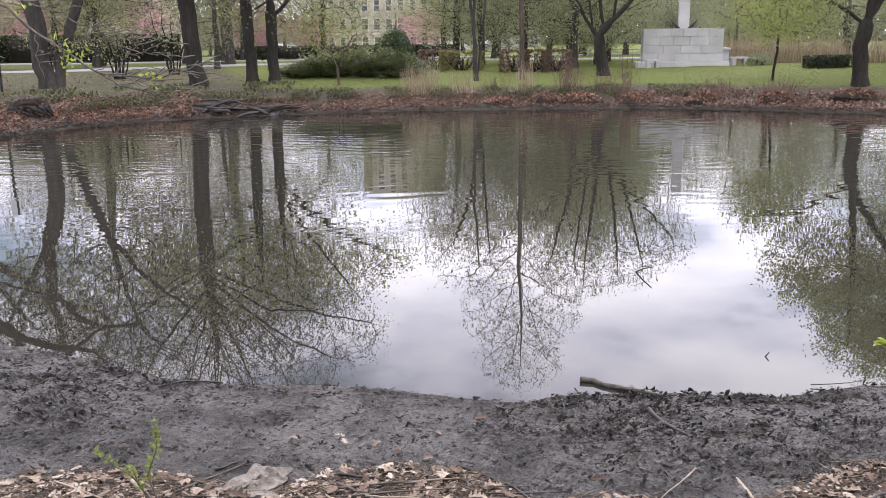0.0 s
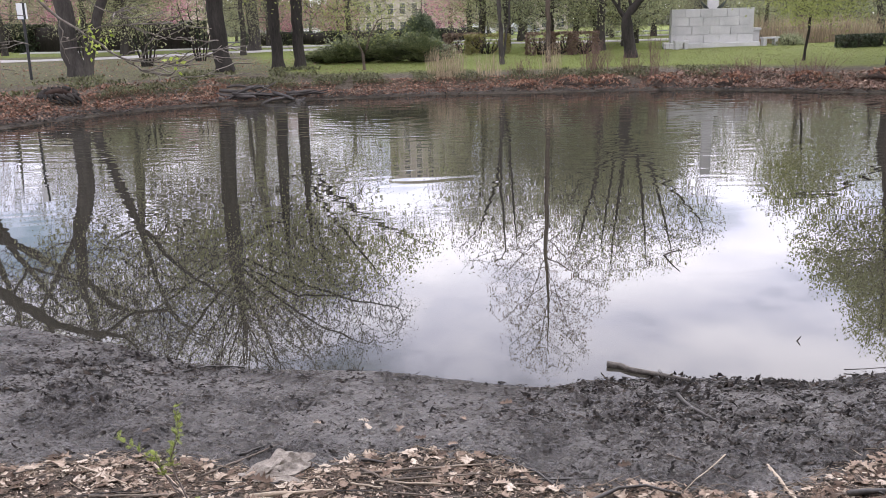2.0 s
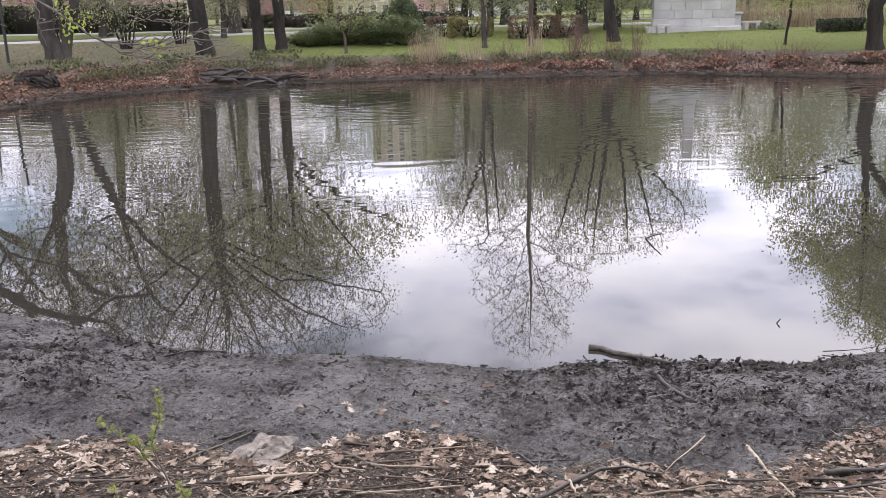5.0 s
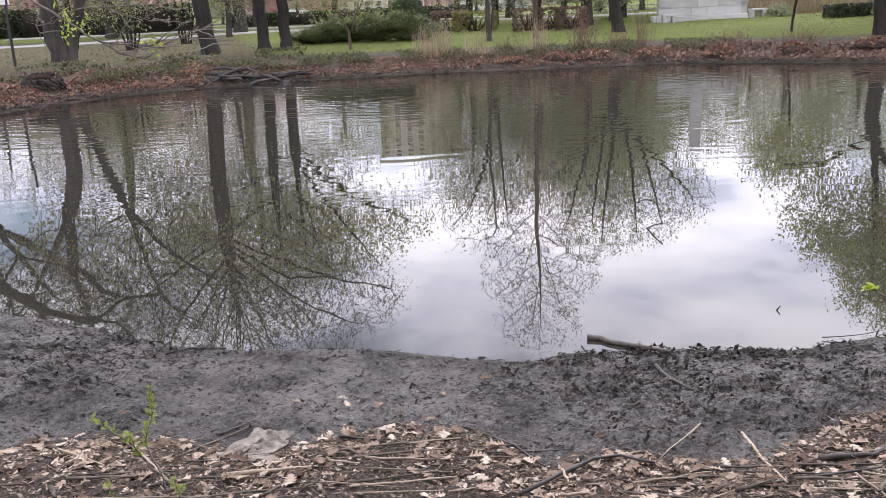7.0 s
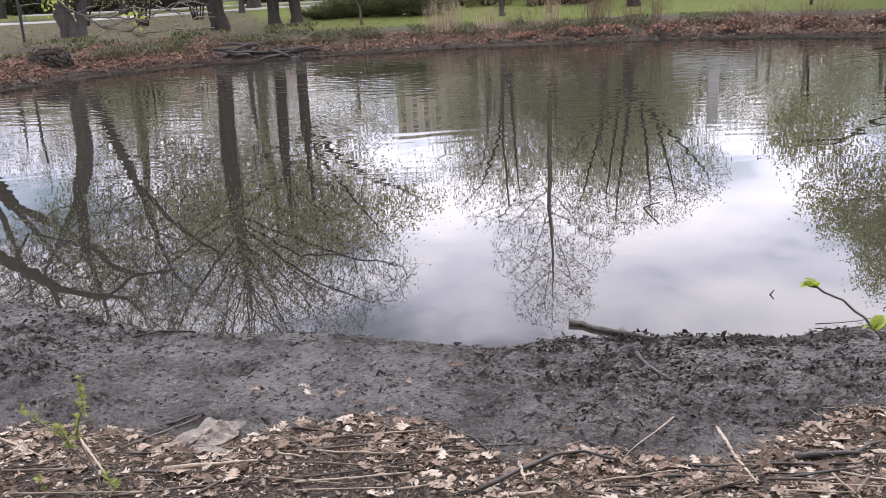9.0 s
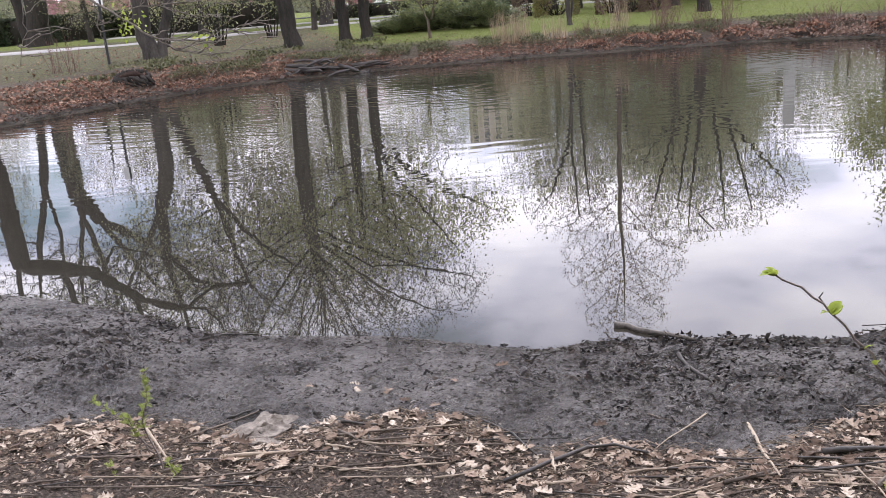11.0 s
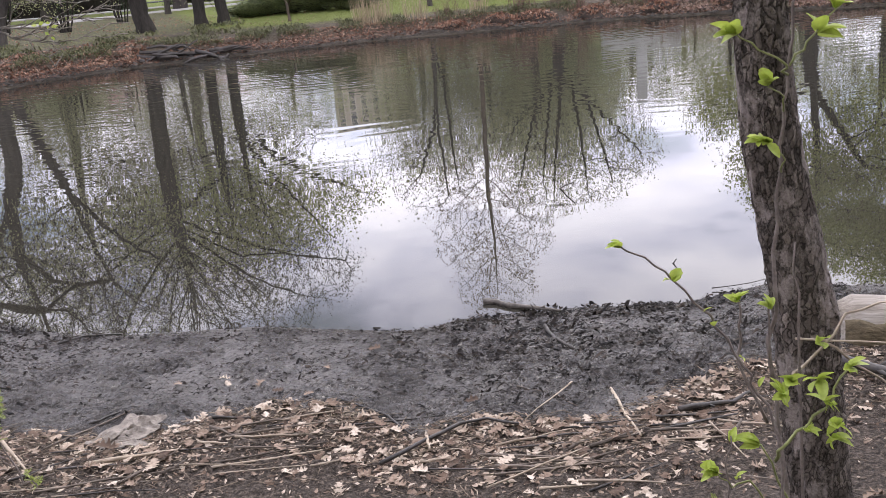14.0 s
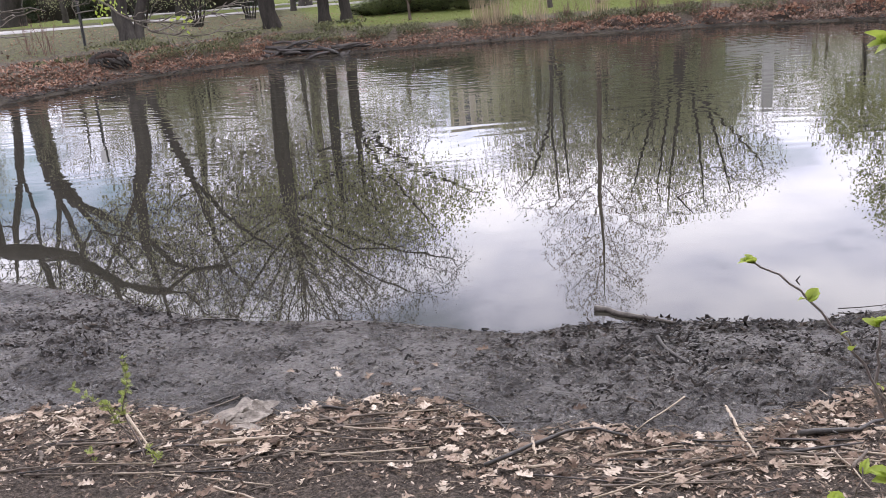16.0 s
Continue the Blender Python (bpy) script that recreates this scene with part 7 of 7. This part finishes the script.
# ---- small weed saplings among the leaves ----
def toothed_leaf(length, pairs):
    """A small cut leaf: a rib with pairs of narrow lobes."""
    s = Sheet()
    for k in range(pairs):
        t = (k + 0.6) / pairs
        L = length * 0.34 * math.sin(math.pi * (0.2 + 0.75 * t)) + 0.002
        for side in (-1, 1):
            x, w = length * t, length * 0.055
            n = len(s.v)
            s.v += [(x - w, 0, 0), (x + w, 0, 0), (x + w + L * 0.5, side * L, 0.12 * L), (x + L * 0.2, side * L * 0.75, 0.1 * L)]
            s.f.append((n, n + 1, n + 2, n + 3))
    n = len(s.v)
    s.v += [(0, -length * 0.02, 0), (0, length * 0.02, 0), (length, length * 0.05, -length * 0.1), (length * 1.1, 0, -length * 0.1), (length, -length * 0.05, -length * 0.1)]
    s.f.append((n, n + 1, n + 2, n + 3, n + 4))
    return s


WEED_LEAF = leaf_mat("weed_leaves", [(0.20, 0.26, 0.05), (0.29, 0.35, 0.08), (0.38, 0.43, 0.13)], 0.5, 0.4)
WEED_MESH = [toothed_leaf(0.07, 5).mesh("leaf", WEED_LEAF, False), toothed_leaf(0.055, 4).mesh("leaf", WEED_LEAF, False), toothed_leaf(0.085, 6).mesh("leaf", WEED_LEAF, False)]


def weed(x, y, stems, seed, label):
    ob = thing("weed_sapling", None, label, "weed", "weeds", at=pose(x, y, floor_at(x, y, 0.02)))
    r = random.Random(seed)
    z0 = floor_at(x, y, 0.02)
    for line, whorls in stems:
        p = wander([(a - x, b - y, c - z0) for a, b, c in line], 3, 0.004, seed)
        s = Sheet()
        tube(s, p, [0.0055 - 0.0035 * i / (len(p) - 1) for i in range(len(p))], 5)
        part("stem", s.mesh("stem", SHOOT), ob)
        n = len(p)
        for k in range(whorls):
            t = (0.45 + 0.55 * k / max(1, whorls - 1)) * (n - 1)
            i = min(int(t), n - 2)
            q = p[i].lerp(p[i + 1], t - i)
            tuft(ob, ob.matrix_world @ q, (0, 0, 0.3), 6, seed * 31 + k, 0.5, 1.0, WEED_MESH)


weed(-1.33, 4.4, [([(-1.30, 4.4, 0.27), (-1.36, 4.4, 0.5), (-1.40, 4.4, 0.62), (-1.35, 4.4, 0.745), (-1.345, 4.4, 0.91)], 11), ([(-1.37, 4.4, 0.48), (-1.5, 4.42, 0.63), (-1.655, 4.43, 0.74)], 6), ([(-1.36, 4.4, 0.45), (-1.44, 4.4, 0.56), (-1.47, 4.4, 0.66)], 5)], 5, "spindly green weed sapling in the leaf litter")
weed(-1.24, 4.36, [([(-1.24, 4.36, 0.28), (-1.25, 4.36, 0.36), (-1.27, 4.36, 0.43)], 3)], 6, "tiny green weed seedling")
weed(-1.62, 4.4, [([(-1.62, 4.4, 0.28), (-1.6, 4.4, 0.34), (-1.61, 4.4, 0.38)], 2)], 7, "tiny green weed seedling")
weed(1.72, 3.25, [([(1.72, 3.25, 0.5), (1.74, 3.22, 0.6), (1.72, 3.2, 0.66)], 4)], 8, "small broad-leaved weed at the young tree's foot")


# ---- tree on the left-hand shore whose twigs hang over the pond ----
def shore_tree():
    TWIG_GREY = surface("grey_twigs", (0.10, 0.085, 0.07), (0.26, 0.23, 0.20), 12, 0.85, 0.3, 0.004)
    x0, y0 = -10.2, 10.2
    z0 = floor_at(x0, y0, 0.1)
    w, t = tree_wood([[(0, 0, 0), (0.3, 0.1, 2), (0.5, 0.3, 4), (0.4, 0.4, 7)], [(0,), (0.4, 0.2, 3), (2.6, 0.5, 3.6), (4.3, 0.7, 3.3)]], [(0.3, 0.3, 8, 3, 3, 2.4, 200)], 0.4, 0.012, 0.26, 61, 2, 0.4)
    ob = tree("shore_tree", (x0, y0, z0), w, None, BARK, LEAF_SPRING, "tree leaning over the pond with a low budding branch")
    r = random.Random(12)

    def bough(line, r0, r1, seed, twigs=0):
        s = Sheet()
        p = wander([(x - x0, y - y0, z - z0) for x, y, z in line], 4, 0.018, seed)
        tube(s, p, [r0 + (r1 - r0) * i / (len(p) - 1) for i in range(len(p))], 6)
        for k in range(twigs):
            i = r.randrange(2, len(p))
            q = p[i]
            for _ in range(2):
                e = q + Vector((r.uniform(0.05, 0.28), r.gauss(0, 0.15), r.uniform(-0.1, 0.16)))
                tube(s, wander([q, e], 3, 0.015, seed * 9 + k), [0.0075, 0.0065, 0.0055, 0.004], 4)
                q = e
        part("branch", s.mesh("branch", TWIG_GREY), ob)
    bough([(-6.0, 10.9, 3.5), (-4.9, 11, 3.2), (-4.6, 11, 2.9), (-4.3, 11, 2.7), (-3.9, 11, 2.42), (-3.7, 11, 2.3), (-3.5, 11, 2.2), (-3.28, 11, 2.0)], 0.022, 0.005, 1, 9)
    bough([(-3.9, 11, 2.42), (-3.7, 11, 2.37), (-3.3, 11, 2.33), (-2.9, 11, 2.4), (-2.68, 11, 2.52)], 0.011, 0.004, 2, 14)
    bough([(-4.9, 11, 3.3), (-4.6, 11, 3.22), (-4.2, 11, 3.08), (-3.8, 11, 2.85), (-3.5, 11, 2.63), (-3.1, 11, 2.6)], 0.011, 0.004, 3, 12)
    bough([(-4.3, 11, 2.72), (-4.0, 11, 2.78), (-3.6, 11, 2.8), (-3.3, 11, 2.72)], 0.008, 0.004, 4, 9)
    bough([(-3.7, 11, 2.3), (-3.4, 11, 2.2), (-3.1, 11, 2.15), (-2.85, 11, 2.2)], 0.007, 0.003, 5, 7)
    bough([(-5.5, 11, 3.4), (-5.45, 11, 3.0), (-5.5, 11, 2.6), (-5.65, 11, 2.2)], 0.008, 0.003, 6, 8)
    bough([(-4.55, 11, 2.85), (-4.55, 11, 2.6), (-4.5, 11, 2.35)], 0.008, 0.004, 7, 3)
    pts = np.array([(-4.1 - x0, 11 - y0, 2.62 - z0), (-4.25 - x0, 11 - y0, 2.72 - z0), (-4.0 - x0, 11 - y0, 2.58 - z0), (-4.2 - x0, 11 - y0, 2.5 - z0), (-4.7 - x0, 11 - y0, 3.1 - z0), (-3.2 - x0, 11 - y0, 2.35 - z0)])
    part("crown", foliage(pts, 12, 0.035, 0.06, 5).mesh("crown", FRESH, False), ob, "few fresh yellow-green leaves")


shore_tree()
